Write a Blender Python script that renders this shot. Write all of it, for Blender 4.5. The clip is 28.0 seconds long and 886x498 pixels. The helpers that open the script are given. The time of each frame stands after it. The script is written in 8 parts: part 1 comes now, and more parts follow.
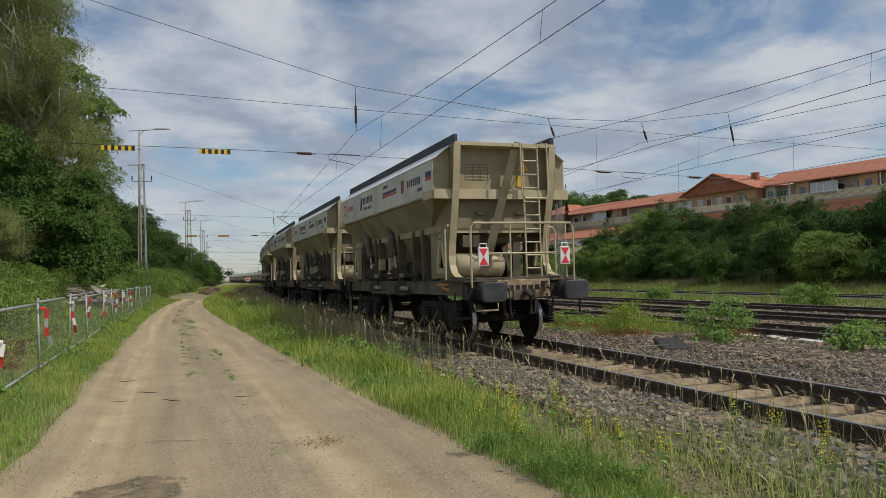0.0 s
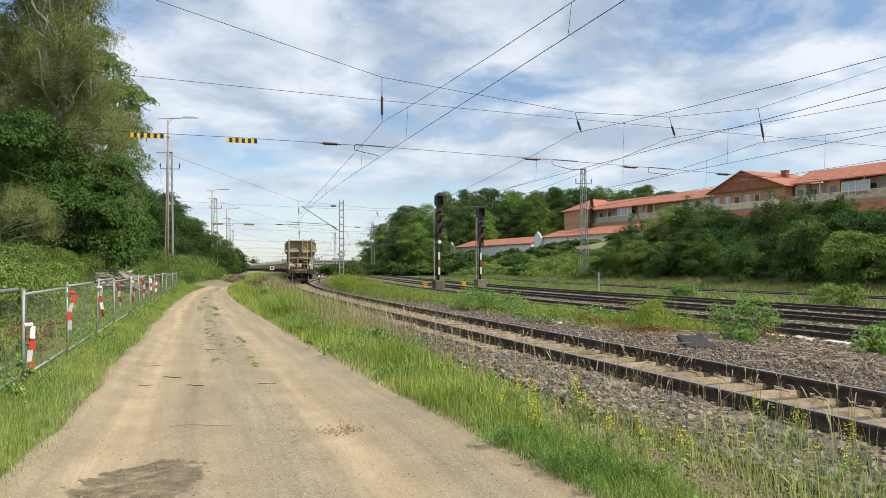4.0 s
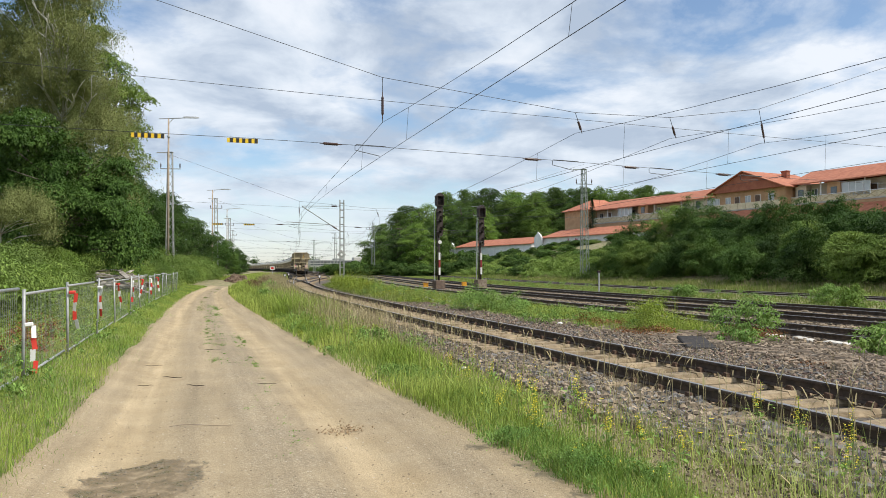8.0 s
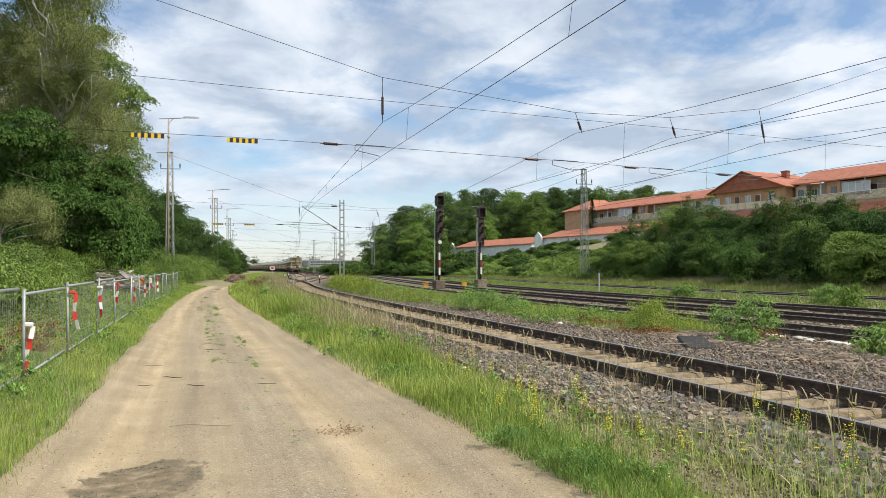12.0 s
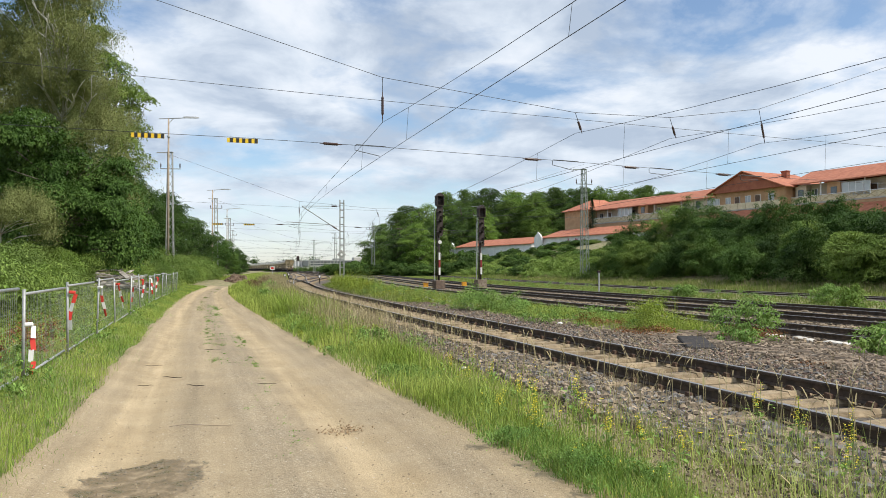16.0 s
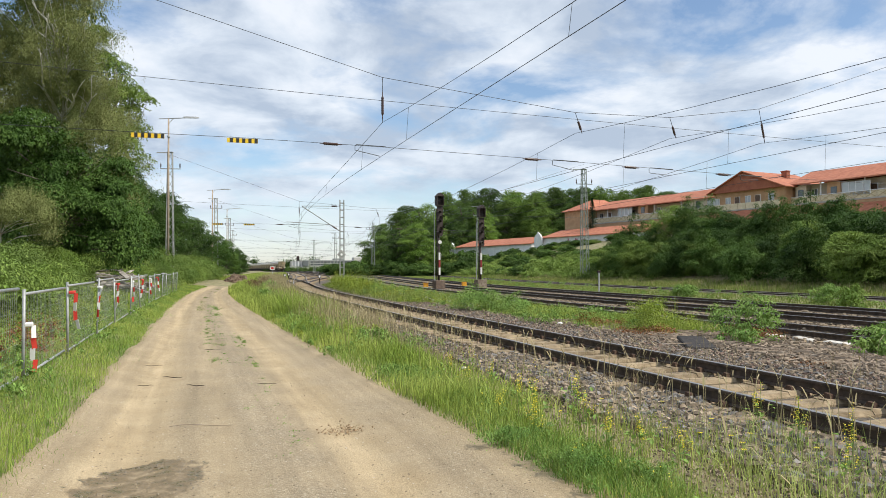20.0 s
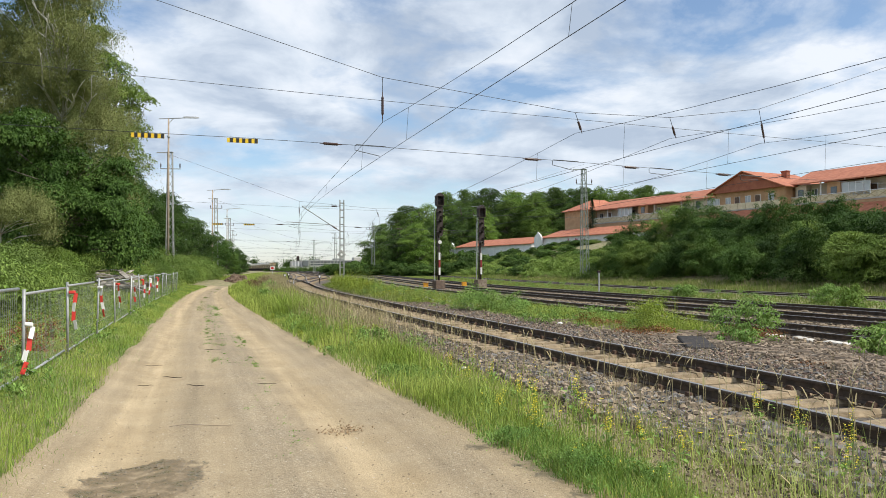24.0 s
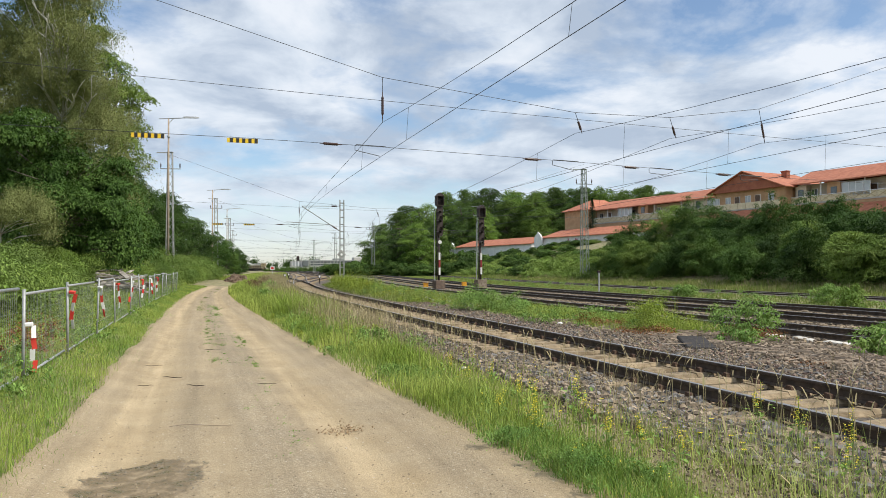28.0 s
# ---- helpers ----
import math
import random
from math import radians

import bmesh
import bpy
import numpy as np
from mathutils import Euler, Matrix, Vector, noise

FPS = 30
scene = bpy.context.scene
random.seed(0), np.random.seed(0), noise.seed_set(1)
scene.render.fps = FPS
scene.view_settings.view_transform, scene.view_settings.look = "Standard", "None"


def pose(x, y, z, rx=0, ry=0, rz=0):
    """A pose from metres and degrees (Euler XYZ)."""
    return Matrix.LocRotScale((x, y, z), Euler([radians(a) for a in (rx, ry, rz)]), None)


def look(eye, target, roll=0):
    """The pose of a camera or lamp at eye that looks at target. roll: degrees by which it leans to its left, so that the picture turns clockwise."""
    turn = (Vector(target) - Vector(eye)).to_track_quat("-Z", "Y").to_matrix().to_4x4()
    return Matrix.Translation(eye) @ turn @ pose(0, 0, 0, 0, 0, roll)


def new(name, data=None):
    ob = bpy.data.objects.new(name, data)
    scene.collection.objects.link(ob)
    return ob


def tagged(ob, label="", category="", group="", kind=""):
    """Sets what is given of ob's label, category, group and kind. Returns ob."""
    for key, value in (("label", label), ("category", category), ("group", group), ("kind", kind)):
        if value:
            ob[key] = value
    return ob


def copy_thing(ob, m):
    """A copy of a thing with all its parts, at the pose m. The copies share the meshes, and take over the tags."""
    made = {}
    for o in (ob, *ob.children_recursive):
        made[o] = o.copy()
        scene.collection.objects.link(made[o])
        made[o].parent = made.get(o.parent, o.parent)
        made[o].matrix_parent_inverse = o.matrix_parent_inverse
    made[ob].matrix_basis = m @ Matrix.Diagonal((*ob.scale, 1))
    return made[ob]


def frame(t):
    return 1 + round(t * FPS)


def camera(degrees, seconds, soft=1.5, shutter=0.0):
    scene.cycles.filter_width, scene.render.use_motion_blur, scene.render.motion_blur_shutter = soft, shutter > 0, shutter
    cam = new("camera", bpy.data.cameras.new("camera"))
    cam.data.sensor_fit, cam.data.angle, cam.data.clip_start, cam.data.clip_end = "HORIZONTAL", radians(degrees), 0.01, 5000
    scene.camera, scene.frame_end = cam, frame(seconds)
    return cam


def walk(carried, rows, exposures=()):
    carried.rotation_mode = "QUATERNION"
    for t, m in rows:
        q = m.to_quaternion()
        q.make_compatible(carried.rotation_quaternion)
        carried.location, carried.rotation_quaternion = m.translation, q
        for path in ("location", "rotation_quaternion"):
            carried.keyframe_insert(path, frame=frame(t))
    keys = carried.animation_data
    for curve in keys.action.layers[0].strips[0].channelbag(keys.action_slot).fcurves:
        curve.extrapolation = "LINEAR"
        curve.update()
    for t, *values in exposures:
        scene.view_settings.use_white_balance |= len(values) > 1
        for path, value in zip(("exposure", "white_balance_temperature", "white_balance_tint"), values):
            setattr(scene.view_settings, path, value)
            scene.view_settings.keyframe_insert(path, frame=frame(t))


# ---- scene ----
# ---------------------------------------------------------------- camera
EYE = Vector((0.0, 0.0, 1.6))


def aim(turn, tilt, roll):
    a, b = radians(turn), radians(tilt)
    d = Vector((-math.sin(a) * math.cos(b), math.cos(a) * math.cos(b), math.sin(b)))
    return look(EYE, EYE + d * 10, roll)


cam = camera(62.2, 28.0, soft=0.75)
walk(cam, [(0.0, aim(-1.858, 1.965, -1.549)), (0.5, aim(-1.343, 2.145, -1.549)), (1.0, aim(-0.688, 1.889, -1.333)),
           (1.5, aim(-0.682, 1.601, -1.155)), (2.0, aim(-0.514, 1.487, -0.783)), (2.5, aim(-0.176, 1.416, -0.520)),
           (3.0, aim(-0.054, 1.417, -0.442)), (3.5, aim(-0.042, 1.396, -0.395)), (4.5, aim(-0.01, 1.415, -0.33)), (5.5, aim(0, 1.42, -0.3)), (28.0, aim(0, 1.42, -0.3))],
     exposures=[(0.0, -0.7), (0.5, -0.7), (1.0, -0.65), (1.25, -0.35), (1.5, -0.15), (2.0, -0.09), (2.5, -0.06), (3.0, -0.05), (8.0, -0.02), (12.0, 0.0), (24.0, 0.0), (25.5, -0.06), (28.0, -0.06)])

# ---------------------------------------------------------------- light
SUN_UP, SUN_WAY = radians(50), math.atan2(0.88, -0.36)  # height, and bearing from north (y) towards east (x)
world = bpy.data.worlds.new("sky")
scene.world = world
world.use_nodes = True
wn, wl = world.node_tree.nodes, world.node_tree.links
wn.clear()
w_out = wn.new("ShaderNodeOutputWorld")
w_bg = wn.new("ShaderNodeBackground")
w_bg.inputs["Strength"].default_value = 0.15
sky = wn.new("ShaderNodeTexSky")
sky.sky_type, sky.sun_disc = "NISHITA", False
sky.sun_elevation, sky.sun_rotation = SUN_UP, SUN_WAY
sky.air_density, sky.dust_density, sky.ozone_density = 1.0, 0.5, 2.0
w_co = wn.new("ShaderNodeTexCoord")
w_sep = wn.new("ShaderNodeSeparateXYZ")
wl.new(w_co.outputs["Generated"], w_sep.inputs[0])


def wmath(op, a, b=None, clamp=False):
    n = wn.new("ShaderNodeMath")
    n.operation, n.use_clamp = op, clamp
    for i, s in enumerate((a, b)):
        if s is None:
            continue
        if isinstance(s, (int, float)):
            n.inputs[i].default_value = s
        else:
            wl.new(s, n.inputs[i])
    return n.outputs[0]


w_z = wmath("ADD", wmath("MAXIMUM", w_sep.outputs[2], 0.0), 0.24)
w_vec = wn.new("ShaderNodeCombineXYZ")
wl.new(wmath("DIVIDE", w_sep.outputs[0], w_z), w_vec.inputs[0])
wl.new(wmath("DIVIDE", w_sep.outputs[1], w_z), w_vec.inputs[1])


def wnoise(scale, detail, rough, at, stretch=(1, 1, 1)):
    mp = wn.new("ShaderNodeMapping")
    mp.inputs["Location"].default_value, mp.inputs["Scale"].default_value = at, stretch
    wl.new(w_vec.outputs[0], mp.inputs[0])
    n = wn.new("ShaderNodeTexNoise")
    n.inputs["Scale"].default_value, n.inputs["Detail"].default_value, n.inputs["Roughness"].default_value = scale, detail, rough
    n.inputs["Distortion"].default_value = 0.25
    wl.new(mp.outputs[0], n.inputs["Vector"])
    return n.outputs["Fac"]


def wramp(fac, stops):
    r = wn.new("ShaderNodeValToRGB")
    while len(r.color_ramp.elements) < len(stops):
        r.color_ramp.elements.new(0.5)
    for e, (p, c) in zip(r.color_ramp.elements, stops):
        e.position, e.color = p, (*c, 1)
    wl.new(fac, r.inputs[0])
    return r.outputs[0]


CLOUD_AT = (2.3, 0.4, 0.0)
cover = wnoise(1.9, 11, 0.57, CLOUD_AT)
thick = wnoise(2.7, 11, 0.56, (5.1, 2.2, 0.7))
low_air = wmath("DIVIDE", w_sep.outputs[2], 0.17, True)
cover = wmath("ADD", wmath("MULTIPLY", wmath("SUBTRACT", cover, 0.425), low_air), 0.425)
thick = wmath("ADD", wmath("MULTIPLY", wmath("SUBTRACT", thick, 0.45), low_air), 0.45)
cover_f = wramp(cover, [(0.37, (0, 0, 0)), (0.51, (1, 1, 1))])
cloud_c = wramp(thick, [(0.37, (6.2, 6.5, 6.95)), (0.46, (5.2, 5.7, 6.35)), (0.60, (3.3, 3.9, 4.8))])
w_mix = wn.new("ShaderNodeMix")
w_mix.data_type = "RGBA"
wl.new(wmath("MULTIPLY", cover_f, 0.93), w_mix.inputs[0])
wl.new(sky.outputs[0], w_mix.inputs[6])
wl.new(cloud_c, w_mix.inputs[7])
wl.new(w_mix.outputs[2], w_bg.inputs["Color"])
wl.new(w_bg.outputs[0], w_out.inputs["Surface"])

sun = new("sun", bpy.data.lights.new("sun", "SUN"))
sun.data.energy, sun.data.angle, sun.data.color = 4.3, radians(1.2), (1.0, 0.94, 0.83)
sun.matrix_world = look((0, 0, 0), Vector((-math.sin(SUN_WAY) * math.cos(SUN_UP), -math.cos(SUN_WAY) * math.cos(SUN_UP), -math.sin(SUN_UP))))
sun.location = (30, -30, 60)


# ---------------------------------------------------------------- materials
def mat(name, c1, c2=None, scale=4.0, rough=0.8, metal=0.0, bump=0.0, bscale=60.0, island=0.0, objrand=0.0, local=False,
        big=0.0, leaf=False, detail=6.0, lo=0.35, hi=0.65, spec=0.5, emit=0.0):
    """Two tones mixed by noise at real size, a second larger scale, relief and gloss; leaf: thin foliage that lets light through."""
    m = bpy.data.materials.new(name)
    m.use_nodes = True
    n, l = m.node_tree.nodes, m.node_tree.links
    b = n["Principled BSDF"]
    b.inputs["Roughness"].default_value, b.inputs["Metallic"].default_value = rough, metal
    b.inputs["Specular IOR Level"].default_value = spec
    c2 = c2 or c1
    if local:
        co = n.new("ShaderNodeTexCoord").outputs["Object"]
    else:
        co = n.new("ShaderNodeNewGeometry").outputs["Position"]

    def noise_at(s, d):
        t = n.new("ShaderNodeTexNoise")
        t.inputs["Scale"].default_value, t.inputs["Detail"].default_value = s, d
        l.new(co, t.inputs["Vector"])
        return t.outputs["Fac"]
    r = n.new("ShaderNodeValToRGB")
    r.color_ramp.elements[0].position, r.color_ramp.elements[1].position = lo, hi
    r.color_ramp.elements[0].color, r.color_ramp.elements[1].color = (*c1, 1), (*c2, 1)
    l.new(noise_at(scale, detail), r.inputs[0])
    col = r.outputs[0]

    def scale_by(col, val, amount):
        mr = n.new("ShaderNodeMapRange")
        mr.inputs["To Min"].default_value, mr.inputs["To Max"].default_value = 1 - amount, 1 + amount
        l.new(val, mr.inputs["Value"])
        v = n.new("ShaderNodeVectorMath")
        v.operation = "SCALE"
        l.new(col, v.inputs[0])
        l.new(mr.outputs[0], v.inputs["Scale"])
        return v.outputs[0]
    if big:
        col = scale_by(col, noise_at(scale / 9, 3), big)
    if island:
        col = scale_by(col, n.new("ShaderNodeNewGeometry").outputs["Random Per Island"], island)
    if objrand:
        col = scale_by(col, n.new("ShaderNodeObjectInfo").outputs["Random"], objrand)
    l.new(col, b.inputs["Base Color"])
    if bump:
        bn = n.new("ShaderNodeBump")
        bn.inputs["Strength"].default_value, bn.inputs["Distance"].default_value = bump, 0.02
        l.new(noise_at(bscale, 5), bn.inputs["Height"])
        l.new(bn.outputs[0], b.inputs["Normal"])
    if emit:
        l.new(col, b.inputs["Emission Color"])
        b.inputs["Emission Strength"].default_value = emit
    if leaf:
        tr = n.new("ShaderNodeBsdfTranslucent")
        l.new(col, tr.inputs["Color"])
        mx = n.new("ShaderNodeMixShader")
        mx.inputs[0].default_value = 0.22
        l.new(b.outputs[0], mx.inputs[1])
        l.new(tr.outputs[0], mx.inputs[2])
        l.new(mx.outputs[0], n["Material Output"].inputs["Surface"])
    return m


M_GROUND = mat("soil_and_low_grass", (0.16, 0.165, 0.06), (0.32, 0.265, 0.155), 1.6, 0.95, bump=0.6, bscale=30, big=0.25)
def road_material():
    """Pale sandy ruts, greyer gravel between them and grit, by the place across the road and broken up by noise; one damp hollow."""
    m = bpy.data.materials.new("dry_sandy_dirt")
    m.use_nodes = True
    n, l = m.node_tree.nodes, m.node_tree.links
    b = n["Principled BSDF"]
    b.inputs["Specular IOR Level"].default_value = 0.3
    at = n.new("ShaderNodeAttribute")
    at.attribute_name = "across"
    al = n.new("ShaderNodeAttribute")
    al.attribute_name = "along"
    pos = n.new("ShaderNodeNewGeometry").outputs["Position"]

    def noise_at(scale, detail, rough=0.55, vec=None):
        t = n.new("ShaderNodeTexNoise")
        t.inputs["Scale"].default_value, t.inputs["Detail"].default_value, t.inputs["Roughness"].default_value = scale, detail, rough
        l.new(vec or pos, t.inputs["Vector"])
        return t.outputs["Fac"]

    def calc(op, a, b_, c=None):
        t = n.new("ShaderNodeMath")
        t.operation = op
        for k, v in enumerate((a, b_, c)):
            if v is None:
                continue
            if isinstance(v, (int, float)):
                t.inputs[k].default_value = v
            else:
                l.new(v, t.inputs[k])
        return t.outputs[0]

    def band(v, a, b_, lo=0.0, hi=1.0):
        t = n.new("ShaderNodeMapRange")
        for k, w in zip(("From Min", "From Max", "To Min", "To Max"), (a, b_, lo, hi)):
            t.inputs[k].default_value = w
        l.new(v, t.inputs["Value"])
        return t.outputs[0]

    def blend(f, a, b_):
        t = n.new("ShaderNodeMix")
        t.data_type = "RGBA"
        l.new(f, t.inputs[0])
        for k, v in ((6, a), (7, b_)):
            if isinstance(v, tuple):
                t.inputs[k].default_value = (*v, 1)
            else:
                l.new(v, t.inputs[k])
        return t.outputs[2]

    def shade(col, f):
        t = n.new("ShaderNodeVectorMath")
        t.operation = "SCALE"
        l.new(col, t.inputs[0])
        l.new(f, t.inputs["Scale"])
        return t.outputs[0]

    def ramp(f, stops):
        t = n.new("ShaderNodeValToRGB")
        while len(t.color_ramp.elements) < len(stops):
            t.color_ramp.elements.new(0.5)
        for e, (p, g) in zip(t.color_ramp.elements, stops):
            e.position, e.color = p, (g, g, g, 1) if isinstance(g, float) else (*g, 1)
        l.new(f, t.inputs[0])
        return t.outputs[0]

    # wheel ruts wander a little along the road
    cv = n.new("ShaderNodeCombineXYZ")
    l.new(calc("MULTIPLY", at.outputs["Fac"], 3.6), cv.inputs[0])
    l.new(calc("MULTIPLY", al.outputs["Fac"], 0.16), cv.inputs[1])
    drawn = noise_at(1.0, 8, 0.62, cv.outputs[0])
    blot = noise_at(1.5, 9, 0.6)
    x = calc("ADD", at.outputs["Fac"], calc("ADD", calc("MULTIPLY", calc("SUBTRACT", drawn, 0.5), 0.4), calc("MULTIPLY", calc("SUBTRACT", blot, 0.5), 0.4)))
    stony = ramp(band(x, -7.9, -3.7), [(0.0, 0.25), (0.09, 0.45), (0.165, 0.05), (0.24, 0.08), (0.31, 0.65), (0.40, 0.5), (0.47, 0.9), (0.55, 0.85), (0.60, 0.25), (0.68, 0.0), (0.74, 0.55), (0.83, 0.7), (0.90, 0.3), (1.0, 0.2)])
    stony = band(calc("ADD", stony, calc("MULTIPLY", calc("SUBTRACT", noise_at(0.8, 9, 0.7), 0.5), 1.3)), 0.0, 1.0)
    sand = blend(band(blot, 0.35, 0.65), (0.42, 0.32, 0.19), (0.51, 0.40, 0.25))
    grit_tone = n.new("ShaderNodeTexVoronoi")
    grit_tone.inputs["Scale"].default_value = 75
    l.new(pos, grit_tone.inputs["Vector"])
    tone = n.new("ShaderNodeSeparateXYZ")
    l.new(grit_tone.outputs["Color"], tone.inputs[0])
    gravel = ramp(tone.outputs[0], [(0.0, (0.27, 0.21, 0.138)), (0.45, (0.335, 0.27, 0.18)), (0.8, (0.39, 0.32, 0.22)), (1.0, (0.46, 0.39, 0.285))])
    col = blend(stony, sand, gravel)
    col = shade(col, band(noise_at(95, 3, 0.7), 0.3, 0.7, 0.72, 1.24))
    col = shade(col, band(drawn, 0.3, 0.7, 0.76, 1.14))
    # scattered dark crumbs and pale chips
    crumb = n.new("ShaderNodeTexVoronoi")
    crumb.inputs["Scale"].default_value = 26
    l.new(pos, crumb.inputs["Vector"])
    pick = n.new("ShaderNodeSeparateXYZ")
    l.new(crumb.outputs["Color"], pick.inputs[0])
    near = band(crumb.outputs["Distance"], 0.28, 0.2)
    col = blend(calc("MULTIPLY", near, calc("GREATER_THAN", pick.outputs[0], 0.90)), col, (0.17, 0.125, 0.08))
    col = blend(calc("MULTIPLY", near, calc("GREATER_THAN", pick.outputs[1], 0.92)), col, (0.52, 0.45, 0.35))
    # the damp hollow
    mp = n.new("ShaderNodeMapping")
    mp.vector_type = "TEXTURE"
    mp.inputs["Location"].default_value, mp.inputs["Scale"].default_value = (-2.25, 5.42, 0.0), (0.42, 0.72, 50.0)
    l.new(pos, mp.inputs[0])
    ln = n.new("ShaderNodeVectorMath")
    ln.operation = "LENGTH"
    l.new(mp.outputs[0], ln.inputs[0])
    wob = noise_at(6.5, 9, 0.62)
    wet = band(calc("ADD", ln.outputs["Value"], calc("MULTIPLY", calc("SUBTRACT", wob, 0.5), 1.1)), 1.05, 0.97)
    mud = ramp(wob, [(0.36, (0.15, 0.125, 0.06)), (0.46, (0.215, 0.16, 0.09)), (0.56, (0.27, 0.205, 0.125)), (0.64, (0.37, 0.29, 0.185))])
    l.new(blend(wet, col, shade(mud, band(noise_at(60, 4), 0.3, 0.7, 0.75, 1.2))), b.inputs["Base Color"])
    l.new(calc("SUBTRACT", 0.95, calc("MULTIPLY", wet, band(wob, 0.62, 0.40, 0.15, 0.68))), b.inputs["Roughness"])
    hgt = calc("ADD", calc("MULTIPLY", noise_at(48, 5, 0.65), 0.6), calc("ADD", calc("MULTIPLY", noise_at(9, 6), 0.45), calc("MULTIPLY", calc("SUBTRACT", 1.0, grit_tone.outputs["Distance"]), calc("MULTIPLY", stony, 0.25))))
    bn = n.new("ShaderNodeBump")
    bn.inputs["Strength"].default_value, bn.inputs["Distance"].default_value = 0.75, 0.03
    l.new(hgt, bn.inputs["Height"])
    l.new(bn.outputs[0], b.inputs["Normal"])
    return m


M_ROAD = road_material()
M_ROAD_GREY = mat("fine_grey_gravel", (0.24, 0.205, 0.155), (0.36, 0.31, 0.235), 30, 0.95, bump=0.6, bscale=90, big=0.15)
# bed coloured dark so that gaps between the loose stones look shaded
M_BALLAST = mat("darkened_crushed_stone_bed", (0.05, 0.04, 0.031), (0.16, 0.13, 0.098), 22, 0.95, bump=1.0, bscale=26, big=0.2)
M_STONE = mat("ballast_stone", (0.118, 0.09, 0.062), (0.30, 0.238, 0.168), 9, 0.9, bump=0.3, bscale=80, island=0.55)
M_STONE_BLUE = mat("grey_ballast_stone", (0.095, 0.088, 0.08), (0.22, 0.205, 0.19), 9, 0.85, bump=0.3, bscale=80, island=0.5)
M_STONE_RED = mat("reddish_ballast_stone", (0.11, 0.07, 0.054), (0.23, 0.158, 0.122), 9, 0.9, bump=0.3, bscale=80, island=0.5)
M_RUST_BED = mat("rust_stained_gravel", (0.17, 0.128, 0.09), (0.30, 0.24, 0.175), 6, 0.95, bump=1.0, bscale=28, big=0.25)
M_RAIL = mat("rusted_rail_steel", (0.042, 0.030, 0.023), (0.10, 0.07, 0.05), 9, 0.7, 0.2, bump=0.2, bscale=90)
M_RAIL_TOP = mat("worn_rail_head", (0.30, 0.29, 0.28), (0.42, 0.40, 0.38), 20, 0.42, 0.8)
M_SLEEPER = mat("dusty_concrete_sleeper", (0.19, 0.14, 0.082), (0.37, 0.285, 0.18), 5, 0.95, bump=0.9, bscale=22, objrand=0.14, island=0.06, big=0.15)
M_CLIP = mat("rusty_clip", (0.06, 0.035, 0.022), (0.12, 0.07, 0.045), 40, 0.8, 0.4)
M_GRASS = mat("green_grass", (0.23, 0.325, 0.05), (0.40, 0.465, 0.11), 0.7, 0.7, island=0.35, leaf=True, spec=0.3)
M_GRASS_YARD = mat("yard_grass_blade", (0.165, 0.235, 0.045), (0.29, 0.33, 0.09), 0.7, 0.75, island=0.35, leaf=True, spec=0.3)
M_GRASS_DEEP = mat("deep_green_grass", (0.15, 0.27, 0.05), (0.27, 0.38, 0.08), 0.8, 0.7, island=0.35, leaf=True, spec=0.3)
M_GRASS_DRY = mat("straw_grass", (0.32, 0.27, 0.135), (0.46, 0.39, 0.23), 2.0, 0.8, island=0.25, leaf=True, spec=0.3)
M_GRASS_PALE = mat("pale_green_grass", (0.33, 0.42, 0.10), (0.52, 0.57, 0.20), 0.9, 0.75, island=0.35, leaf=True, spec=0.25)
M_WEED = mat("weed_leaf", (0.15, 0.27, 0.055), (0.26, 0.385, 0.09), 1.5, 0.65, island=0.35, leaf=True, spec=0.3)
M_YELLOW = mat("yellow_petal", (0.72, 0.60, 0.03), (0.80, 0.68, 0.08), 5, 0.7, leaf=True)
M_WHITE_FLOWER = mat("white_petal", (0.7, 0.7, 0.62), (0.8, 0.8, 0.74), 5, 0.7, leaf=True)
M_REDDISH = mat("reddish_weed", (0.24, 0.09, 0.03), (0.30, 0.17, 0.06), 3, 0.8, island=0.3, leaf=True)
M_LEAF = [mat("leaf_dark_green", (0.036, 0.08, 0.015), (0.082, 0.15, 0.03), 0.5, 0.6, island=0.35, objrand=0.22, leaf=True, spec=0.2),
          mat("leaf_mid_green", (0.05, 0.105, 0.019), (0.11, 0.185, 0.037), 0.5, 0.6, island=0.35, objrand=0.22, leaf=True, spec=0.2),
          mat("leaf_light_green", (0.15, 0.24, 0.042), (0.24, 0.325, 0.075), 0.5, 0.6, island=0.35, objrand=0.15, leaf=True, spec=0.2)]
M_LEAF_WOOD = [mat("wood_leaf_green", (0.075, 0.14, 0.026), (0.145, 0.225, 0.046), 0.3, 0.6, island=0.3, objrand=0.25, leaf=True, spec=0.2),
               mat("wood_leaf_deep_green", (0.05, 0.10, 0.022), (0.105, 0.175, 0.04), 0.3, 0.6, island=0.3, objrand=0.25, leaf=True, spec=0.2),
               mat("wood_leaf_fresh_green", (0.11, 0.20, 0.03), (0.19, 0.29, 0.055), 0.3, 0.6, island=0.3, objrand=0.2, leaf=True, spec=0.2)]
M_LEAF_MAPLE = mat("maple_leaf", (0.048, 0.105, 0.019), (0.10, 0.18, 0.035), 0.5, 0.6, island=0.35, leaf=True, spec=0.2)
M_LEAF_BIRCH = mat("birch_leaf", (0.18, 0.21, 0.07), (0.285, 0.31, 0.115), 0.5, 0.65, island=0.3, leaf=True, spec=0.15)
M_LEAF_BRAMBLE = mat("bramble_leaf", (0.115, 0.19, 0.037), (0.20, 0.275, 0.068), 0.6, 0.65, island=0.4, objrand=0.2, leaf=True, spec=0.2)
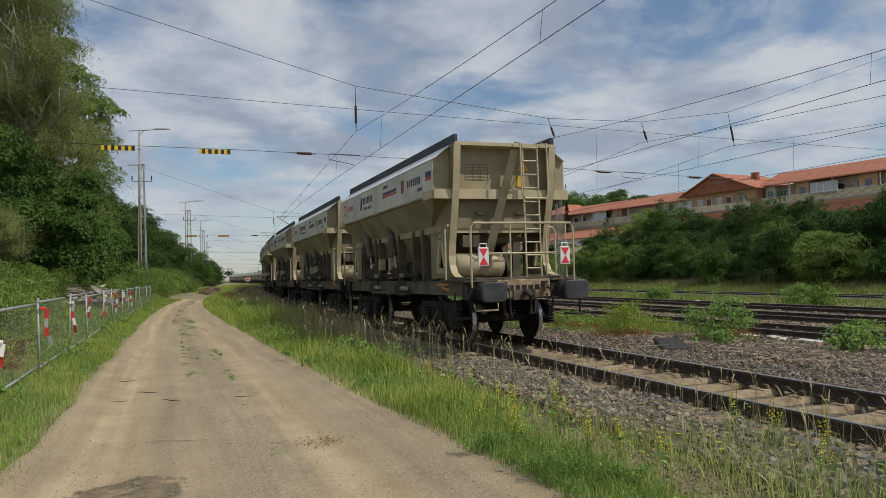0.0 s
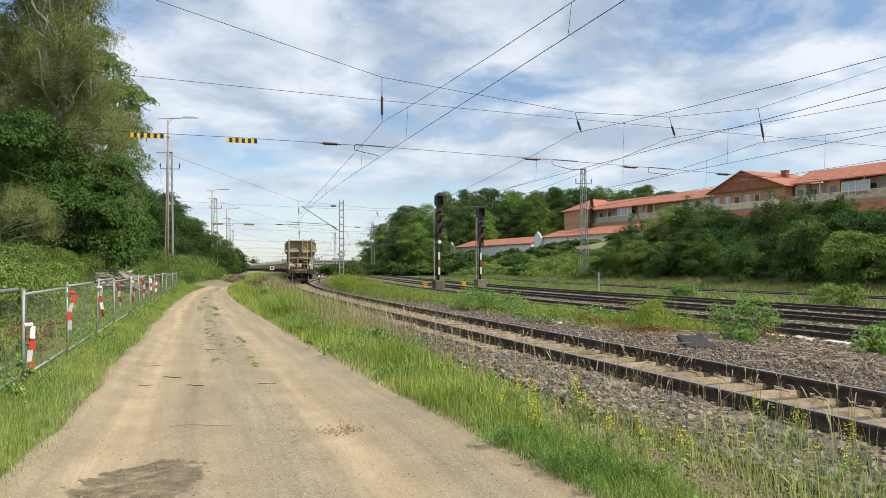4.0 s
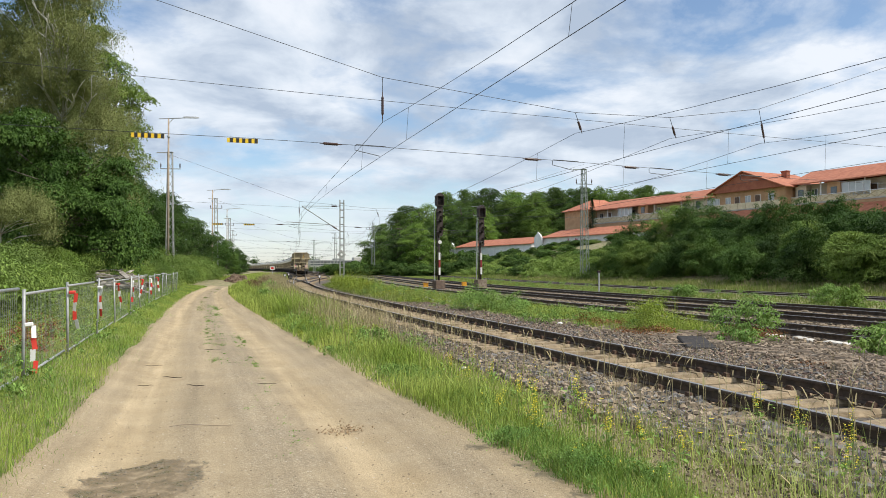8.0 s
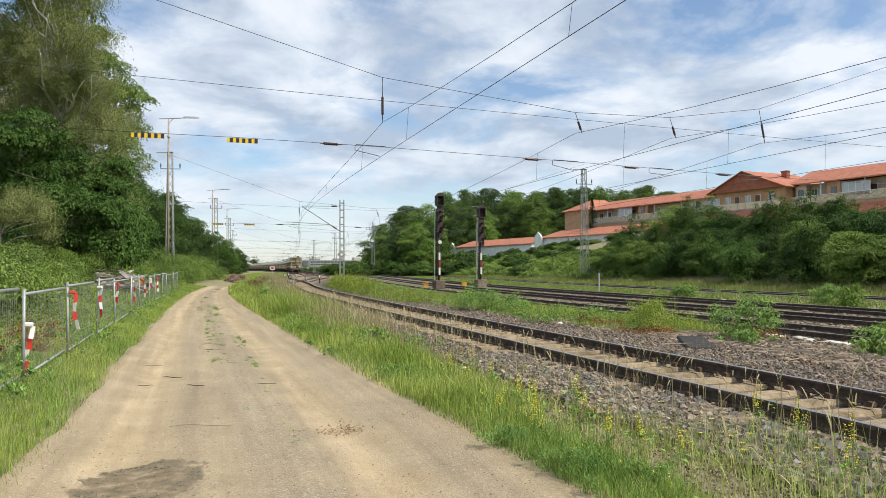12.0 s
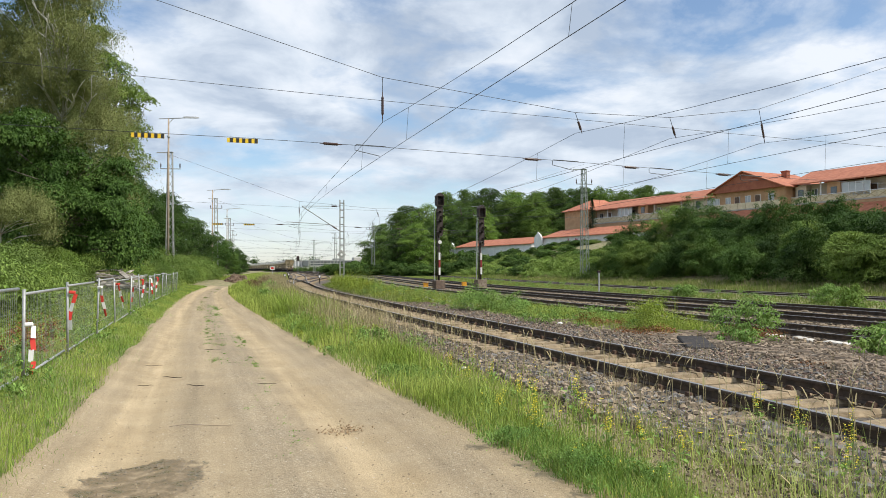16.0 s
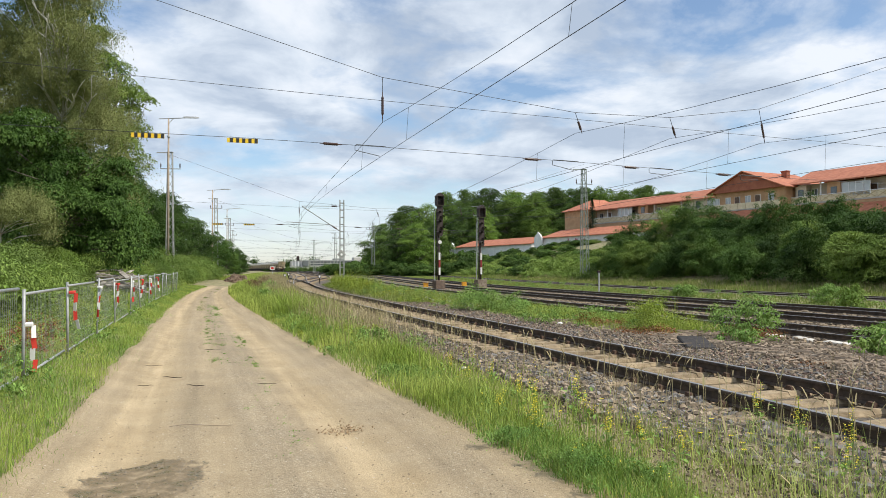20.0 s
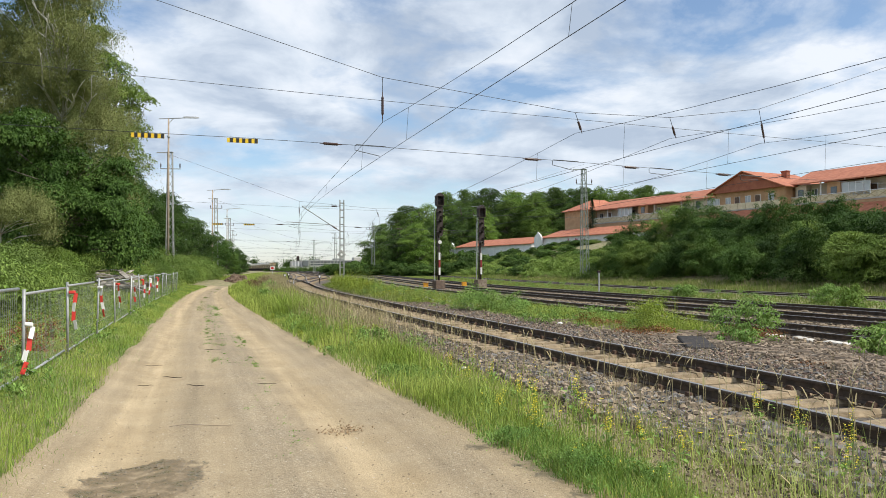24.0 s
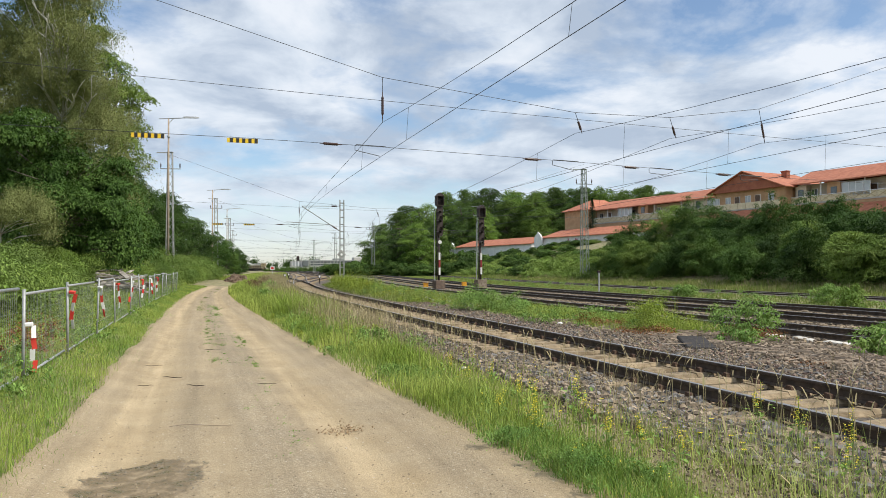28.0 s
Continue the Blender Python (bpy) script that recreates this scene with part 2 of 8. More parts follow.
M_BARK = mat("grey_bark", (0.09, 0.075, 0.06), (0.17, 0.15, 0.125), 8, 0.95, bump=0.8, bscale=25)
M_BIRCH = mat("pale_birch_bark", (0.45, 0.43, 0.39), (0.62, 0.6, 0.56), 5, 0.85, bump=0.3, bscale=20)
M_STEEL = mat("galvanised_steel", (0.33, 0.34, 0.34), (0.45, 0.46, 0.46), 10, 0.55, 0.35, objrand=0.1)
M_MAST = mat("weathered_mast_steel", (0.27, 0.28, 0.27), (0.38, 0.39, 0.37), 5, 0.7, 0.2, bump=0.1, bscale=40)
M_MAST_GREEN = mat("greenish_mast_steel", (0.22, 0.26, 0.22), (0.33, 0.36, 0.32), 5, 0.7, 0.15)
M_POLE_WOOD = mat("weathered_pole", (0.30, 0.235, 0.17), (0.42, 0.34, 0.26), 4, 0.9, bump=0.4, bscale=30)
M_WIRE = mat("dark_wire", (0.05, 0.055, 0.06), (0.08, 0.085, 0.09), 10, 0.6, 0.5)
M_INSUL = mat("brown_insulator", (0.045, 0.022, 0.018), (0.075, 0.04, 0.03), 10, 0.3)
M_SIGN_Y = mat("yellow_sign", (0.80, 0.52, 0.02), (0.85, 0.58, 0.04), 3, 0.5)
M_SIGN_K = mat("black_sign", (0.02, 0.02, 0.02), (0.03, 0.03, 0.03), 3, 0.5)
M_TAPE_R = mat("red_tape", (0.65, 0.04, 0.03), (0.72, 0.07, 0.05), 6, 0.45, local=True)
M_TAPE_W = mat("white_tape", (0.78, 0.77, 0.75), (0.84, 0.83, 0.81), 6, 0.45, local=True)
M_CONCRETE = mat("grey_concrete", (0.36, 0.35, 0.33), (0.5, 0.49, 0.46), 3, 0.9, bump=0.2, bscale=60, big=0.15)
M_WOOD = mat("weathered_timber", (0.16, 0.12, 0.085), (0.30, 0.24, 0.18), 6, 0.9, bump=0.4, bscale=40, objrand=0.2)


# ---------------------------------------------------------------- mesh helpers
class Geo:
    """Collects the faces of one mesh."""

    def __init__(self):
        self.v, self.f = [], []

    def add(self, verts, faces):
        k = len(self.v)
        self.v += [tuple(p) for p in verts]
        self.f += [tuple(k + i for i in f) for f in faces]
        return self

    def box(self, c, s, m=None, top=1.0):
        """A box round c; top narrows its upper face."""
        x, y, z = s[0] / 2, s[1] / 2, s[2] / 2
        p = [Vector((a * x * (top if k > 0 else 1), b * y * (top if k > 0 else 1), k * z)) for k in (-1, 1) for b in (-1, 1) for a in (-1, 1)]
        if m is not None:
            p = [m @ q for q in p]
        return self.add([q + Vector(c) for q in p], [(0, 2, 3, 1), (4, 5, 7, 6), (0, 1, 5, 4), (1, 3, 7, 5), (3, 2, 6, 7), (2, 0, 4, 6)])

    def bar(self, a, b, w, h=None):
        """A square bar from a to b."""
        a, b = Vector(a), Vector(b)
        d = b - a
        q = d.to_track_quat("Z", "Y").to_matrix()
        return self.box((a + b) / 2, (w, h or w, d.length), q)

    def tube(self, pts, r, n=6, caps=True):
        """A round tube along pts; r: one radius or one for each point."""
        pts = [Vector(p) for p in pts]
        rr = r if isinstance(r, (list, tuple)) else [r] * len(pts)
        rings = []
        for i, p in enumerate(pts):
            d = (pts[min(i + 1, len(pts) - 1)] - pts[max(i - 1, 0)]).normalized()
            a = d.cross(Vector((0.31, 0.12, 0.94)) if abs(d.z) < 0.9 else Vector((0, 1, 0))).normalized()
            b = d.cross(a)
            rings.append([p + (a * math.cos(t) + b * math.sin(t)) * rr[i] for t in [2 * math.pi * j / n for j in range(n)]])
        v = [q for ring in rings for q in ring]
        f = [(i * n + j, i * n + (j + 1) % n, (i + 1) * n + (j + 1) % n, (i + 1) * n + j) for i in range(len(pts) - 1) for j in range(n)]
        if caps:
            f += [tuple(reversed(range(n))), tuple(range((len(pts) - 1) * n, len(pts) * n))]
        return self.add(v, f)

    def prism(self, outline, m, depth):
        """A flat outline (x, y) pushed out along z by depth, then placed by m."""
        k = len(outline)
        v = [m @ Vector((x, y, z)) for z in (0, depth) for x, y in outline]
        return self.add(v, [tuple(reversed(range(k))), tuple(range(k, 2 * k))] + [(i, (i + 1) % k, k + (i + 1) % k, k + i) for i in range(k)])

    def loft(self, rings, closed=True, caps=True):
        n = len(rings[0])
        v = [p for r in rings for p in r]
        f = [(i * n + j, i * n + (j + 1) % n, (i + 1) * n + (j + 1) % n, (i + 1) * n + j) for i in range(len(rings) - 1) for j in range(n if closed else n - 1)]
        if caps and closed:
            f += [tuple(reversed(range(n))), tuple(range((len(rings) - 1) * n, len(rings) * n))]
        return self.add(v, f)


def mesh_of(name, geo, material, smooth=False, bevel=0.0):
    me = bpy.data.meshes.new(name)
    me.from_pydata(geo.v, [], geo.f)
    bm = bmesh.new()
    bm.from_mesh(me)
    bmesh.ops.recalc_face_normals(bm, faces=bm.faces)
    if bevel:
        bmesh.ops.bevel(bm, geom=[e for e in bm.edges if len(e.link_faces) == 2 and e.calc_face_angle(0) > 0.6], offset=bevel, segments=1, affect="EDGES", clamp_overlap=True)
    bm.to_mesh(me)
    bm.free()
    me.materials.append(material)
    if smooth:
        me.shade_smooth()
    return me


def thing(name, label, category, m=None, group="", kind=""):
    ob = new(name)
    ob.empty_display_size = 0.1
    if m is not None:
        ob.matrix_world = m
    return tagged(ob, label, category, group, kind)


def part(name, geo, material, parent, label="", smooth=False, bevel=0.0, at=None):
    ob = new(name, geo if isinstance(geo, bpy.types.Mesh) else mesh_of(name, geo, material, smooth, bevel))
    ob.parent = parent
    if at is not None:
        ob.matrix_basis = at
    return tagged(ob, label)


def solo(name, geo, material, label, category, group="", kind="", smooth=False, bevel=0.0):
    return tagged(new(name, mesh_of(name, geo, material, smooth, bevel)), label, category, group, kind)


def fast_mesh(name, v, f, material, smooth=False):
    """A mesh from arrays; all faces have as many corners."""
    me = bpy.data.meshes.new(name)
    v, f = np.asarray(v, np.float32), np.asarray(f, np.int32)
    me.vertices.add(len(v))
    me.vertices.foreach_set("co", v.ravel())
    me.loops.add(f.size)
    me.loops.foreach_set("vertex_index", f.ravel())
    me.polygons.add(len(f))
    me.polygons.foreach_set("loop_start", np.arange(0, f.size, f.shape[1], dtype=np.int32))
    me.update(calc_edges=True)
    me.validate()
    me.materials.append(material)
    if smooth:
        me.shade_smooth()
    else:
        me.shade_flat()
    return me


def strew(base_v, base_f, pos, yaw, size, tilt=None):
    """Copies of a small shape at pos, turned and sized, as one pair of arrays. tilt: lean in radians about x, before the turn."""
    base_v, base_f = np.asarray(base_v, float), np.asarray(base_f, int)
    n, k = len(pos), len(base_v)
    size = np.asarray(size, float)
    if size.ndim == 1:
        size = np.repeat(size[:, None], 3, 1)
    p = base_v[None] * size[:, None, :]
    if tilt is not None:
        c, s = np.cos(tilt)[:, None], np.sin(tilt)[:, None]
        p = np.stack([p[..., 0], p[..., 1] * c - p[..., 2] * s, p[..., 1] * s + p[..., 2] * c], -1)
    c, s = np.cos(yaw)[:, None], np.sin(yaw)[:, None]
    p = np.stack([p[..., 0] * c - p[..., 1] * s, p[..., 0] * s + p[..., 1] * c, p[..., 2]], -1) + np.asarray(pos)[:, None, :]
    return p.reshape(-1, 3), (base_f[None] + (np.arange(n) * k)[:, None, None]).reshape(-1, base_f.shape[1])


# ---------------------------------------------------------------- the line of the near track
V_KNOT = [-120, 0, 15, 30, 45, 60, 75, 100, 130, 180, 240, 330, 400, 470, 620, 1100]
SLOPE = [-0.313, -0.318, -0.326, -0.318, -0.282, -0.235, -0.199, -0.186, -0.203, -0.226, -0.244, -0.298, -0.329, -0.36, -0.39, -0.41]
V_TAB = np.arange(-120, 1100, 0.5)
S_TAB = np.convolve(np.pad(np.interp(V_TAB, V_KNOT, SLOPE), 12, mode="edge"), np.ones(25) / 25, "valid")
X_TAB = np.concatenate([[0], np.cumsum((S_TAB[1:] + S_TAB[:-1]) / 2 * 0.5)])
X_TAB += 2.87 - np.interp(12.0, V_TAB, X_TAB)
L_TAB = np.concatenate([[0], np.cumsum(np.sqrt(1 + ((S_TAB[1:] + S_TAB[:-1]) / 2) ** 2) * 0.5)])


def line_pt(v, u):
    """Ground place u metres to the right of the near track's middle, where that is v metres north."""
    v, u = np.asarray(v, float), np.asarray(u, float)
    s = np.interp(v, V_TAB, S_TAB)
    n = np.sqrt(1 + s * s)
    return np.interp(v, V_TAB, X_TAB) + u / n, v - u * s / n


def line_uv(x, y):
    v = np.array(y, float)
    for _ in range(12):
        s = np.interp(v, V_TAB, S_TAB)
        n = np.sqrt(1 + s * s)
        u = (x - np.interp(v, V_TAB, X_TAB)) / n + (y - v) * -s / n
        v = np.clip(v + 0.7 * ((y - v) + (x - np.interp(v, V_TAB, X_TAB)) * s) / (1 + s * s), -119, 1099)
    s = np.interp(v, V_TAB, S_TAB)
    n = np.sqrt(1 + s * s)
    return v, (x - np.interp(v, V_TAB, X_TAB)) / n - (y - v) * s / n


U_H = [-300, -60, -32, -22, -15.5, -12, -10, -8.8, -7.7, -7.2, -4.6, -4.0, -3.0, -2.2, -1.7, 1.7, 2.4, 4, 6.8, 7.4, 19, 23, 30, 33, 37, 42, 47, 53, 70, 300]
Z_H = [7, 6.5, 4.6, 3.2, 1.5, 0.55, 0.25, 0.18, 0.09, 0.0, 0.0, 0.06, 0.03, -0.04, -0.06, -0.06, -0.08, -0.12, -0.2, -0.28, -0.28, -0.2, -0.1, 0.3, 1.6, 3.4, 5.0, 6.2, 7.0, 8]


def height(v, u):
    """The ground's height, without small bumps."""
    z = np.interp(u, U_H, Z_H)
    fade_l = np.interp(v, [-100, 95, 150, 220], [1, 1, 0.35, 0.1])
    fade_r = np.interp(v, [-100, 120, 230, 330], [1, 1, 0.6, 0.15])
    return np.where(u < -7.2, z * fade_l, np.where(u > 30, -0.1 + (z + 0.1) * fade_r, z))


def bumps(x, y, a=1.0):
    return a * (0.5 * np.sin(x * 1.7 + y * 0.6) * np.sin(y * 1.3 - x * 0.4) + 0.3 * np.sin(x * 4.1 + 1) * np.sin(y * 3.7) + 0.2 * np.sin(x * 9.3 - y * 7.1))


def place(v, u, dz=0.0, turn=0.0):
    """A pose on the ground at (v, u), its y axis along the track."""
    x, y = line_pt(v, u)
    return pose(float(x), float(y), float(height(v, u)) + dz, 0, 0, math.degrees(math.atan2(1, float(np.interp(v, V_TAB, S_TAB)))) - 90 + turn)


# ---------------------------------------------------------------- ground
def ground():
    xs = np.concatenate([-np.geomspace(60, 4000, 26)[::-1], np.arange(-59.5, 60, 0.5), np.geomspace(60, 4000, 26)])
    ys = np.concatenate([-np.geomspace(20, 4000, 22)[::-1], np.arange(-19.5, 60, 0.5), np.arange(60, 300, 2.5), np.geomspace(300, 4000, 24)])
    gx, gy = np.meshgrid(xs, ys)
    v, u = line_uv(gx, gy)
    far = np.clip((np.hypot(gx, gy) - 350) / 250, 0, 1)
    z = height(v, u) + bumps(gx, gy, 0.03)
    z -= np.where((u > -8.0) & (u < -3.4), 0.06, 0) + np.where((u > -2.6) & (u < 7.2), 0.11, 0) + np.where((u > 7.2) & (u < 29), 0.08, 0)
    z = z * (1 - far) - 0.2 * far
    n, k = len(ys), len(xs)
    i = (np.arange(n - 1)[:, None] * k + np.arange(k - 1)[None]).ravel()
    me = fast_mesh("ground", np.stack([gx, gy, z], -1).reshape(-1, 3), np.stack([i, i + 1, i + k + 1, i + k], 1), M_GROUND, True)
    tagged(new("ground", me), "uneven soil with low green grass beside railway tracks", "ground", kind="structure")


def strip(name, u0, u1, v0, v1, du, dv, dz, material, label, category, rough=0.012, edge=0.0, seed=1, narrow=0.0, ruts=()):
    """A band of ground along the line, a little above the sheet; edge: how far its borders wander."""
    vs, us = np.arange(v0, v1 + dv, dv), np.linspace(u0, u1, max(2, int((u1 - u0) / du)))
    gv, gu = np.meshgrid(vs, us, indexing="ij")
    t = (gu - u0) / (u1 - u0) * 2 - 1
    gu = gu + t * edge * (np.sin(gv * 0.9 + seed) * 0.5 + np.sin(gv * 2.3 + seed * 2) * 0.3 + np.sin(gv * 5.1 + seed) * 0.2)
    lane = gu.copy()
    gu = gu - narrow * (t + 1) / 2 * np.clip((gv - 8) / 40, 0, 1)
    x, y = line_pt(gv, gu)
    lip = np.where(np.abs(t) > 0.995, -0.09, 0)
    z = height(gv, gu) + dz + bumps(x * 2, y * 2, rough) + lip
    for at, wide, deep in ruts:
        z = z - deep * np.exp(-((lane - at + 0.06 * np.sin(gv * 0.5)) / wide) ** 2)
    n, k = gv.shape
    i = (np.arange(n - 1)[:, None] * k + np.arange(k - 1)[None]).ravel()
    me = fast_mesh(name, np.stack([x, y, z], -1).reshape(-1, 3), np.stack([i, i + 1, i + k + 1, i + k], 1), material, True)
    me.attributes.new("across", "FLOAT", "POINT").data.foreach_set("value", lane.astype(np.float32).ravel())
    me.attributes.new("along", "FLOAT", "POINT").data.foreach_set("value", gv.astype(np.float32).ravel())
    return tagged(new(name, me), label, category, kind="structure")


TRACKS = [("main_track", 8.7), ("main_track", 12.8), ("main_track", 16.9), ("siding_track", 26.4)]

ground()
strip("road", -7.85, -3.45, -20, 66, 0.12, 0.3, 0.02, M_ROAD, "dry sandy dirt track with wheel ruts", "road", 0.004, 0.1, 1, 1.7, ((-7.0, 0.24, 0.022), (-5.2, 0.26, 0.024), (-5.85, 0.3, -0.02)))
strip("ballast_bed", -2.35, 3.6, -20, 330, 0.3, 0.6, 0.008, M_BALLAST, "grey crushed stone ballast under the near track", "ballast", 0.02, 0.2, 3)
strip("gravel_strip", 3.3, 6.9, -20, 90, 0.3, 0.6, 0.035, M_RUST_BED, "rust stained gravel between the tracks", "gravel", 0.03, 0.3, 5)
strip("gravel_strip", 3.4, 7.2, 62, 330, 0.5, 1.0, 0.04, M_BALLAST, "bare grey gravel between the far tracks", "gravel", 0.03, 0.3, 6)
strip("ballast_bed", 7.3, 19.0, -20, 330, 0.5, 1.0, 0.05, M_BALLAST, "brown grey ballast under the main tracks", "ballast", 0.02, 0.2, 7)
strip("ballast_bed", 24.9, 28.2, -20, 330, 0.5, 1.0, 0.03, M_BALLAST, "overgrown ballast under the far siding", "ballast", 0.02, 0.2, 8)


# ---------------------------------------------------------------- tracks
def rail_profile():
    return [(-0.07, 0.022), (0.07, 0.022), (0.07, 0.032), (0.012, 0.05), (0.010, 0.128), (0.036, 0.138), (0.036, 0.160), (0.028, 0.172),
            (-0.028, 0.172), (-0.036, 0.160), (-0.036, 0.138), (-0.010, 0.128), (-0.012, 0.05), (-0.07, 0.032)]


def sweep(outline, v0, v1, u, z, close=True):
    vs = np.concatenate([np.arange(v0, 60, 1.0), np.arange(60, v1, 3.0)])
    rings = []
    for ou, oz in outline:
        x, y = line_pt(vs, (u(vs) if callable(u) else np.full(len(vs), u)) + ou)
        rings.append(np.stack([x, y, np.full(len(vs), z + oz)], -1))
    p = np.stack(rings, 1)
    n, k = p.shape[:2]
    i = (np.arange(n - 1)[:, None] * k)
    j = np.arange(k if close else k - 1)[None]
    j2 = (j + 1) % k
    return p.reshape(-1, 3), np.stack([(i + j).ravel(), (i + j2).ravel(), (i + k + j2).ravel(), (i + k + j).ravel()], 1)


def branch(s):
    """The turnout that leaves the near track to the left: its offset at v, for the rail at s."""
    return lambda v: s - 0.0022 * np.maximum(0, v - 66) ** 2 / (1 + 0.012 * np.maximum(0, v - 66))


def rail(u, z, v0, v1, owner):
    r = part("rail", fast_mesh("rail", *sweep(rail_profile(), v0, v1, u, z), M_RAIL), None, owner)
    part("rail_head", fast_mesh("rail_head", *sweep([(-0.03, 0.1735), (-0.02, 0.177), (0.02, 0.177), (0.03, 0.1735)], v0, v1, u, z, False), M_RAIL_TOP), None, r, "worn shiny rail head")


def sleeper_mesh():
    g = Geo()
    out = [(-0.15, -0.16), (0.15, -0.16), (0.15, -0.05), (0.11, 0.0), (-0.11, 0.0), (-0.15, -0.05)]
    for a, b, drop in ((-1.3, -0.5, 0.0), (-0.5, 0.5, 0.012), (0.5, 1.3, 0.0)):
        rings = []
        for x in (a, b):
            rings.append([(x, py, pz - (drop if abs(x) <= 0.5 and drop else 0)) for py, pz in out])
        g.loft(rings)
    return mesh_of("sleeper", g, M_SLEEPER, bevel=0.0)


def track(name, u, z, v0, v1, label, n_parts, near=False):
    """Rails on sleepers; z: the sleepers' top."""
    t = thing(name, label, "railway track", kind="structure")
    for s in (-0.7535, 0.7535):
        rail(u + s, z, v0, v1, t)
    me = sleeper_mesh()
    l0, l1 = np.interp([v0, v1], V_TAB, L_TAB)
    vs = np.interp(np.arange(l0, l1, 0.6), L_TAB, V_TAB)
    first = np.searchsorted(vs, 4.0 if near else 14.0)
    rng = np.random.default_rng(5)
    rest_p, rest_y = [], []
    for i, v in enumerate(vs):
        x, y = line_pt(v, u)
        a = math.atan2(1, float(np.interp(v, V_TAB, S_TAB))) - math.pi / 2
        if first <= i < first + n_parts:
            part("sleeper", me, None, t, at=pose(float(x), float(y), z + 0.022 + rng.uniform(-0.012, 0.003), rng.uniform(-1.5, 1.5), rng.uniform(-0.4, 0.4), math.degrees(a) + rng.uniform(-1, 1)))
        else:
            rest_p.append((x, y, z + 0.02))
            rest_y.append(a)
    bv = np.array([v.co for v in me.vertices])
    bf = np.array([[p.vertices[k] for k in (0, 1, 2, 3)] for p in me.polygons if len(p.vertices) == 4])
    tagged(part("sleepers", fast_mesh("sleepers", *strew(bv, bf, np.array(rest_p), np.array(rest_y), np.ones(len(rest_p))), M_SLEEPER), None, t), kind="stuff")
    return t


def fastenings(owner, u, z, v0, v1):
    """Clips and baseplates where the rails sit on the sleepers."""
    l0, l1, start = *np.interp([v0, v1], V_TAB, L_TAB), float(np.interp(-20, V_TAB, L_TAB))
    vs = np.interp(np.arange(start, l1, 0.6), L_TAB, V_TAB)
    vs = vs[vs > v0]
    a = np.arctan2(1, np.interp(vs, V_TAB, S_TAB)) - math.pi / 2
    for side in (-0.7535, 0.7535):
        for d in (-0.115, 0.115):
            x, y = line_pt(vs, np.full(len(vs), u + side + d))
            p, f = strew(CLIP_V, CLIP_F, np.stack([x, y, np.full(len(vs), z + 0.045)], 1), a, np.ones(len(vs)))
            tagged(part("rail_clips", fast_mesh("rail_clips", p, f, M_CLIP), None, owner, "rusty rail clips"), kind="stuff")


CLIP_V = [(-0.05, -0.07, -0.04), (0.05, -0.07, -0.04), (0.05, 0.07, -0.04), (-0.05, 0.07, -0.04), (-0.03, -0.04, 0.025), (0.03, -0.04, 0.025), (0.03, 0.04, 0.035), (-0.03, 0.04, 0.035)]
CLIP_F = [(0, 3, 2, 1), (4, 5, 6, 7), (0, 1, 5, 4), (1, 2, 6, 5), (2, 3, 7, 6), (3, 0, 4, 7)]
near_track = track("near_track", 0.0, 0.0, -20, 560, "rusty rails on dusty concrete sleepers in a curve", 200, True)
fastenings(near_track, 0.0, 0.0, 3.0, 46.0)
side_track = thing("branch_track", "rusty branch rails leaving the near track", "railway track", kind="structure")
for rs in (-0.7535, 0.7535):
    rail(branch(rs), 0.0, 66, 150, side_track)
def right_branch(s, start):
    """A turnout that leaves the near track to the right and runs beside it."""
    return lambda v: s + 4.2 * np.clip((v - start) / 62, 0, 1) ** 2 * (3 - 2 * np.clip((v - start) / 62, 0, 1))


for start in (70.0, 118.0):
    yard_track = thing("yard_track", "rusty yard rails branching from the near track", "railway track", kind="structure")
    for rs in (-0.7535, 0.7535):
        rail(right_branch(rs, start), -0.02, start, 330, yard_track)
    sv = np.arange(start + 8, 300, 0.62)
    su = right_branch(0.0, start)(sv)
    sx, sy = line_pt(sv, su)
    sme = sleeper_mesh()
    tagged(part("sleepers", fast_mesh("sleepers", *strew(np.array([p.co for p in sme.vertices]), np.array([list(p.vertices) for p in sme.polygons if len(p.vertices) == 4]), np.stack([sx, sy, np.full(len(sv), -0.01)], 1), np.arctan2(1, np.interp(sv, V_TAB, S_TAB)) - math.pi / 2, np.ones(len(sv))), M_SLEEPER), None, yard_track), kind="stuff")
for i, (tn, tu) in enumerate(TRACKS):
    track(tn, tu, -0.225, -10, 420, "dark rusty rails on weathered sleepers" if tn == "main_track" else "overgrown rusty siding rails", 40)


# ---------------------------------------------------------------- plants
LEAF_V = [(0, 0, 0), (0.32, 0.45, 0.10), (0, 1, -0.06), (-0.32, 0.45, 0.10)]
LEAF_F = [(0, 1, 2), (0, 2, 3)]


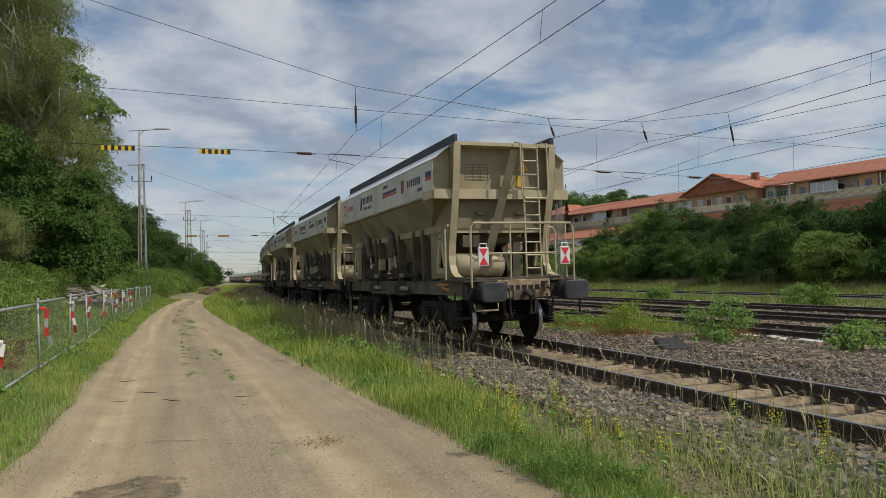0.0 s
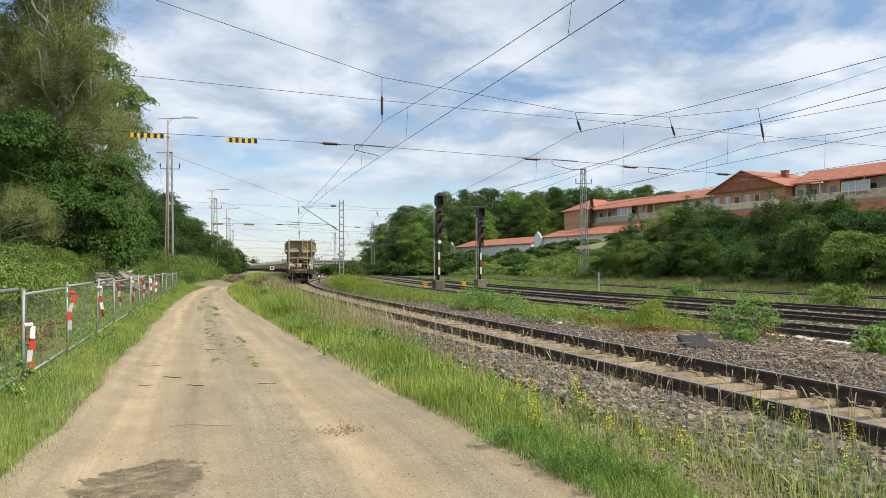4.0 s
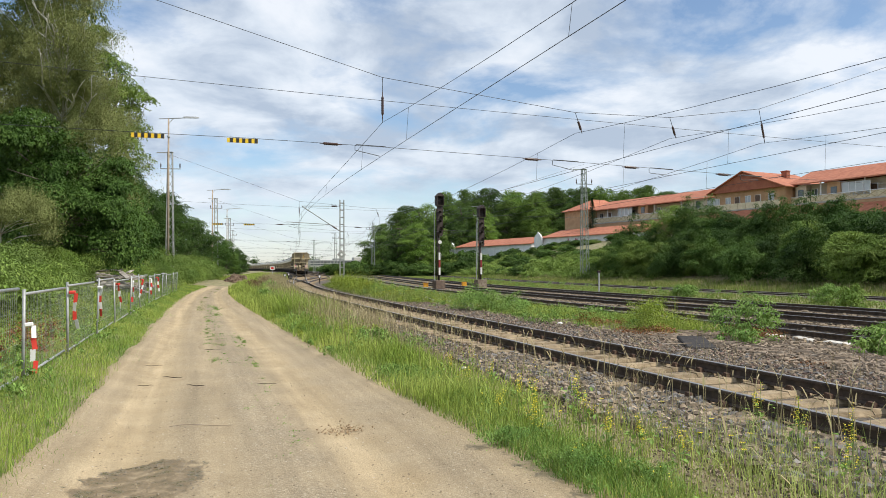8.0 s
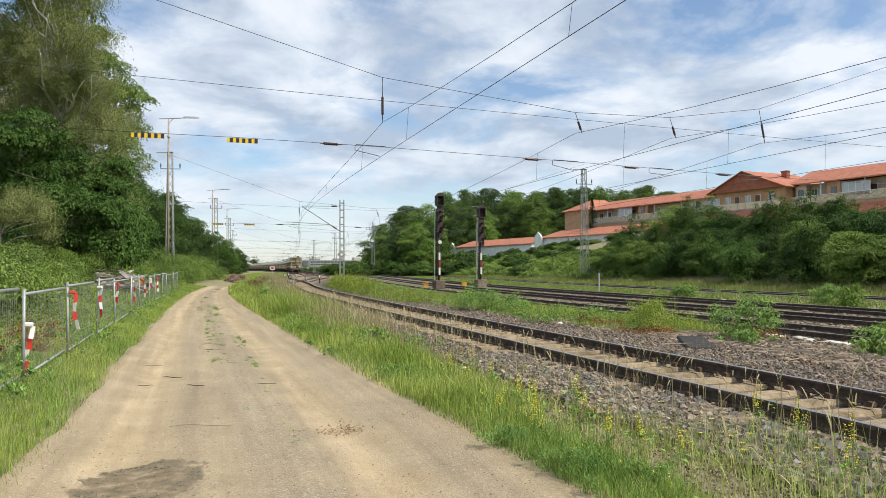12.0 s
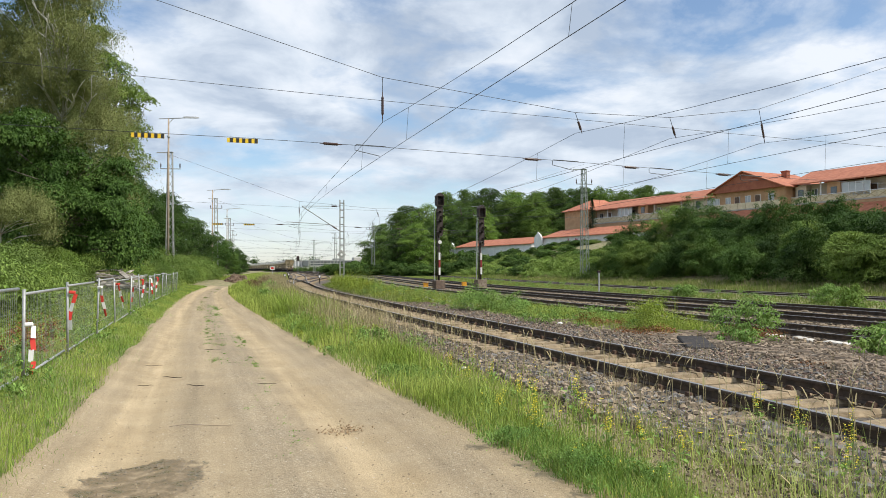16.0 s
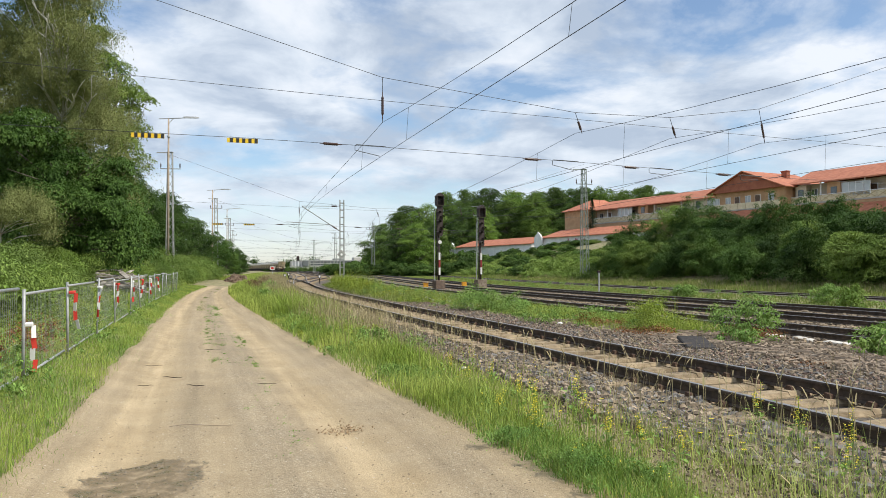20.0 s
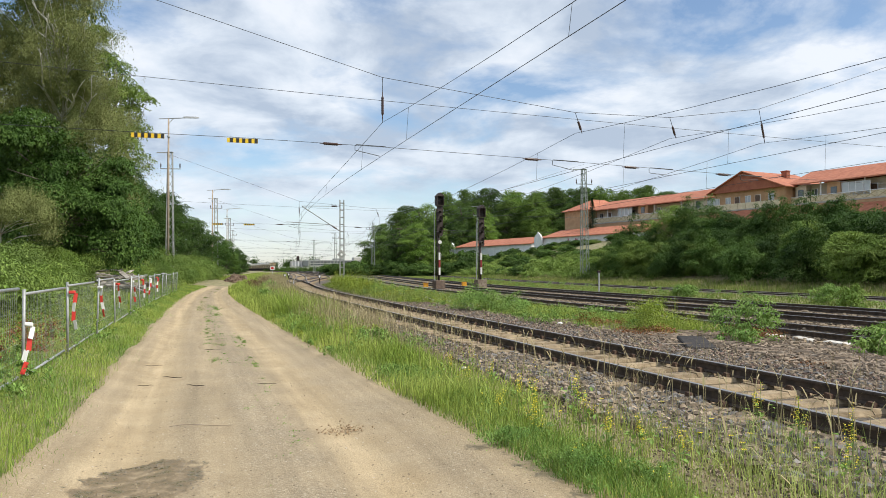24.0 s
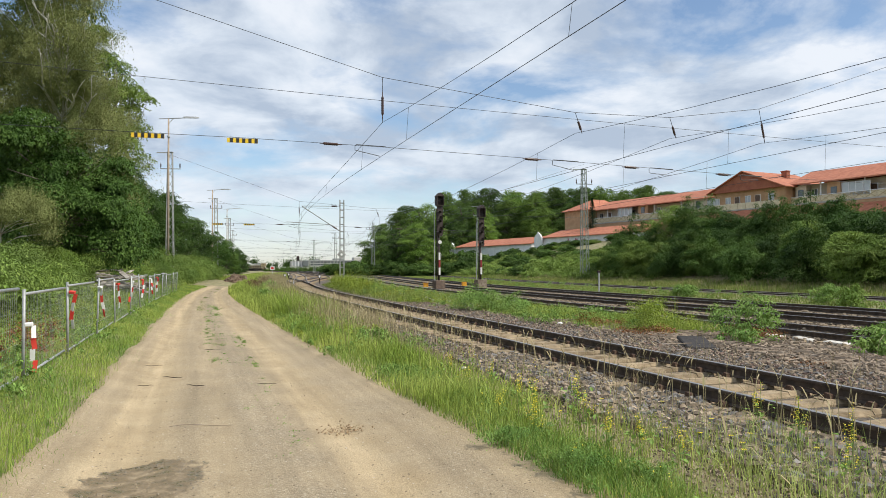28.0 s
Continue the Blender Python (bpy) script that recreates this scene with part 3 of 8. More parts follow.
def leaf_cloud(rng, centres, radii, counts, size, flat=0.75):
    """Leaves round clump centres: positions, turns, sizes and leans as arrays."""
    pos = []
    for c, r, n in zip(centres, radii, counts):
        d = rng.normal(size=(n, 3))
        d /= np.linalg.norm(d, axis=1)[:, None] + 1e-9
        q = d * (np.abs(rng.normal(0, 0.52, n)))[:, None] * r
        q[:, 2] *= flat
        a, e = rng.uniform(0, math.pi), rng.uniform(1.0, 1.7)
        along = q[:, 0] * math.cos(a) + q[:, 1] * math.sin(a)
        q[:, 0] += along * (e - 1) * math.cos(a)
        q[:, 1] += along * (e - 1) * math.sin(a)
        q[:, 2] -= 0.35 * np.abs(along) * (e - 1) * rng.uniform(0, 2)
        pos.append(np.asarray(c) + q)
    pos = np.concatenate(pos)
    n = len(pos)
    s = size * rng.uniform(0.6, 1.35, n)
    return pos, rng.uniform(0, 2 * math.pi, n), np.stack([s * rng.uniform(0.7, 1.2, n), s, s], 1), rng.normal(-0.35, 0.7, n)


def facing(rng, n, d, loose):
    """Turns and leans that face leaves along the directions d, loosely."""
    d = d + rng.normal(0, loose, (n, 3))
    d /= np.linalg.norm(d, axis=1)[:, None] + 1e-9
    lean = np.arccos(np.clip(d[:, 2], -0.6, 1))
    return np.arctan2(d[:, 1], d[:, 0]) - math.pi / 2, -lean


def dome_leaves(rng, c, out, r, n, leaf):
    """A spray of leaves spread like a shallow dome that faces out."""
    out = out / (np.linalg.norm(out) + 1e-9)
    a = np.cross(out, (0.3, 0.5, 0.81))
    a /= np.linalg.norm(a) + 1e-9
    b = np.cross(out, a)
    rho, t = np.sqrt(rng.uniform(0, 1, n)), rng.uniform(0, 2 * math.pi, n)
    edge = 1 + 0.4 * np.cos(2 * t + rng.uniform(0, 6)) + 0.35 * np.cos(5 * t + rng.uniform(0, 6))
    flat = np.cos(t)[:, None] * a + np.sin(t)[:, None] * b
    pos = np.asarray(c) + flat * (rho * edge * r)[:, None] + out * (r * (0.15 - 0.38 * rho * rho + rng.normal(0, 0.07, n)))[:, None]
    pos[:, 2] -= 0.18 * r * rho * rho
    yaw, tilt = facing(rng, n, out + flat * (0.6 * rho)[:, None], 0.38)
    s = leaf * rng.uniform(0.6, 1.3, n)
    return pos, yaw, np.stack([s * rng.uniform(0.8, 1.25, n), s, s], 1), tilt


def strand_leaves(rng, c, out, r, n, leaf, hang):
    """Thin hanging twigs with small leaves, as birches have them."""
    k = max(2, n // 13)
    st = np.asarray(c) + rng.normal(0, 0.5 * r, (k, 3)) * (1, 1, 0.5)
    ln, drift = hang * rng.uniform(0.35, 1.2, k), rng.normal(0, 0.10, (k, 2)) + 0.12 * out[:2]
    i, f = rng.integers(0, k, n), rng.uniform(0, 1, n)
    pos = st[i] + np.stack([drift[i, 0] * f * ln[i], drift[i, 1] * f * ln[i], 0.12 * np.sin(f * 3) - f * ln[i]], 1) + rng.normal(0, 0.09, (n, 3))
    yaw, tilt = facing(rng, n, np.repeat((out + np.array([0, 0, 0.55]))[None], n, 0), 0.55)
    s = leaf * rng.uniform(0.6, 1.3, n)
    return pos, yaw, np.stack([s, s, s], 1), tilt - rng.uniform(0, 0.5, n)


def lobe_foliage(rng, lobes, sprays, leaves, leaf, spray_r, hang=0.0, low=0.0, fill=2.4):
    """Leaves of a crown of rounded boughs. lobes: (x, y, z, across, up); sprays and leaves: how many in all."""
    lobes = np.asarray(lobes, float)
    area = lobes[:, 3] * (lobes[:, 3] + lobes[:, 4])
    sets = []
    for (x, y, z, rx, rz), w in zip(lobes, area / area.sum()):
        c, rad = np.array((x, y, z)), np.array((rx, rx, rz))
        m = max(3, int(round(sprays * w)))
        for _ in range(m):
            u, t = rng.uniform(low, 1), rng.uniform(0, 2 * math.pi)
            d = np.array((math.cos(t) * math.sqrt(1 - u * u), math.sin(t) * math.sqrt(1 - u * u), u))
            p = c + d * rad * rng.uniform(0.6, 1.25)
            r = spray_r * min(2.2, rng.lognormal(-0.1, 0.45))
            n = max(5, int(leaves * w / m * (r / spray_r) ** 2))
            if hang:
                sets.append(strand_leaves(rng, p, d, r, n, leaf, hang))
            else:
                sets.append(dome_leaves(rng, p, d * 0.6 + rng.normal(0, 0.3, 3) + (0, 0, 0.95), r, n, leaf))
        # oversized filler leaves added inside, to darken the crown and block the sky
        k = max(6, int(0.7 * fill * rx * (rx + rz) / (leaf * leaf * 5.5)))
        d = rng.normal(size=(k, 3))
        d *= (rng.uniform(0.2, 0.66, k) / (np.linalg.norm(d, axis=1) + 1e-9))[:, None]
        yaw, tilt = facing(rng, k, d * 1.2, 0.5)
        sets.append((c + d * rad, yaw, np.repeat((leaf * 2.2 * rng.uniform(0.6, 1.3, k))[:, None], 3, 1), tilt))
    return [np.concatenate(q) for q in zip(*sets)]


def crown_lobes(rng, n, h0, h1, r, belly=0.45, size=0.42):
    """Boughs of an uneven crown between h0 and h1, as lobes."""
    out = [(0, 0, h0 + (h1 - h0) * 0.52, r * 0.5, (h1 - h0) * 0.3)]
    turn = rng.uniform(0, 6.28)
    for i in range(n):
        t = (i + 0.5) / n * 0.94 + 0.03
        prof = math.sin(math.pi * min(1, max(0, t ** (math.log(0.5) / math.log(belly))))) ** 0.6
        a = turn + i * 2.4 + rng.uniform(-0.5, 0.5)
        s = r * size * rng.uniform(0.7, 1.2) * (0.55 + 0.45 * prof)
        d = max(0.0, r * prof * rng.uniform(0.6, 1.15) - s * 0.6)
        z = h0 + (h1 - h0) * t
        out.append((math.cos(a) * d, math.sin(a) * d, min(z, h1 - s * 0.5), s, s * rng.uniform(0.6, 0.85)))
    return out


def tree_wood(seed, lobes, trunk_r):
    """A leaning, tapered trunk with a limb to every bough."""
    rng = np.random.default_rng(seed + 1000)
    top = max(q[2] for q in lobes) * 0.8
    cx, cy = np.mean([q[0] for q in lobes]) * 0.8, np.mean([q[1] for q in lobes]) * 0.8
    spine = [(cx * (k / 6) ** 1.5 + math.sin(k * 1.3 + seed) * 0.05 * k, cy * (k / 6) ** 1.5 + math.cos(k * 1.1 + seed) * 0.05 * k, -0.5 + (top + 0.5) * k / 6) for k in range(7)]
    wood = Geo().tube(spine, [trunk_r * (1.25 if k == 0 else 1 - 0.14 * k) for k in range(7)], 8)
    for x, y, z, rx, rz in lobes:
        e = Vector((x, y, z))
        s = Vector(spine[min(5, max(1, int(z * 0.66 / top * 6)))])
        for w in range(3):
            tip = e + Vector(rng.normal(0, 0.55 * rx, 3)) if w else e
            mid = s.lerp(tip, 0.5) + Vector((rng.uniform(-0.3, 0.3), rng.uniform(-0.3, 0.3), 0.06 * (tip - s).length))
            wood.tube([s, mid, tip], [trunk_r * (0.36 if w == 0 else 0.2), trunk_r * (0.2 if w == 0 else 0.12), trunk_r * 0.04], 5)
    return wood


def grow(name, label, seed, lobes, sprays, leaves, leaf, spray_r, trunk_r, m_leaf, m_wood, m, category="tree", group="", hang=0.0, low=0.0, fill=2.4):
    """A tree in two parts: wood and crown."""
    t = thing(name, label, category, m, group)
    part("trunk", tree_wood(seed, lobes, trunk_r), m_wood, t, smooth=True)
    rng = np.random.default_rng(seed)
    part("crown", fast_mesh("crown", *strew(LEAF_V, LEAF_F, *lobe_foliage(rng, lobes, sprays, leaves, leaf, spray_r, hang, low, fill)), m_leaf), None, t)
    return t


def tree(name, label, seed, h, r, h0, lobes, sprays, leaves, leaf, spray_r, trunk_r, m_leaf, m_wood, m, category="tree", group="", belly=0.45):
    return grow(name, label, seed, crown_lobes(np.random.default_rng(seed + 7), lobes, h0, h, r, belly), sprays, leaves, leaf, spray_r, trunk_r, m_leaf, m_wood, m, category, group)


def blades(rng, v, u, h, w, lean=0.35, dz=-0.02):
    """Grass blades at (v, u) with heights h and widths w, as arrays."""
    x, y = line_pt(v, u)
    n = len(x)
    base = np.stack([x, y, height(v, u) + dz], 1)
    a = rng.uniform(0, 2 * math.pi, n)
    side = np.stack([np.cos(a), np.sin(a), np.zeros(n)], 1) * w[:, None] / 2
    b = rng.uniform(0, 2 * math.pi, n)
    k = np.abs(rng.normal(0, lean, n)) + 0.05
    bend = np.stack([np.cos(b), np.sin(b), np.zeros(n)], 1) * (h * k)[:, None]
    up = np.array([0, 0, 1.0])
    mid = base + bend * 0.3 + up * (h * 0.55)[:, None]
    tip = base + bend + up * (h * np.sqrt(np.maximum(0.15, 1 - 0.5 * k * k)))[:, None]
    p = np.stack([base - side, base + side, mid - side * 0.8, mid + side * 0.8, tip], 1).reshape(-1, 3)
    i = np.arange(n)[:, None] * 5
    return p, np.concatenate([i + [0, 1, 3], i + [0, 3, 2], i + [2, 3, 4]])


def patchy(x, y, s=0.6, o=0.0):
    return 0.5 + 0.25 * np.sin(x * s * 2.1 + o) * np.sin(y * s * 1.7 - o) + 0.25 * np.sin(x * s * 4.7 + y * s * 3.1 + o * 2)


def meadow(name, label, u0, u1, v0, v1, n, h, w, material, seed, gaps=0.35, grow=0.02, power=1.6, taper=0.25, dz=-0.02, hug=False):
    """A band of grass; denser near the camera, with taller blades at its middle."""
    rng = np.random.default_rng(seed)
    v = v0 + (v1 - v0) * rng.uniform(0, 1, n) ** power
    u = rng.uniform(u0, u1, n)
    edge = np.minimum(u - u0, u1 - u) / max(0.01, taper * (u1 - u0))
    if hug:  # follow the road's edge
        u = u1 - (u1 - u) / (u1 - u0) * (u1 - np.interp(v, [4, 6, 8, 12, 18, 22, 29, 46, 60], [-3.95, -4.0, -4.1, -4.32, -4.5, -4.62, -4.85, -5.5, -5.9]))
    x, y = line_pt(v, u)
    pt = patchy(x, y, 0.7, seed)
    keep = (pt > gaps * rng.uniform(0, 1.6, n)) & (rng.uniform(0, 1, n) < np.clip(edge + 0.25, 0, 1))
    v, u, pt, edge = v[keep], u[keep], pt[keep], np.clip(edge[keep], 0.3, 1)
    dist = np.hypot(*line_pt(v, u))
    hh = h * (0.45 + 0.75 * pt) * rng.uniform(0.55, 1.25, len(v)) * (0.5 + 0.5 * edge)
    ww = w * rng.uniform(0.7, 1.3, len(v)) * (1 + grow * dist)
    p, f = blades(rng, v, u, hh, ww, 0.4, dz)
    return tagged(new(name, fast_mesh(name, p, f, material)), label, "grass", kind="stuff")


def bush(name, label, m, seed, h, r, leaves, leaf, material, group="", category="shrub", lobes=0, shoots=0):
    """A shrub of rounded boughs on woody stems, with a few shoots that stand out of it."""
    rng = np.random.default_rng(seed)
    t = thing(name, label, category, m, group)
    k = lobes or (12 if h > 1.3 else 9)
    lb = crown_lobes(rng, k, 0.05 * h, h * 0.94, r, 0.4, 0.36 if h > 1.3 else 0.3)
    for j in range(shoots):
        x, y, z, rx, rz = lb[int(rng.integers(1, len(lb)))]
        lb.append((x * 1.05 + rng.normal(0, 0.1 * r), y * 1.05 + rng.normal(0, 0.1 * r), z + rz + rng.uniform(-0.04, 0.06) * h, 0.12 * r, rng.uniform(0.07, 0.13) * h))
    sp = r * (0.17 if h > 1.3 else 0.19)
    got = lobe_foliage(rng, lb, max(24, int(leaves / (40 if h > 1.3 else 30))), leaves, leaf, sp, 0.0, 0.0 if h > 1.3 else -0.4, 2.0 if h > 1.3 else 0.25)
    lv, lf = strew(LEAF_V, LEAF_F, *got)
    lv[:, 2] = np.maximum(lv[:, 2], -0.15)
    for j in range(1, 4 if h < 2.4 else 3):
        e = Vector(lb[j][:3])
        part("woody_stem", Geo().tube([(0, 0, -0.1), Vector((e.x * 0.35, e.y * 0.35, e.z * 0.55)), e], [0.03 * h / 2, 0.02 * h / 2, 0.006], 5), M_BARK, t)
    part("foliage", fast_mesh("foliage", lv, lf, material), None, t)
    return t


# ---------------------------------------------------------------- left bank
def left_side():
    birch = grow("tree", "tall birch with drooping grey green foliage and pale limbs", 3,
                 [(-1.17, -2.34, 14.96, 3.16, 2.72), (1.32, -1.92, 14.07, 1.89, 1.64), (-0.82, -1.1, 11.13, 2.64, 2.02), (2.3, -3.06, 10.82, 1.54, 1.41), (2.86, -2.27, 8.65, 1.36, 1.08), (3.15, 0.09, 7.18, 1.15, 0.97), (3.7, -0.42, 4.54, 0.95, 0.8), (2.58, -1.05, 6.01, 1.71, 1.34), (0.72, -1.07, 8.65, 2.24, 2.07), (-1.87, -1.43, 8.25, 2.47, 2.22), (4.34, -0.95, 2.44, 0.69, 0.52), (2.56, -0.67, 3.72, 1.26, 1.09)],
                 620, 165000, 0.078, 0.62, 0.2, M_LEAF_BIRCH, M_BIRCH, pose(-22, 41.5, 3.0), hang=0.95, low=-0.4)
    rb = np.random.default_rng(91)
    for k in range(9):
        a, z0 = math.radians(-95 + 62 * rb.uniform(0, 1)), rb.uniform(6.0, 11.5)
        out, rise = rb.uniform(3.4, 4.6), rb.uniform(0.6, 2.6)
        pts = [(0.4 + math.cos(a) * out * f + 0.22 * math.sin(5 * f + k), math.sin(a) * out * f + 0.2 * math.cos(4 * f + k), z0 + rise * f ** 0.7) for f in (0.0, 0.25, 0.5, 0.7, 0.85, 1.0)]
        g = Geo().tube(pts, [0.11, 0.09, 0.07, 0.05, 0.035, 0.015], 6)
        for j in (2, 3, 4):
            e = Vector(pts[j]) + Vector((rb.uniform(-0.9, 0.9), rb.uniform(-1.2, 0.2), rb.uniform(0.2, 1.3)))
            g.tube([pts[j], Vector(pts[j]).lerp(e, 0.5) + Vector((0, 0, 0.12)), e], [0.04, 0.03, 0.012], 5)
        part("limb", g, M_BIRCH, birch, "pale bare birch limb", smooth=True)
    grow("tree", "broad dark green maple on the embankment", 4,
         [(-0.11, -1.11, 5.36, 1.81, 1.62), (1.36, -0.56, 4.12, 1.54, 1.44), (-1.35, -0.73, 2.92, 1.83, 1.71), (2.2, -3.01, 1.85, 1.52, 1.28), (2.46, -0.08, 2.53, 1.26, 1.11), (-0.75, -0.22, 0.58, 1.64, 1.27), (2.76, -1.6, 0.38, 1.29, 1.04), (4.23, -1.36, 0.53, 1.1, 0.95), (-0.54, -3.06, 5.31, 1.52, 1.21), (4.33, -2.21, 1.77, 0.96, 0.9), (1.11, -0.65, -0.32, 1.18, 0.92), (4.46, -0.55, -0.47, 0.89, 0.69), (0.19, -1.12, 3.17, 1.6, 1.24), (3.93, 0, 3.14, 0.75, 0.68), (4.32, 0, 1.34, 0.78, 0.7), (3.4, 0.5, 4.41, 0.79, 0.71), (4.68, 0, -0.31, 0.72, 0.65), (3.26, -0.5, 3.24, 1.01, 0.91)],
         720, 70000, 0.13, 0.44, 0.24, M_LEAF_MAPLE, M_BARK, pose(-21, 39, 2.6))
    grow("tree", "light green ash tree behind a birch", 5,
         [(0.63, -2.01, 11.95, 0.91, 0.7), (-0.47, -1.7, 13.68, 0.85, 0.67), (2.39, -2.33, 9.78, 1.01, 0.84), (0.62, -0.7, 10.34, 1.19, 1.08), (2.06, -0.99, 8.19, 0.76, 0.61), (1.73, -1.43, 8.96, 0.89, 0.72), (2.44, -2.13, 5.78, 0.74, 0.57), (1.56, -2.05, 6.97, 1.01, 0.95), (0.69, -0.87, 4.57, 1.04, 0.95), (-0.15, -0.92, 8.37, 1.39, 1.09)],
         260, 25000, 0.11, 0.36, 0.2, M_LEAF[2], M_BARK, pose(-20.8, 46, 2.0), low=-0.1, fill=1.2)
    grow("tree", "small drooping birch at the foot of a maple", 6,
         [(1.34, -0.03, 1.58, 0.88, 0.8), (2.51, -0.52, 1.03, 0.61, 0.49), (1.32, -1.3, 1.23, 0.69, 0.61), (2.78, -0.55, 0.4, 0.41, 0.37)],
         80, 17000, 0.06, 0.36, 0.06, M_LEAF_BIRCH, M_BIRCH, pose(-20.5, 33.5, 2.8), hang=0.55, low=-0.1, fill=1.5)
    # two backing trees, added behind to block the sky between the crowns
    grow("tree", "dark broadleaf tree at the back of the bank", 7,
         [(-1.98, -1.56, 10.76, 4.47, 3.49), (-3.33, -0.52, 4.19, 5.71, 4.37), (1.42, -0.89, 1.11, 2.27, 1.87), (0.69, -2.41, 7.6, 2.56, 2.18), (3.28, -2.48, -1.19, 2.19, 1.84), (-0.43, -2.38, 14.2, 2.93, 2.25)],
         500, 34000, 0.2, 0.6, 0.26, M_LEAF[0], M_BARK, pose(-25, 50, 4.0))
    tree("tree", "dark broadleaf tree at the back of the bank", 17, 13.0, 6.0, 0.5, 14, 400, 20000, 0.22, 0.6, 0.22, M_LEAF[0], M_BARK, place(33, -24))
    a = tree("tree", "dense dark green roadside tree", 8, 10.5, 4.4, 0.2, 20, 800, 42000, 0.145, 0.4, 0.18, M_LEAF[1], M_BARK, place(74, -18.5), group="roadside trees", belly=0.36)
    b = tree("tree", "dense dark green roadside tree", 9, 9.0, 4.6, 0.1, 20, 800, 40000, 0.15, 0.42, 0.18, M_LEAF[0], M_BARK, place(84, -17.0), group="roadside trees", belly=0.36)
    rng = np.random.default_rng(12)
    for k, (v, u, s) in enumerate([(66, -20, 0.9), (95, -16.5, 0.95), (104, -17, 0.98), (116, -16, 0.85), (128, -14.5, 0.7), (140, -13.5, 0.62), (152, -14, 0.62), (98, -22, 1.0),
                                   (60, -24, 1.1), (80, -26, 1.15), (166, -13, 0.55), (182, -14, 0.55)]):
        c = copy_thing(a if k % 2 else b, place(v, u, -0.2, rng.uniform(0, 360)))
        c.scale = (s, s, s * rng.uniform(0.9, 1.1))
    base = [bush("bramble", "light green brambles and shrubs on the bank", place(12, -11.6, -0.1), 20 + k, 1.5, 1.5, 11000, 0.058, M_LEAF_BRAMBLE if k != 1 else M_LEAF[2], "bank shrubs", lobes=16) for k in range(3)]
    spots = [(v, -10.9 - 0.5 * (i % 3) - rng.uniform(0, 0.5), rng.uniform(0.75, 1.1)) for i, v in enumerate(np.arange(5, 44, 1.5))]
    spots += [(v, -13.2 - rng.uniform(0, 1.6), rng.uniform(0.9, 1.35)) for v in np.arange(6, 48, 1.9)]
    spots += [(v, -16.5 - rng.uniform(0, 2.5), rng.uniform(1.0, 1.5)) for v in np.arange(6, 34, 2.4)]
    spots += [(v, -10.2 - rng.uniform(0, 2.8), rng.uniform(0.85, 1.2)) for v in np.arange(56, 98, 1.5)]
    spots += [(v, -11.5 - rng.uniform(0, 3), rng.uniform(1.3, 1.7)) for v in np.arange(62, 100, 2.0)]
    for v, u, s in spots:
        if 31 < v < 44 and u > -12.4:
            continue
        c = copy_thing(base[int(rng.integers(0, 3))], place(v, u, -0.15, rng.uniform(0, 360)))
        c.scale = (s, s, s * rng.uniform(0.85, 1.1))


left_side()


# ---------------------------------------------------------------- right embankment and woods
def wood_tree(base, x, y, h, rng):
    """A copy of a woodland tree grown to height h at a place."""
    v, u = line_uv(np.array([x]), np.array([y]))
    c = copy_thing(base, pose(x, y, float(height(v, u)[0]) - 0.4, 0, 0, rng.uniform(0, 360)))
    s = h / base["grown"]
    c.scale = (s * rng.uniform(0.9, 1.1), s * rng.uniform(0.9, 1.1), s)


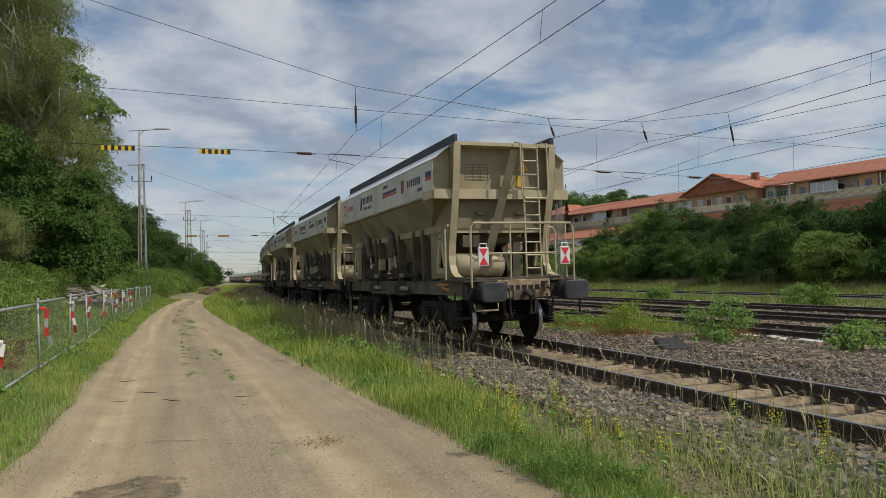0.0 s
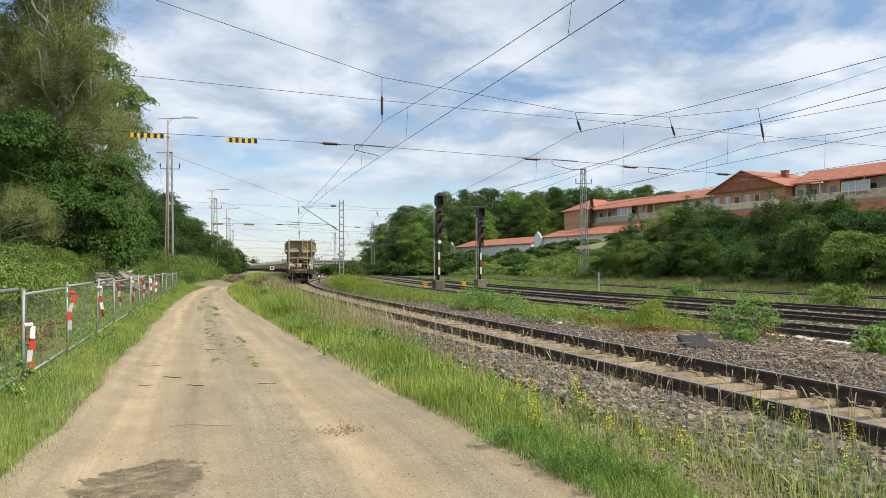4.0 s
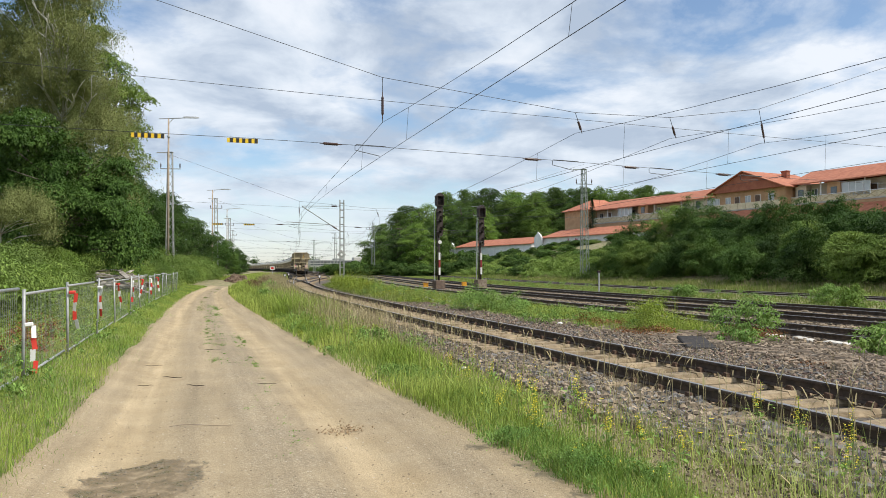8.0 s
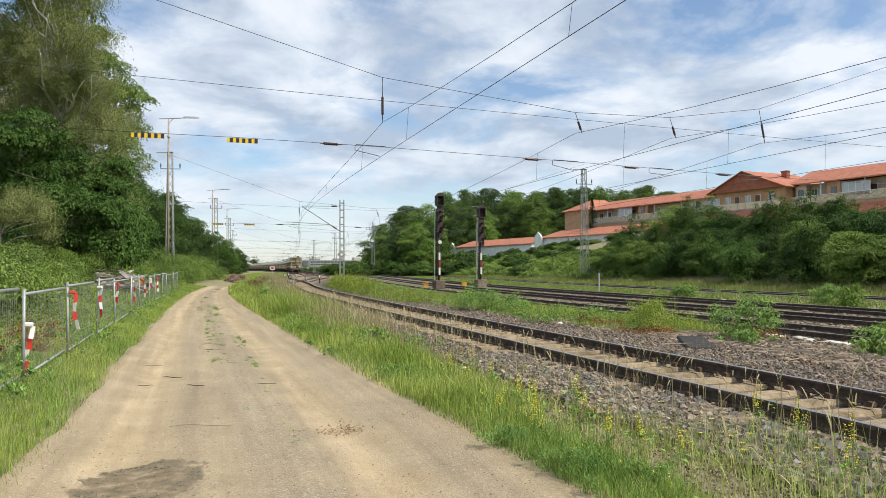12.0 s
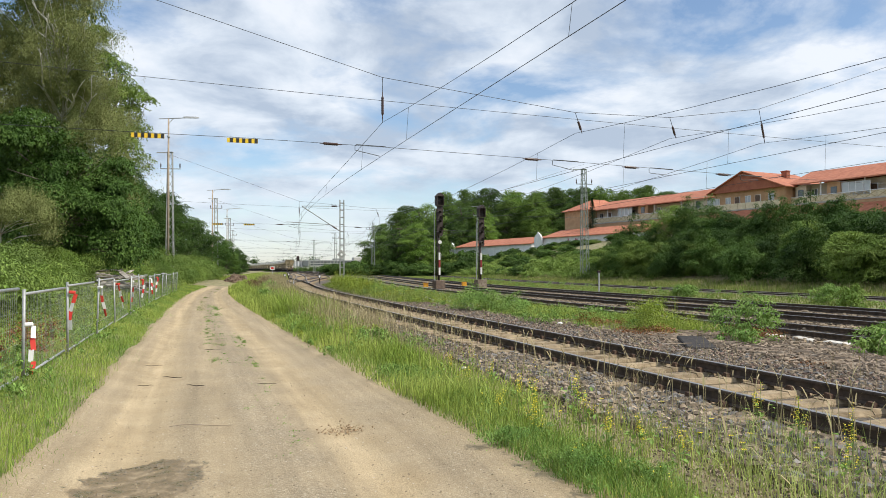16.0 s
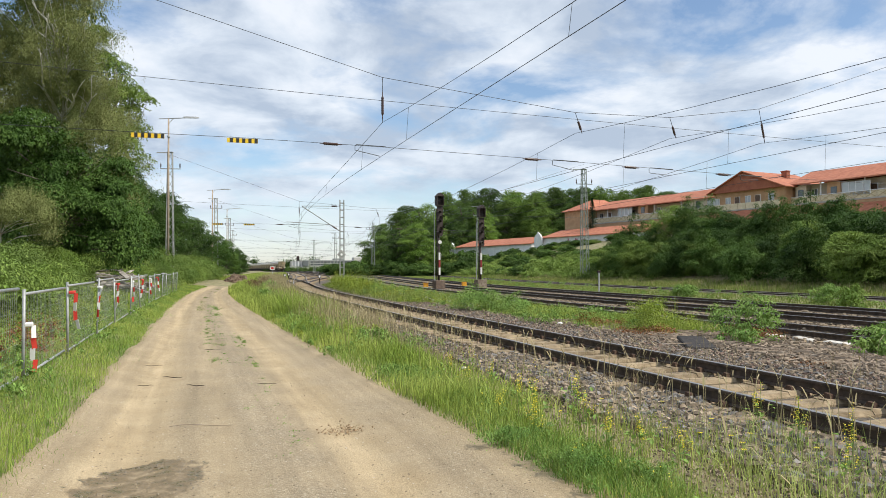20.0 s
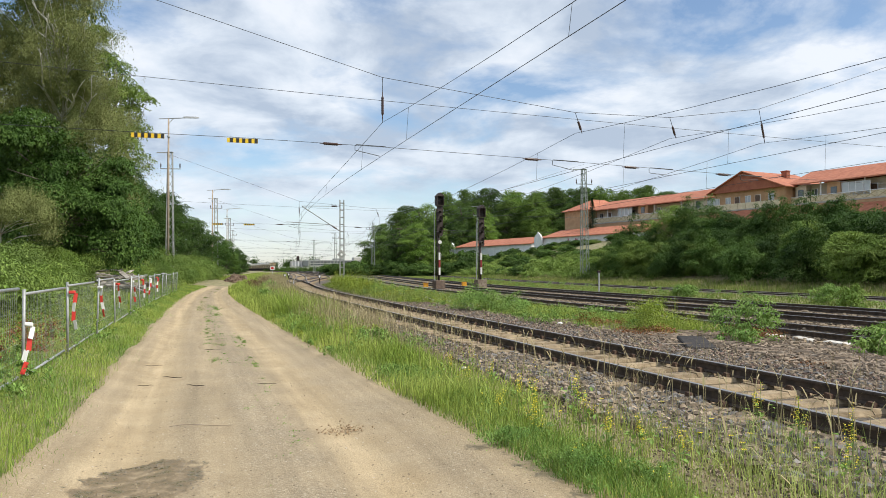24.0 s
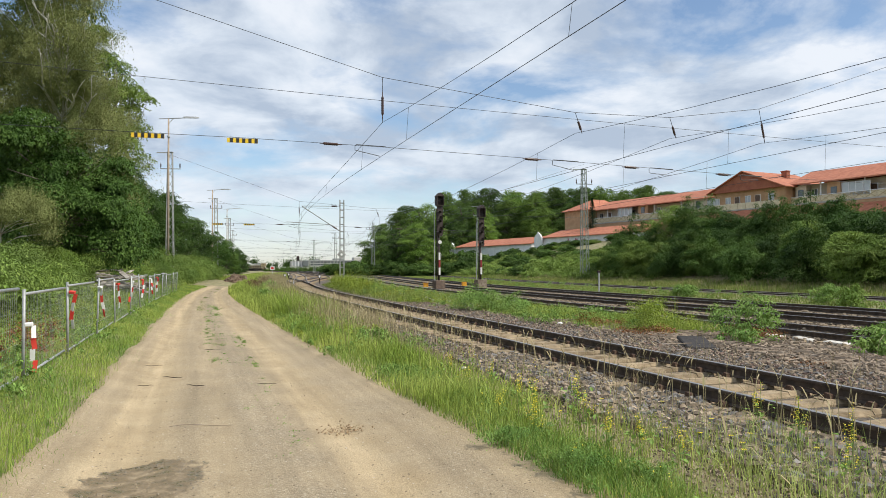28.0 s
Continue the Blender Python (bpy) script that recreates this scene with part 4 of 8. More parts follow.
def right_side():
    rng = np.random.default_rng(31)
    base = [bush("shrub", "dense dark green shrub on the embankment", place(20, 40, 0), 40 + k, 3.4 + 0.5 * k, 2.3, 14500, 0.125, M_LEAF[(0, 1, 0, 1, 2)[k]], "embankment shrubs", lobes=18, shoots=8) for k in range(5)]
    for u, step, s0 in ((33.6, 2.6, 0.6), (36.5, 2.8, 0.8), (40.0, 3.0, 0.78), (44.5, 3.4, 0.55)):
        for v in np.arange(-14, 78 if u < 42 else 70, step * 1.12):
            s = s0 * rng.uniform(0.78, 1.14) * float(np.interp(v, [20, 28, 45, 50, 60, 64, 80], [1.0, 1.3, 1.3, 1.12, 1.12, 1.2, 1.2]))
            c = copy_thing(base[int(rng.integers(0, 5)) if u > 35 else int(rng.choice([1, 3, 4]))], place(v + rng.uniform(-1, 1), u + rng.uniform(-1, 1), -0.3, rng.uniform(0, 360)))
            c.scale = (s * 1.1, s * 1.1, s * rng.uniform(0.85, 1.15))
    low = bush("bramble_thicket", "light green bramble thicket on the slope", place(100, 34, -0.2), 51, 1.8, 2.4, 4200, 0.2, M_LEAF[2], "slope thickets")
    far = bush("shrub", "dark green shrub on the slope", place(120, 36, -0.2), 52, 2.6, 2.0, 3600, 0.2, M_LEAF[1], "slope thickets")
    for u in (32.5, 35.5, 38.5, 41.5):
        for v in np.arange(72 if u < 36 else 66, 190, 3.6):
            s = rng.uniform(0.8, 1.3) * (0.8 if u > 36 else 1)
            c = copy_thing(low if rng.uniform() < 0.7 or v < 92 else far, place(v + rng.uniform(-1, 1), u + rng.uniform(-1, 1), -0.2, rng.uniform(0, 360)))
            c.scale = (s, s, s * rng.uniform(0.75, 1.05) * 0.8)
    for k in range(34):
        x, y = -26 + 0.95 * k + rng.uniform(-0.8, 0.8), 176 - 0.9 * k + rng.uniform(-6, 6)
        v, u = line_uv(np.array([x]), np.array([y]))
        s = rng.uniform(0.9, 1.7)
        copy_thing(far, pose(x, y, float(height(v, u)[0]) - 0.2, 0, 0, rng.uniform(0, 360))).scale = (s, s, s * rng.uniform(0.7, 1.0))
    for k, lx in enumerate(np.arange(41, 110, 1.9)):
        ly = rng.uniform(10.5, 14.5)
        x, y = 59.2 - 0.453 * lx - 0.891 * ly, 91.6 + 0.891 * lx - 0.453 * ly
        v, u = line_uv(np.array([x]), np.array([y]))
        z = float(height(v, u)[0])
        s = max(0.5, ((5.8 if lx < 62 else 5.0) + rng.uniform(-0.9, 0.9) - z) / 2.6)
        copy_thing(far if k % 3 else low, pose(x, y, z - 0.2, 0, 0, rng.uniform(0, 360))).scale = (max(0.9, s), max(0.9, s), s)
    woods = []
    for k in range(4):
        h = 15.0 + k
        w = tree("tree", "round green deciduous tree in the wood", 60 + k, h, 5.6, 0.8, 24, 900, 46000, 0.2, 0.62, 0.25, M_LEAF_WOOD[(0, 1, 2, 0)[k]], M_BARK, pose(30 + 7 * k, 232 + 4 * k, 1.5), group="woodland trees", belly=0.42)
        w["grown"] = h
        woods.append(w)
    # the wood behind the garages and along the yard: x, y, height
    for k, (x, y, h) in enumerate(((-12.2, 202, 17), (-9.6, 215, 19.5), (-4.5, 200, 18.5), (1.0, 225, 22), (7.6, 240, 23), (14.5, 225, 21.5), (21.9, 235, 22), (29.4, 230, 21),
                                   (34.8, 225, 21), (39.9, 215, 20), (45.4, 210, 19.5), (50.0, 205, 17), (55.5, 200, 18), (59.4, 195, 16), (26.0, 205, 17), (18, 208, 16), (9.5, 212, 17),
                                   (-10.5, 168, 11), (-6.0, 163, 12), (-1.8, 170, 12.5), (-15.5, 186, 13), (-24.8, 262, 9), (-20.5, 240, 8), (-16.0, 222, 10), (-30, 290, 9), (5.5, 196, 15),
                                   (11, 196, 13), (-3, 184, 14), (36.5, 236, 21.5), (43, 232, 21), (48, 226, 20.5), (53.5, 218, 19.5), (58, 214, 19), (63, 208, 17.5), (31, 240, 22), (24, 246, 23), (66, 190, 15), (74, 185, 14), (-26, 320, 10))):
        wood_tree(woods[k % 4], x, y, h, rng)


right_side()


# ---------------------------------------------------------------- overhead line
def lattice_mast(m, h, w0=0.5, w1=0.25, material=None, label="grey steel lattice catenary mast", bays=14):
    """Four corner angles with crossing braces on each face."""
    t = thing("catenary_mast", label, "mast", m, "catenary masts")
    material = material or M_MAST
    c = [(-1, -1), (1, -1), (1, 1), (-1, 1)]

    def at(k, z):
        w = w0 + (w1 - w0) * z / h
        return Vector((c[k % 4][0] * w / 2, c[k % 4][1] * w / 2, z))
    for k in range(4):
        part("corner_post", Geo().bar(at(k, -0.4), at(k, h), 0.07), material, t)
    for k in range(4):
        g = Geo()
        for i in range(bays):
            z0, z1 = h * i / bays, h * (i + 1) / bays
            a, b = (k, k + 1) if i % 2 else (k + 1, k)
            g.bar(at(a, z0), at(b, z1), 0.035)
        part("brace_lacing", g, material, t)
    part("foot", Geo().box((0, 0, 0.05), (0.9, 0.9, 0.5)), M_CONCRETE, t, bevel=0.03)
    part("cap", Geo().box((0, 0, h + 0.03), (w1 + 0.15, w1 + 0.15, 0.06)), material, t)
    part("top_arm", Geo().bar((-1.3, 0, h - 0.02), (0.2, 0, h - 0.02), 0.09), material, t)
    part("cross_arm", Geo().bar((-0.95, 0, h - 1.65), (1.0, 0, h - 1.65), 0.08), material, t)
    for x in (-0.9, 0.95):
        g = Geo()
        insulator(g, (x, 0, h - 1.62), (x, 0, h - 1.05), 0.07)
        part("post_insulator", g, M_INSUL, t, "ribbed brown insulator", smooth=True)
    return t


def insulator(g, a, b, r=0.06):
    """A ribbed insulator from a to b."""
    a, b = Vector(a), Vector(b)
    pts, rr = [], []
    n = 22
    for i in range(n + 1):
        f = i / n
        pts.append(a.lerp(b, f))
        rr.append(r * 0.32 if f < 0.14 or f > 0.86 else r if i % 2 else r * 0.72)
    g.tube(pts, rr, 8)


def sagged(a, b, sag, n=12):
    a, b = Vector(a), Vector(b)
    return [a.lerp(b, i / n) - Vector((0, 0, sag * 4 * (i / n) * (1 - i / n))) for i in range(n + 1)]


WIRE_U = [-0.12, 7.95, 12.45, 17.1]
U_LEFT, U_RIGHT = [-17.0, -13.0, -14.1, -15.6, -17.5, -20.0], [31.0, 31.6, 31.7, 18.5, 14.0, 12.0]
SPANS = [27.5, 77.0, 127.0, 177.0, 232.0, 290.0]
CONTACT, MESSENGER = {-0.12: 5.75, 7.95: 5.5, 12.45: 5.45, 17.1: 5.4}, 7.05


def gp(v, u, z):
    x, y = line_pt(v, u)
    return Vector((float(x), float(y), z))


def span(v, first, r, ul, ur):
    """A cross span between two masts: head wire, two cross wires, hangers and steady arms."""
    t = thing("cross_span", "overhead cross span wires with insulators above the tracks", "overhead wires", group="cross spans")
    top = 13.2
    zs = [8.75, 7.9, 7.95, 8.6] if first else [8.6, 7.9, 7.9, 8.5]
    head = [gp(v, ul, top)] + [gp(v, u, z) for u, z in zip(WIRE_U, zs) if u < ur] + [gp(v, ur, top)]
    part("head_wire", Geo().tube(head, r * 1.2, 5), M_WIRE, t)
    part("upper_cross_wire", Geo().tube(sagged(gp(v, ul, 8.5), gp(v, ur, 7.1), 0.15), r, 5), M_WIRE, t)
    low = [(-8.75, 6.25), (-5.0, 6.22), (-0.12, 6.12), (7.95, 5.87), (12.45, 5.71), (17.1, 5.56)]
    part("lower_cross_wire", Geo().tube([gp(v, ul, 6.35)] + [gp(v, a, z) for a, z in low if a < ur] + [gp(v, ur, 5.35)], r, 5), M_WIRE, t)
    for u, z in zip(WIRE_U, zs):
        if u > ur - 1:
            continue
        hang, end = gp(v, u, z), gp(v, u + 0.3 * (u > 1), MESSENGER)
        part("hanger_rod", Geo().tube([hang, hang.lerp(end, 0.35)], r * 1.3, 5), M_WIRE, t)
        part("hanger_rod", Geo().tube([hang.lerp(end, 0.9), end], r * 1.3, 5), M_WIRE, t)
        g = Geo()
        insulator(g, hang.lerp(end, 0.33), hang.lerp(end, 0.93), 0.055)
        part("hanging_insulator", g, M_INSUL, t, "ribbed brown insulator", smooth=True)
        z2 = dict(low)[u]
        part("steady_arm", Geo().tube([gp(v, u + 0.12, z2 + 0.02), gp(v, u - 1.0, z2 + 0.05), gp(v, u - 1.05, z2 + 0.0), gp(v, u - 1.05, z2 - 0.16), gp(v, u - 0.95, z2 - 0.18), gp(v, u - 0.1, CONTACT[u] + 0.02)], r * 1.5, 6), M_WIRE, t, "bent steady arm")
        g = Geo()
        insulator(g, gp(v, u - 2.35, z2 + 0.04), gp(v, u - 1.55, z2 + 0.02), 0.06)
        part("cross_insulator", g, M_INSUL, t, "ribbed brown insulator", smooth=True)
    return t


def stripe_sign(v, u, z):
    m = gp(v, u, z)
    a = math.degrees(math.atan2(*reversed((gp(v, u + 1, z) - m).xy)))
    t = thing("warning_board", "yellow and black striped warning board hung on a wire", "sign", pose(*m, 0, 0, a), "striped warning boards")
    part("panel", Geo().box((0, 0, -0.1), (1.06, 0.02, 0.16)), M_SIGN_Y, t)
    for k in range(5):
        part("stripe", Geo().box((-0.424 + 0.212 * k + 0.045, -0.0125, -0.1), (0.106, 0.006, 0.16)), M_SIGN_K, t, "black stripe")
    for k in (-0.4, 0.4):
        part("clamp", Geo().box((k, 0, 0.0), (0.03, 0.03, 0.06)), M_STEEL, t)


def overhead():
    for i, (v, ul, ur) in enumerate(zip(SPANS, U_LEFT, U_RIGHT)):
        span(v, i == 0, (0.009, 0.010, 0.011, 0.012, 0.014, 0.016)[i], ul, ur)
        lattice_mast(place(v, ul), 13.4 - float(height(v, ul)), 0.75, 0.42, label="grey steel lattice catenary mast beside the road")
        lattice_mast(place(v, ur), 12.6 - float(height(v, ur)), 0.8, 0.42, M_MAST_GREEN, "greenish grey lattice catenary mast before the embankment")
        if i < 2:
            stripe_sign(v, -8.32, 6.25)
            stripe_sign(v, -5.2, 6.22)
    # wires along each track
    stops = [-72.5, -22.5] + SPANS + [350.0]
    for u in WIRE_U:
        t = thing("contact_line", "overhead contact wire with carrying wire and droppers", "overhead wires", group="contact lines")
        for a, b in zip(stops[:-1], stops[1:]):
            n = 14
            vs = [a + (b - a) * k / n for k in range(n + 1)]
            r = 0.0075 + 0.00002 * max(0, b)
            part("contact_wire", Geo().tube([gp(v, u - 0.08, CONTACT[u]) for v in vs], r, 5), M_WIRE, t)
            mz = [MESSENGER - (0.83 if u < 1 else 1.05) * 4 * (k / n) * (1 - k / n) for k in range(n + 1)]
            part("carrying_wire", Geo().tube([gp(v, u, z) for v, z in zip(vs, mz)], r, 5), M_WIRE, t)
            for k in range(1, n, 3):
                part("dropper", Geo().tube([gp(vs[k], u, mz[k]), gp(vs[k], u - 0.08, CONTACT[u])], r * 0.6, 4), M_WIRE, t)


overhead()


def lamp_pole(m, h, label):
    t = thing("street_lamp", label, "lamp", m, "yard lamps")
    part("pole", Geo().tube([(0, 0, -0.3), (0, 0, h * 0.5), (0, 0, h)], [0.13, 0.11, 0.075], 10), M_POLE_WOOD, t, smooth=True)
    part("arm", Geo().tube([(-0.9, 0, h - 0.02), (0.2, 0, h + 0.03), (1.6, 0, h + 0.12)], 0.045, 6), M_STEEL, t)
    part("lamp_head", Geo().loft([[(1.4 + 0.02 * k, y, h + 0.08 + z) for y, z in ((-0.12, 0), (0.12, 0), (0.09, 0.14), (-0.09, 0.14))] for k in (0,)] +
                                 [[(x, y * s, h + 0.12 + z * s) for y, z in ((-0.16, -0.02), (0.16, -0.02), (0.12, 0.12), (-0.12, 0.12))] for x, s in ((1.6, 1.0), (2.6, 1.0), (2.9, 0.6))]), M_STEEL, t, "long flat lamp head")
    part("bracket", Geo().tube([(0, 0, h - 0.5), (0.45, 0, h + 0.02)], 0.03, 5), M_STEEL, t)
    part("collar", Geo().tube([(0, 0, h - 1.85), (0, 0, h - 1.7)], 0.16, 10), M_STEEL, t)
    return t


lamp_pole(place(74.5, -12.75, 0, -5), 15.6, "tall wooden lamp pole with a long flat lamp")
lamp_pole(place(124.5, -14.4, 0, -5), 13.8, "tall distant lamp pole with a flat lamp")
lamp_pole(place(174.5, -16.0, 0, -5), 15.0, "tall distant lamp pole with a flat lamp")


def bracket_mast():
    """A flat twin-leg mast with a bracket over the near track."""
    t = thing("bracket_mast", "grey steel ladder mast carrying a bracket over the near track", "mast", place(63.0, 3.3), "bracket masts")
    h = 7.6
    for s in (-1, 1):
        part("leg", Geo().box((s * 0.2 * 0.85, 0, h / 2 - 0.3), (0.09, 0.16, h + 0.6)), M_MAST, t)
    for k in range(12):
        part("rung", Geo().box((0, 0, 0.5 + k * 0.62), (0.3, 0.05, 0.09)), M_MAST, t)
    part("bracket_tube", Geo().tube([(-0.2, 0, 4.9), (-3.4, 0, 7.0)], 0.04, 6), M_MAST, t)
    part("top_tie", Geo().tube([(-0.2, 0, 7.05), (-3.4, 0, 7.02)], 0.028, 6), M_MAST, t)
    part("steady_tube", Geo().tube([(-1.0, 0, 5.45), (-4.7, 0, 5.65)], 0.03, 6), M_MAST, t)
    for a, b in (((-0.35, 0, 7.05), (-1.0, 0, 7.04)), ((-0.35, 0, 5.0), (-0.95, 0, 5.4))):
        g = Geo()
        insulator(g, a, b, 0.08)
        part("insulator", g, M_INSUL, t, "ribbed brown insulator", smooth=True)
    q = pose(0, 0, 0, 0, 45, 0).to_3x3()
    part("diamond_sign", Geo().box((-0.05, -0.14, 2.85), (0.55, 0.02, 0.55), q), M_CONCRETE, t, "white diamond shaped sign")
    part("sign_mark", Geo().box((-0.05, -0.155, 2.85), (0.34, 0.008, 0.34), q), M_MAST_GREEN, t)
    part("sign_centre", Geo().box((-0.05, -0.163, 2.85), (0.2, 0.006, 0.2), q), M_TAPE_W, t)


bracket_mast()

from mathutils.geometry import tessellate_polygon


# ---------------------------------------------------------------- signals and trackside things
M_SIG = mat("dark_brown_signal_paint", (0.026, 0.017, 0.014), (0.05, 0.033, 0.027), 6, 0.7)
M_SIG_RED = mat("red_mast_band", (0.20, 0.02, 0.02), (0.26, 0.035, 0.03), 6, 0.6)
M_SIG_WHITE = mat("white_mast_band", (0.62, 0.61, 0.58), (0.72, 0.71, 0.68), 6, 0.6)
M_ORANGE = mat("orange_box", (0.75, 0.33, 0.02), (0.82, 0.4, 0.04), 4, 0.5)
M_RUSTY_BOX = mat("brown_box", (0.11, 0.075, 0.055), (0.17, 0.12, 0.09), 5, 0.8)


def signal(m, h, box_mat, label):
    t = thing("railway_signal", label, "signal", m, "light signals")
    part("base_box", Geo().box((0, 0, 0.35), (0.84, 0.8, 0.9)), box_mat, t, bevel=0.03)
    part("pole", Geo().tube([(0, 0, 0.8), (0, 0, h - 2.9)], 0.1, 10), M_SIG, t, smooth=True)
    for k, z in enumerate((1.25, 1.87, 2.49)):
        part("mast_band", Geo().box((0.02, -0.14, z + 0.3), (0.16, 0.03, 0.6)), M_SIG_RED if k % 2 else M_SIG_WHITE, t, "red mast plate" if k % 2 else "white mast plate")
    part("ladder", Geo().tube([(-0.32, 0.1, 0.8), (-0.32, 0.1, h - 1.2)], 0.03, 5).tube([(-0.12, 0.16, 0.8), (-0.12, 0.16, h - 1.2)], 0.03, 5), M_SIG, t)
    part("signal_screen", Geo().prism([(-0.16, -1.05), (0.18, -1.05), (0.26, -0.9), (0.26, 1.42), (-0.24, 1.42), (-0.24, -0.9)], pose(0.05, -0.1, h - 2.4, 90, 0, 0), 0.1), M_SIG, t)
    for dx, dz in ((-0.14, 0.85), (0.16, 0.5), (-0.14, 0.1), (0.16, -0.4), (-0.14, -0.8)):
        g = Geo()
        z = h - 2.4 + dz
        g.loft([[(0.05 + dx + r * math.cos(a), -0.2 - y, z + r * math.sin(a)) for a in [math.pi * k / 8 for k in range(9)]] for r, y in ((0.16, 0), (0.15, 0.34))], closed=False)
        part("hood", g, M_SIG, t)
        part("lens", Geo().tube([(0.05 + dx, -0.2, z), (0.05 + dx, -0.23, z)], 0.11, 12), M_SIG_RED if dz == 0.45 else M_SIG, t)
    part("number_box", Geo().box((-0.23, -0.1, h - 0.55), (0.05, 0.5, 0.75)).box((0.35, -0.1, h - 0.55), (0.05, 0.5, 0.75)).box((0.06, 0.1, h - 0.55), (0.53, 0.1, 0.75)).box((0.06, -0.1, h - 0.92), (0.62, 0.5, 0.05)), M_SIG, t, "open dark number box")
    part("conduit", Geo().tube([(-0.36, 0.02, 0.7), (-0.36, 0.02, h - 1.4)], 0.035, 6), M_STEEL, t, "pale conduit pipe")
    part("shunting_disc", Geo().tube([(0.05, -0.14, 3.95), (0.05, -0.2, 3.95)], 0.16, 12), M_SIG_WHITE, t, "pale round lamp")
    part("cap", Geo().prism([(-0.34, 0), (0.34, 0), (0, 0.3)], pose(0.06, 0.2, h - 0.17, 90, 0, 0), 0.56), M_SIG, t)
    return t


signal(place(58.0, 10.75, 0, 10), 7.9, M_RUSTY_BOX, "dark brown light signal with red and white pole")
signal(place(59.8, 14.85, 0, 10), 7.1, M_WOOD, "dark light signal on a timber coloured base box")


def small_box(v, u, material, label):
    t = thing("trackside_box", label, "box", place(v, u), "trackside boxes")
    part("body", Geo().box((0, 0, 0.3), (0.42, 0.34, 0.36)), material, t, bevel=0.03)
    part("lid", Geo().box((0, 0, 0.5), (0.47, 0.38, 0.05)), material, t)
    part("foot", Geo().box((0, 0, 0.02), (0.3, 0.3, 0.3)), M_CONCRETE, t)


small_box(62.5, 10.6, M_ORANGE, "small orange trackside box on a foot")
small_box(64.5, 14.6, M_ORANGE, "small orange trackside box on a foot")


def marker_post(v, u, h, label):
    t = thing("marker_post", label, "post", place(v, u), "marker posts")
    part("shaft", Geo().tube([(0, 0, -0.2), (0, 0, h)], 0.06, 8), M_STEEL, t)
    part("head", Geo().box((0, 0, h), (0.22, 0.16, 0.14)), M_SIG, t, bevel=0.02)


marker_post(46.5, 19.5, 1.5, "grey marker post with a dark head")


def board_sign():
    t = thing("track_sign", "white track sign with a red centre on a post", "sign", place(108.0, -4.1))
    part("post", Geo().tube([(0, 0, -0.2), (0, 0, 1.9)], 0.05, 8), M_STEEL, t)
    part("board", Geo().box((0, -0.06, 1.55), (0.62, 0.03, 0.5)), M_TAPE_W, t)
    part("red_field", Geo().box((0, -0.08, 1.55), (0.36, 0.01, 0.3)), M_TAPE_R, t)


board_sign()


def switch_lantern(v, u):
    t = thing("switch_lantern", "small white and black turnout lantern by the rails", "lantern", place(v, u), "turnout lanterns")
    part("stand", Geo().tube([(0, 0, -0.1), (0, 0, 0.6)], 0.06, 8), M_SIG, t)
    part("case", Geo().box((0, 0, 0.75), (0.34, 0.36, 0.34)), M_SIG, t, bevel=0.03)
    part("face", Geo().box((0, -0.19, 0.75), (0.2, 0.02, 0.22)), M_TAPE_W, t, "white lantern face")


for lv_, lu_ in ((92.0, -1.9), (104.0, -1.7), (118.0, -2.0), (78.0, 2.0)):
    switch_lantern(lv_, lu_)


# ---------------------------------------------------------------- fence
M_RUBBLE = mat("grey_weathered_rubble", (0.22, 0.19, 0.16), (0.42, 0.38, 0.33), 5, 0.95, bump=0.4, bscale=30, objrand=0.3)
M_MESH = mat("fence_wire", (0.30, 0.31, 0.31), (0.40, 0.41, 0.41), 10, 0.6, 0.4)
FENCE_U = -8.62
TAPES = []


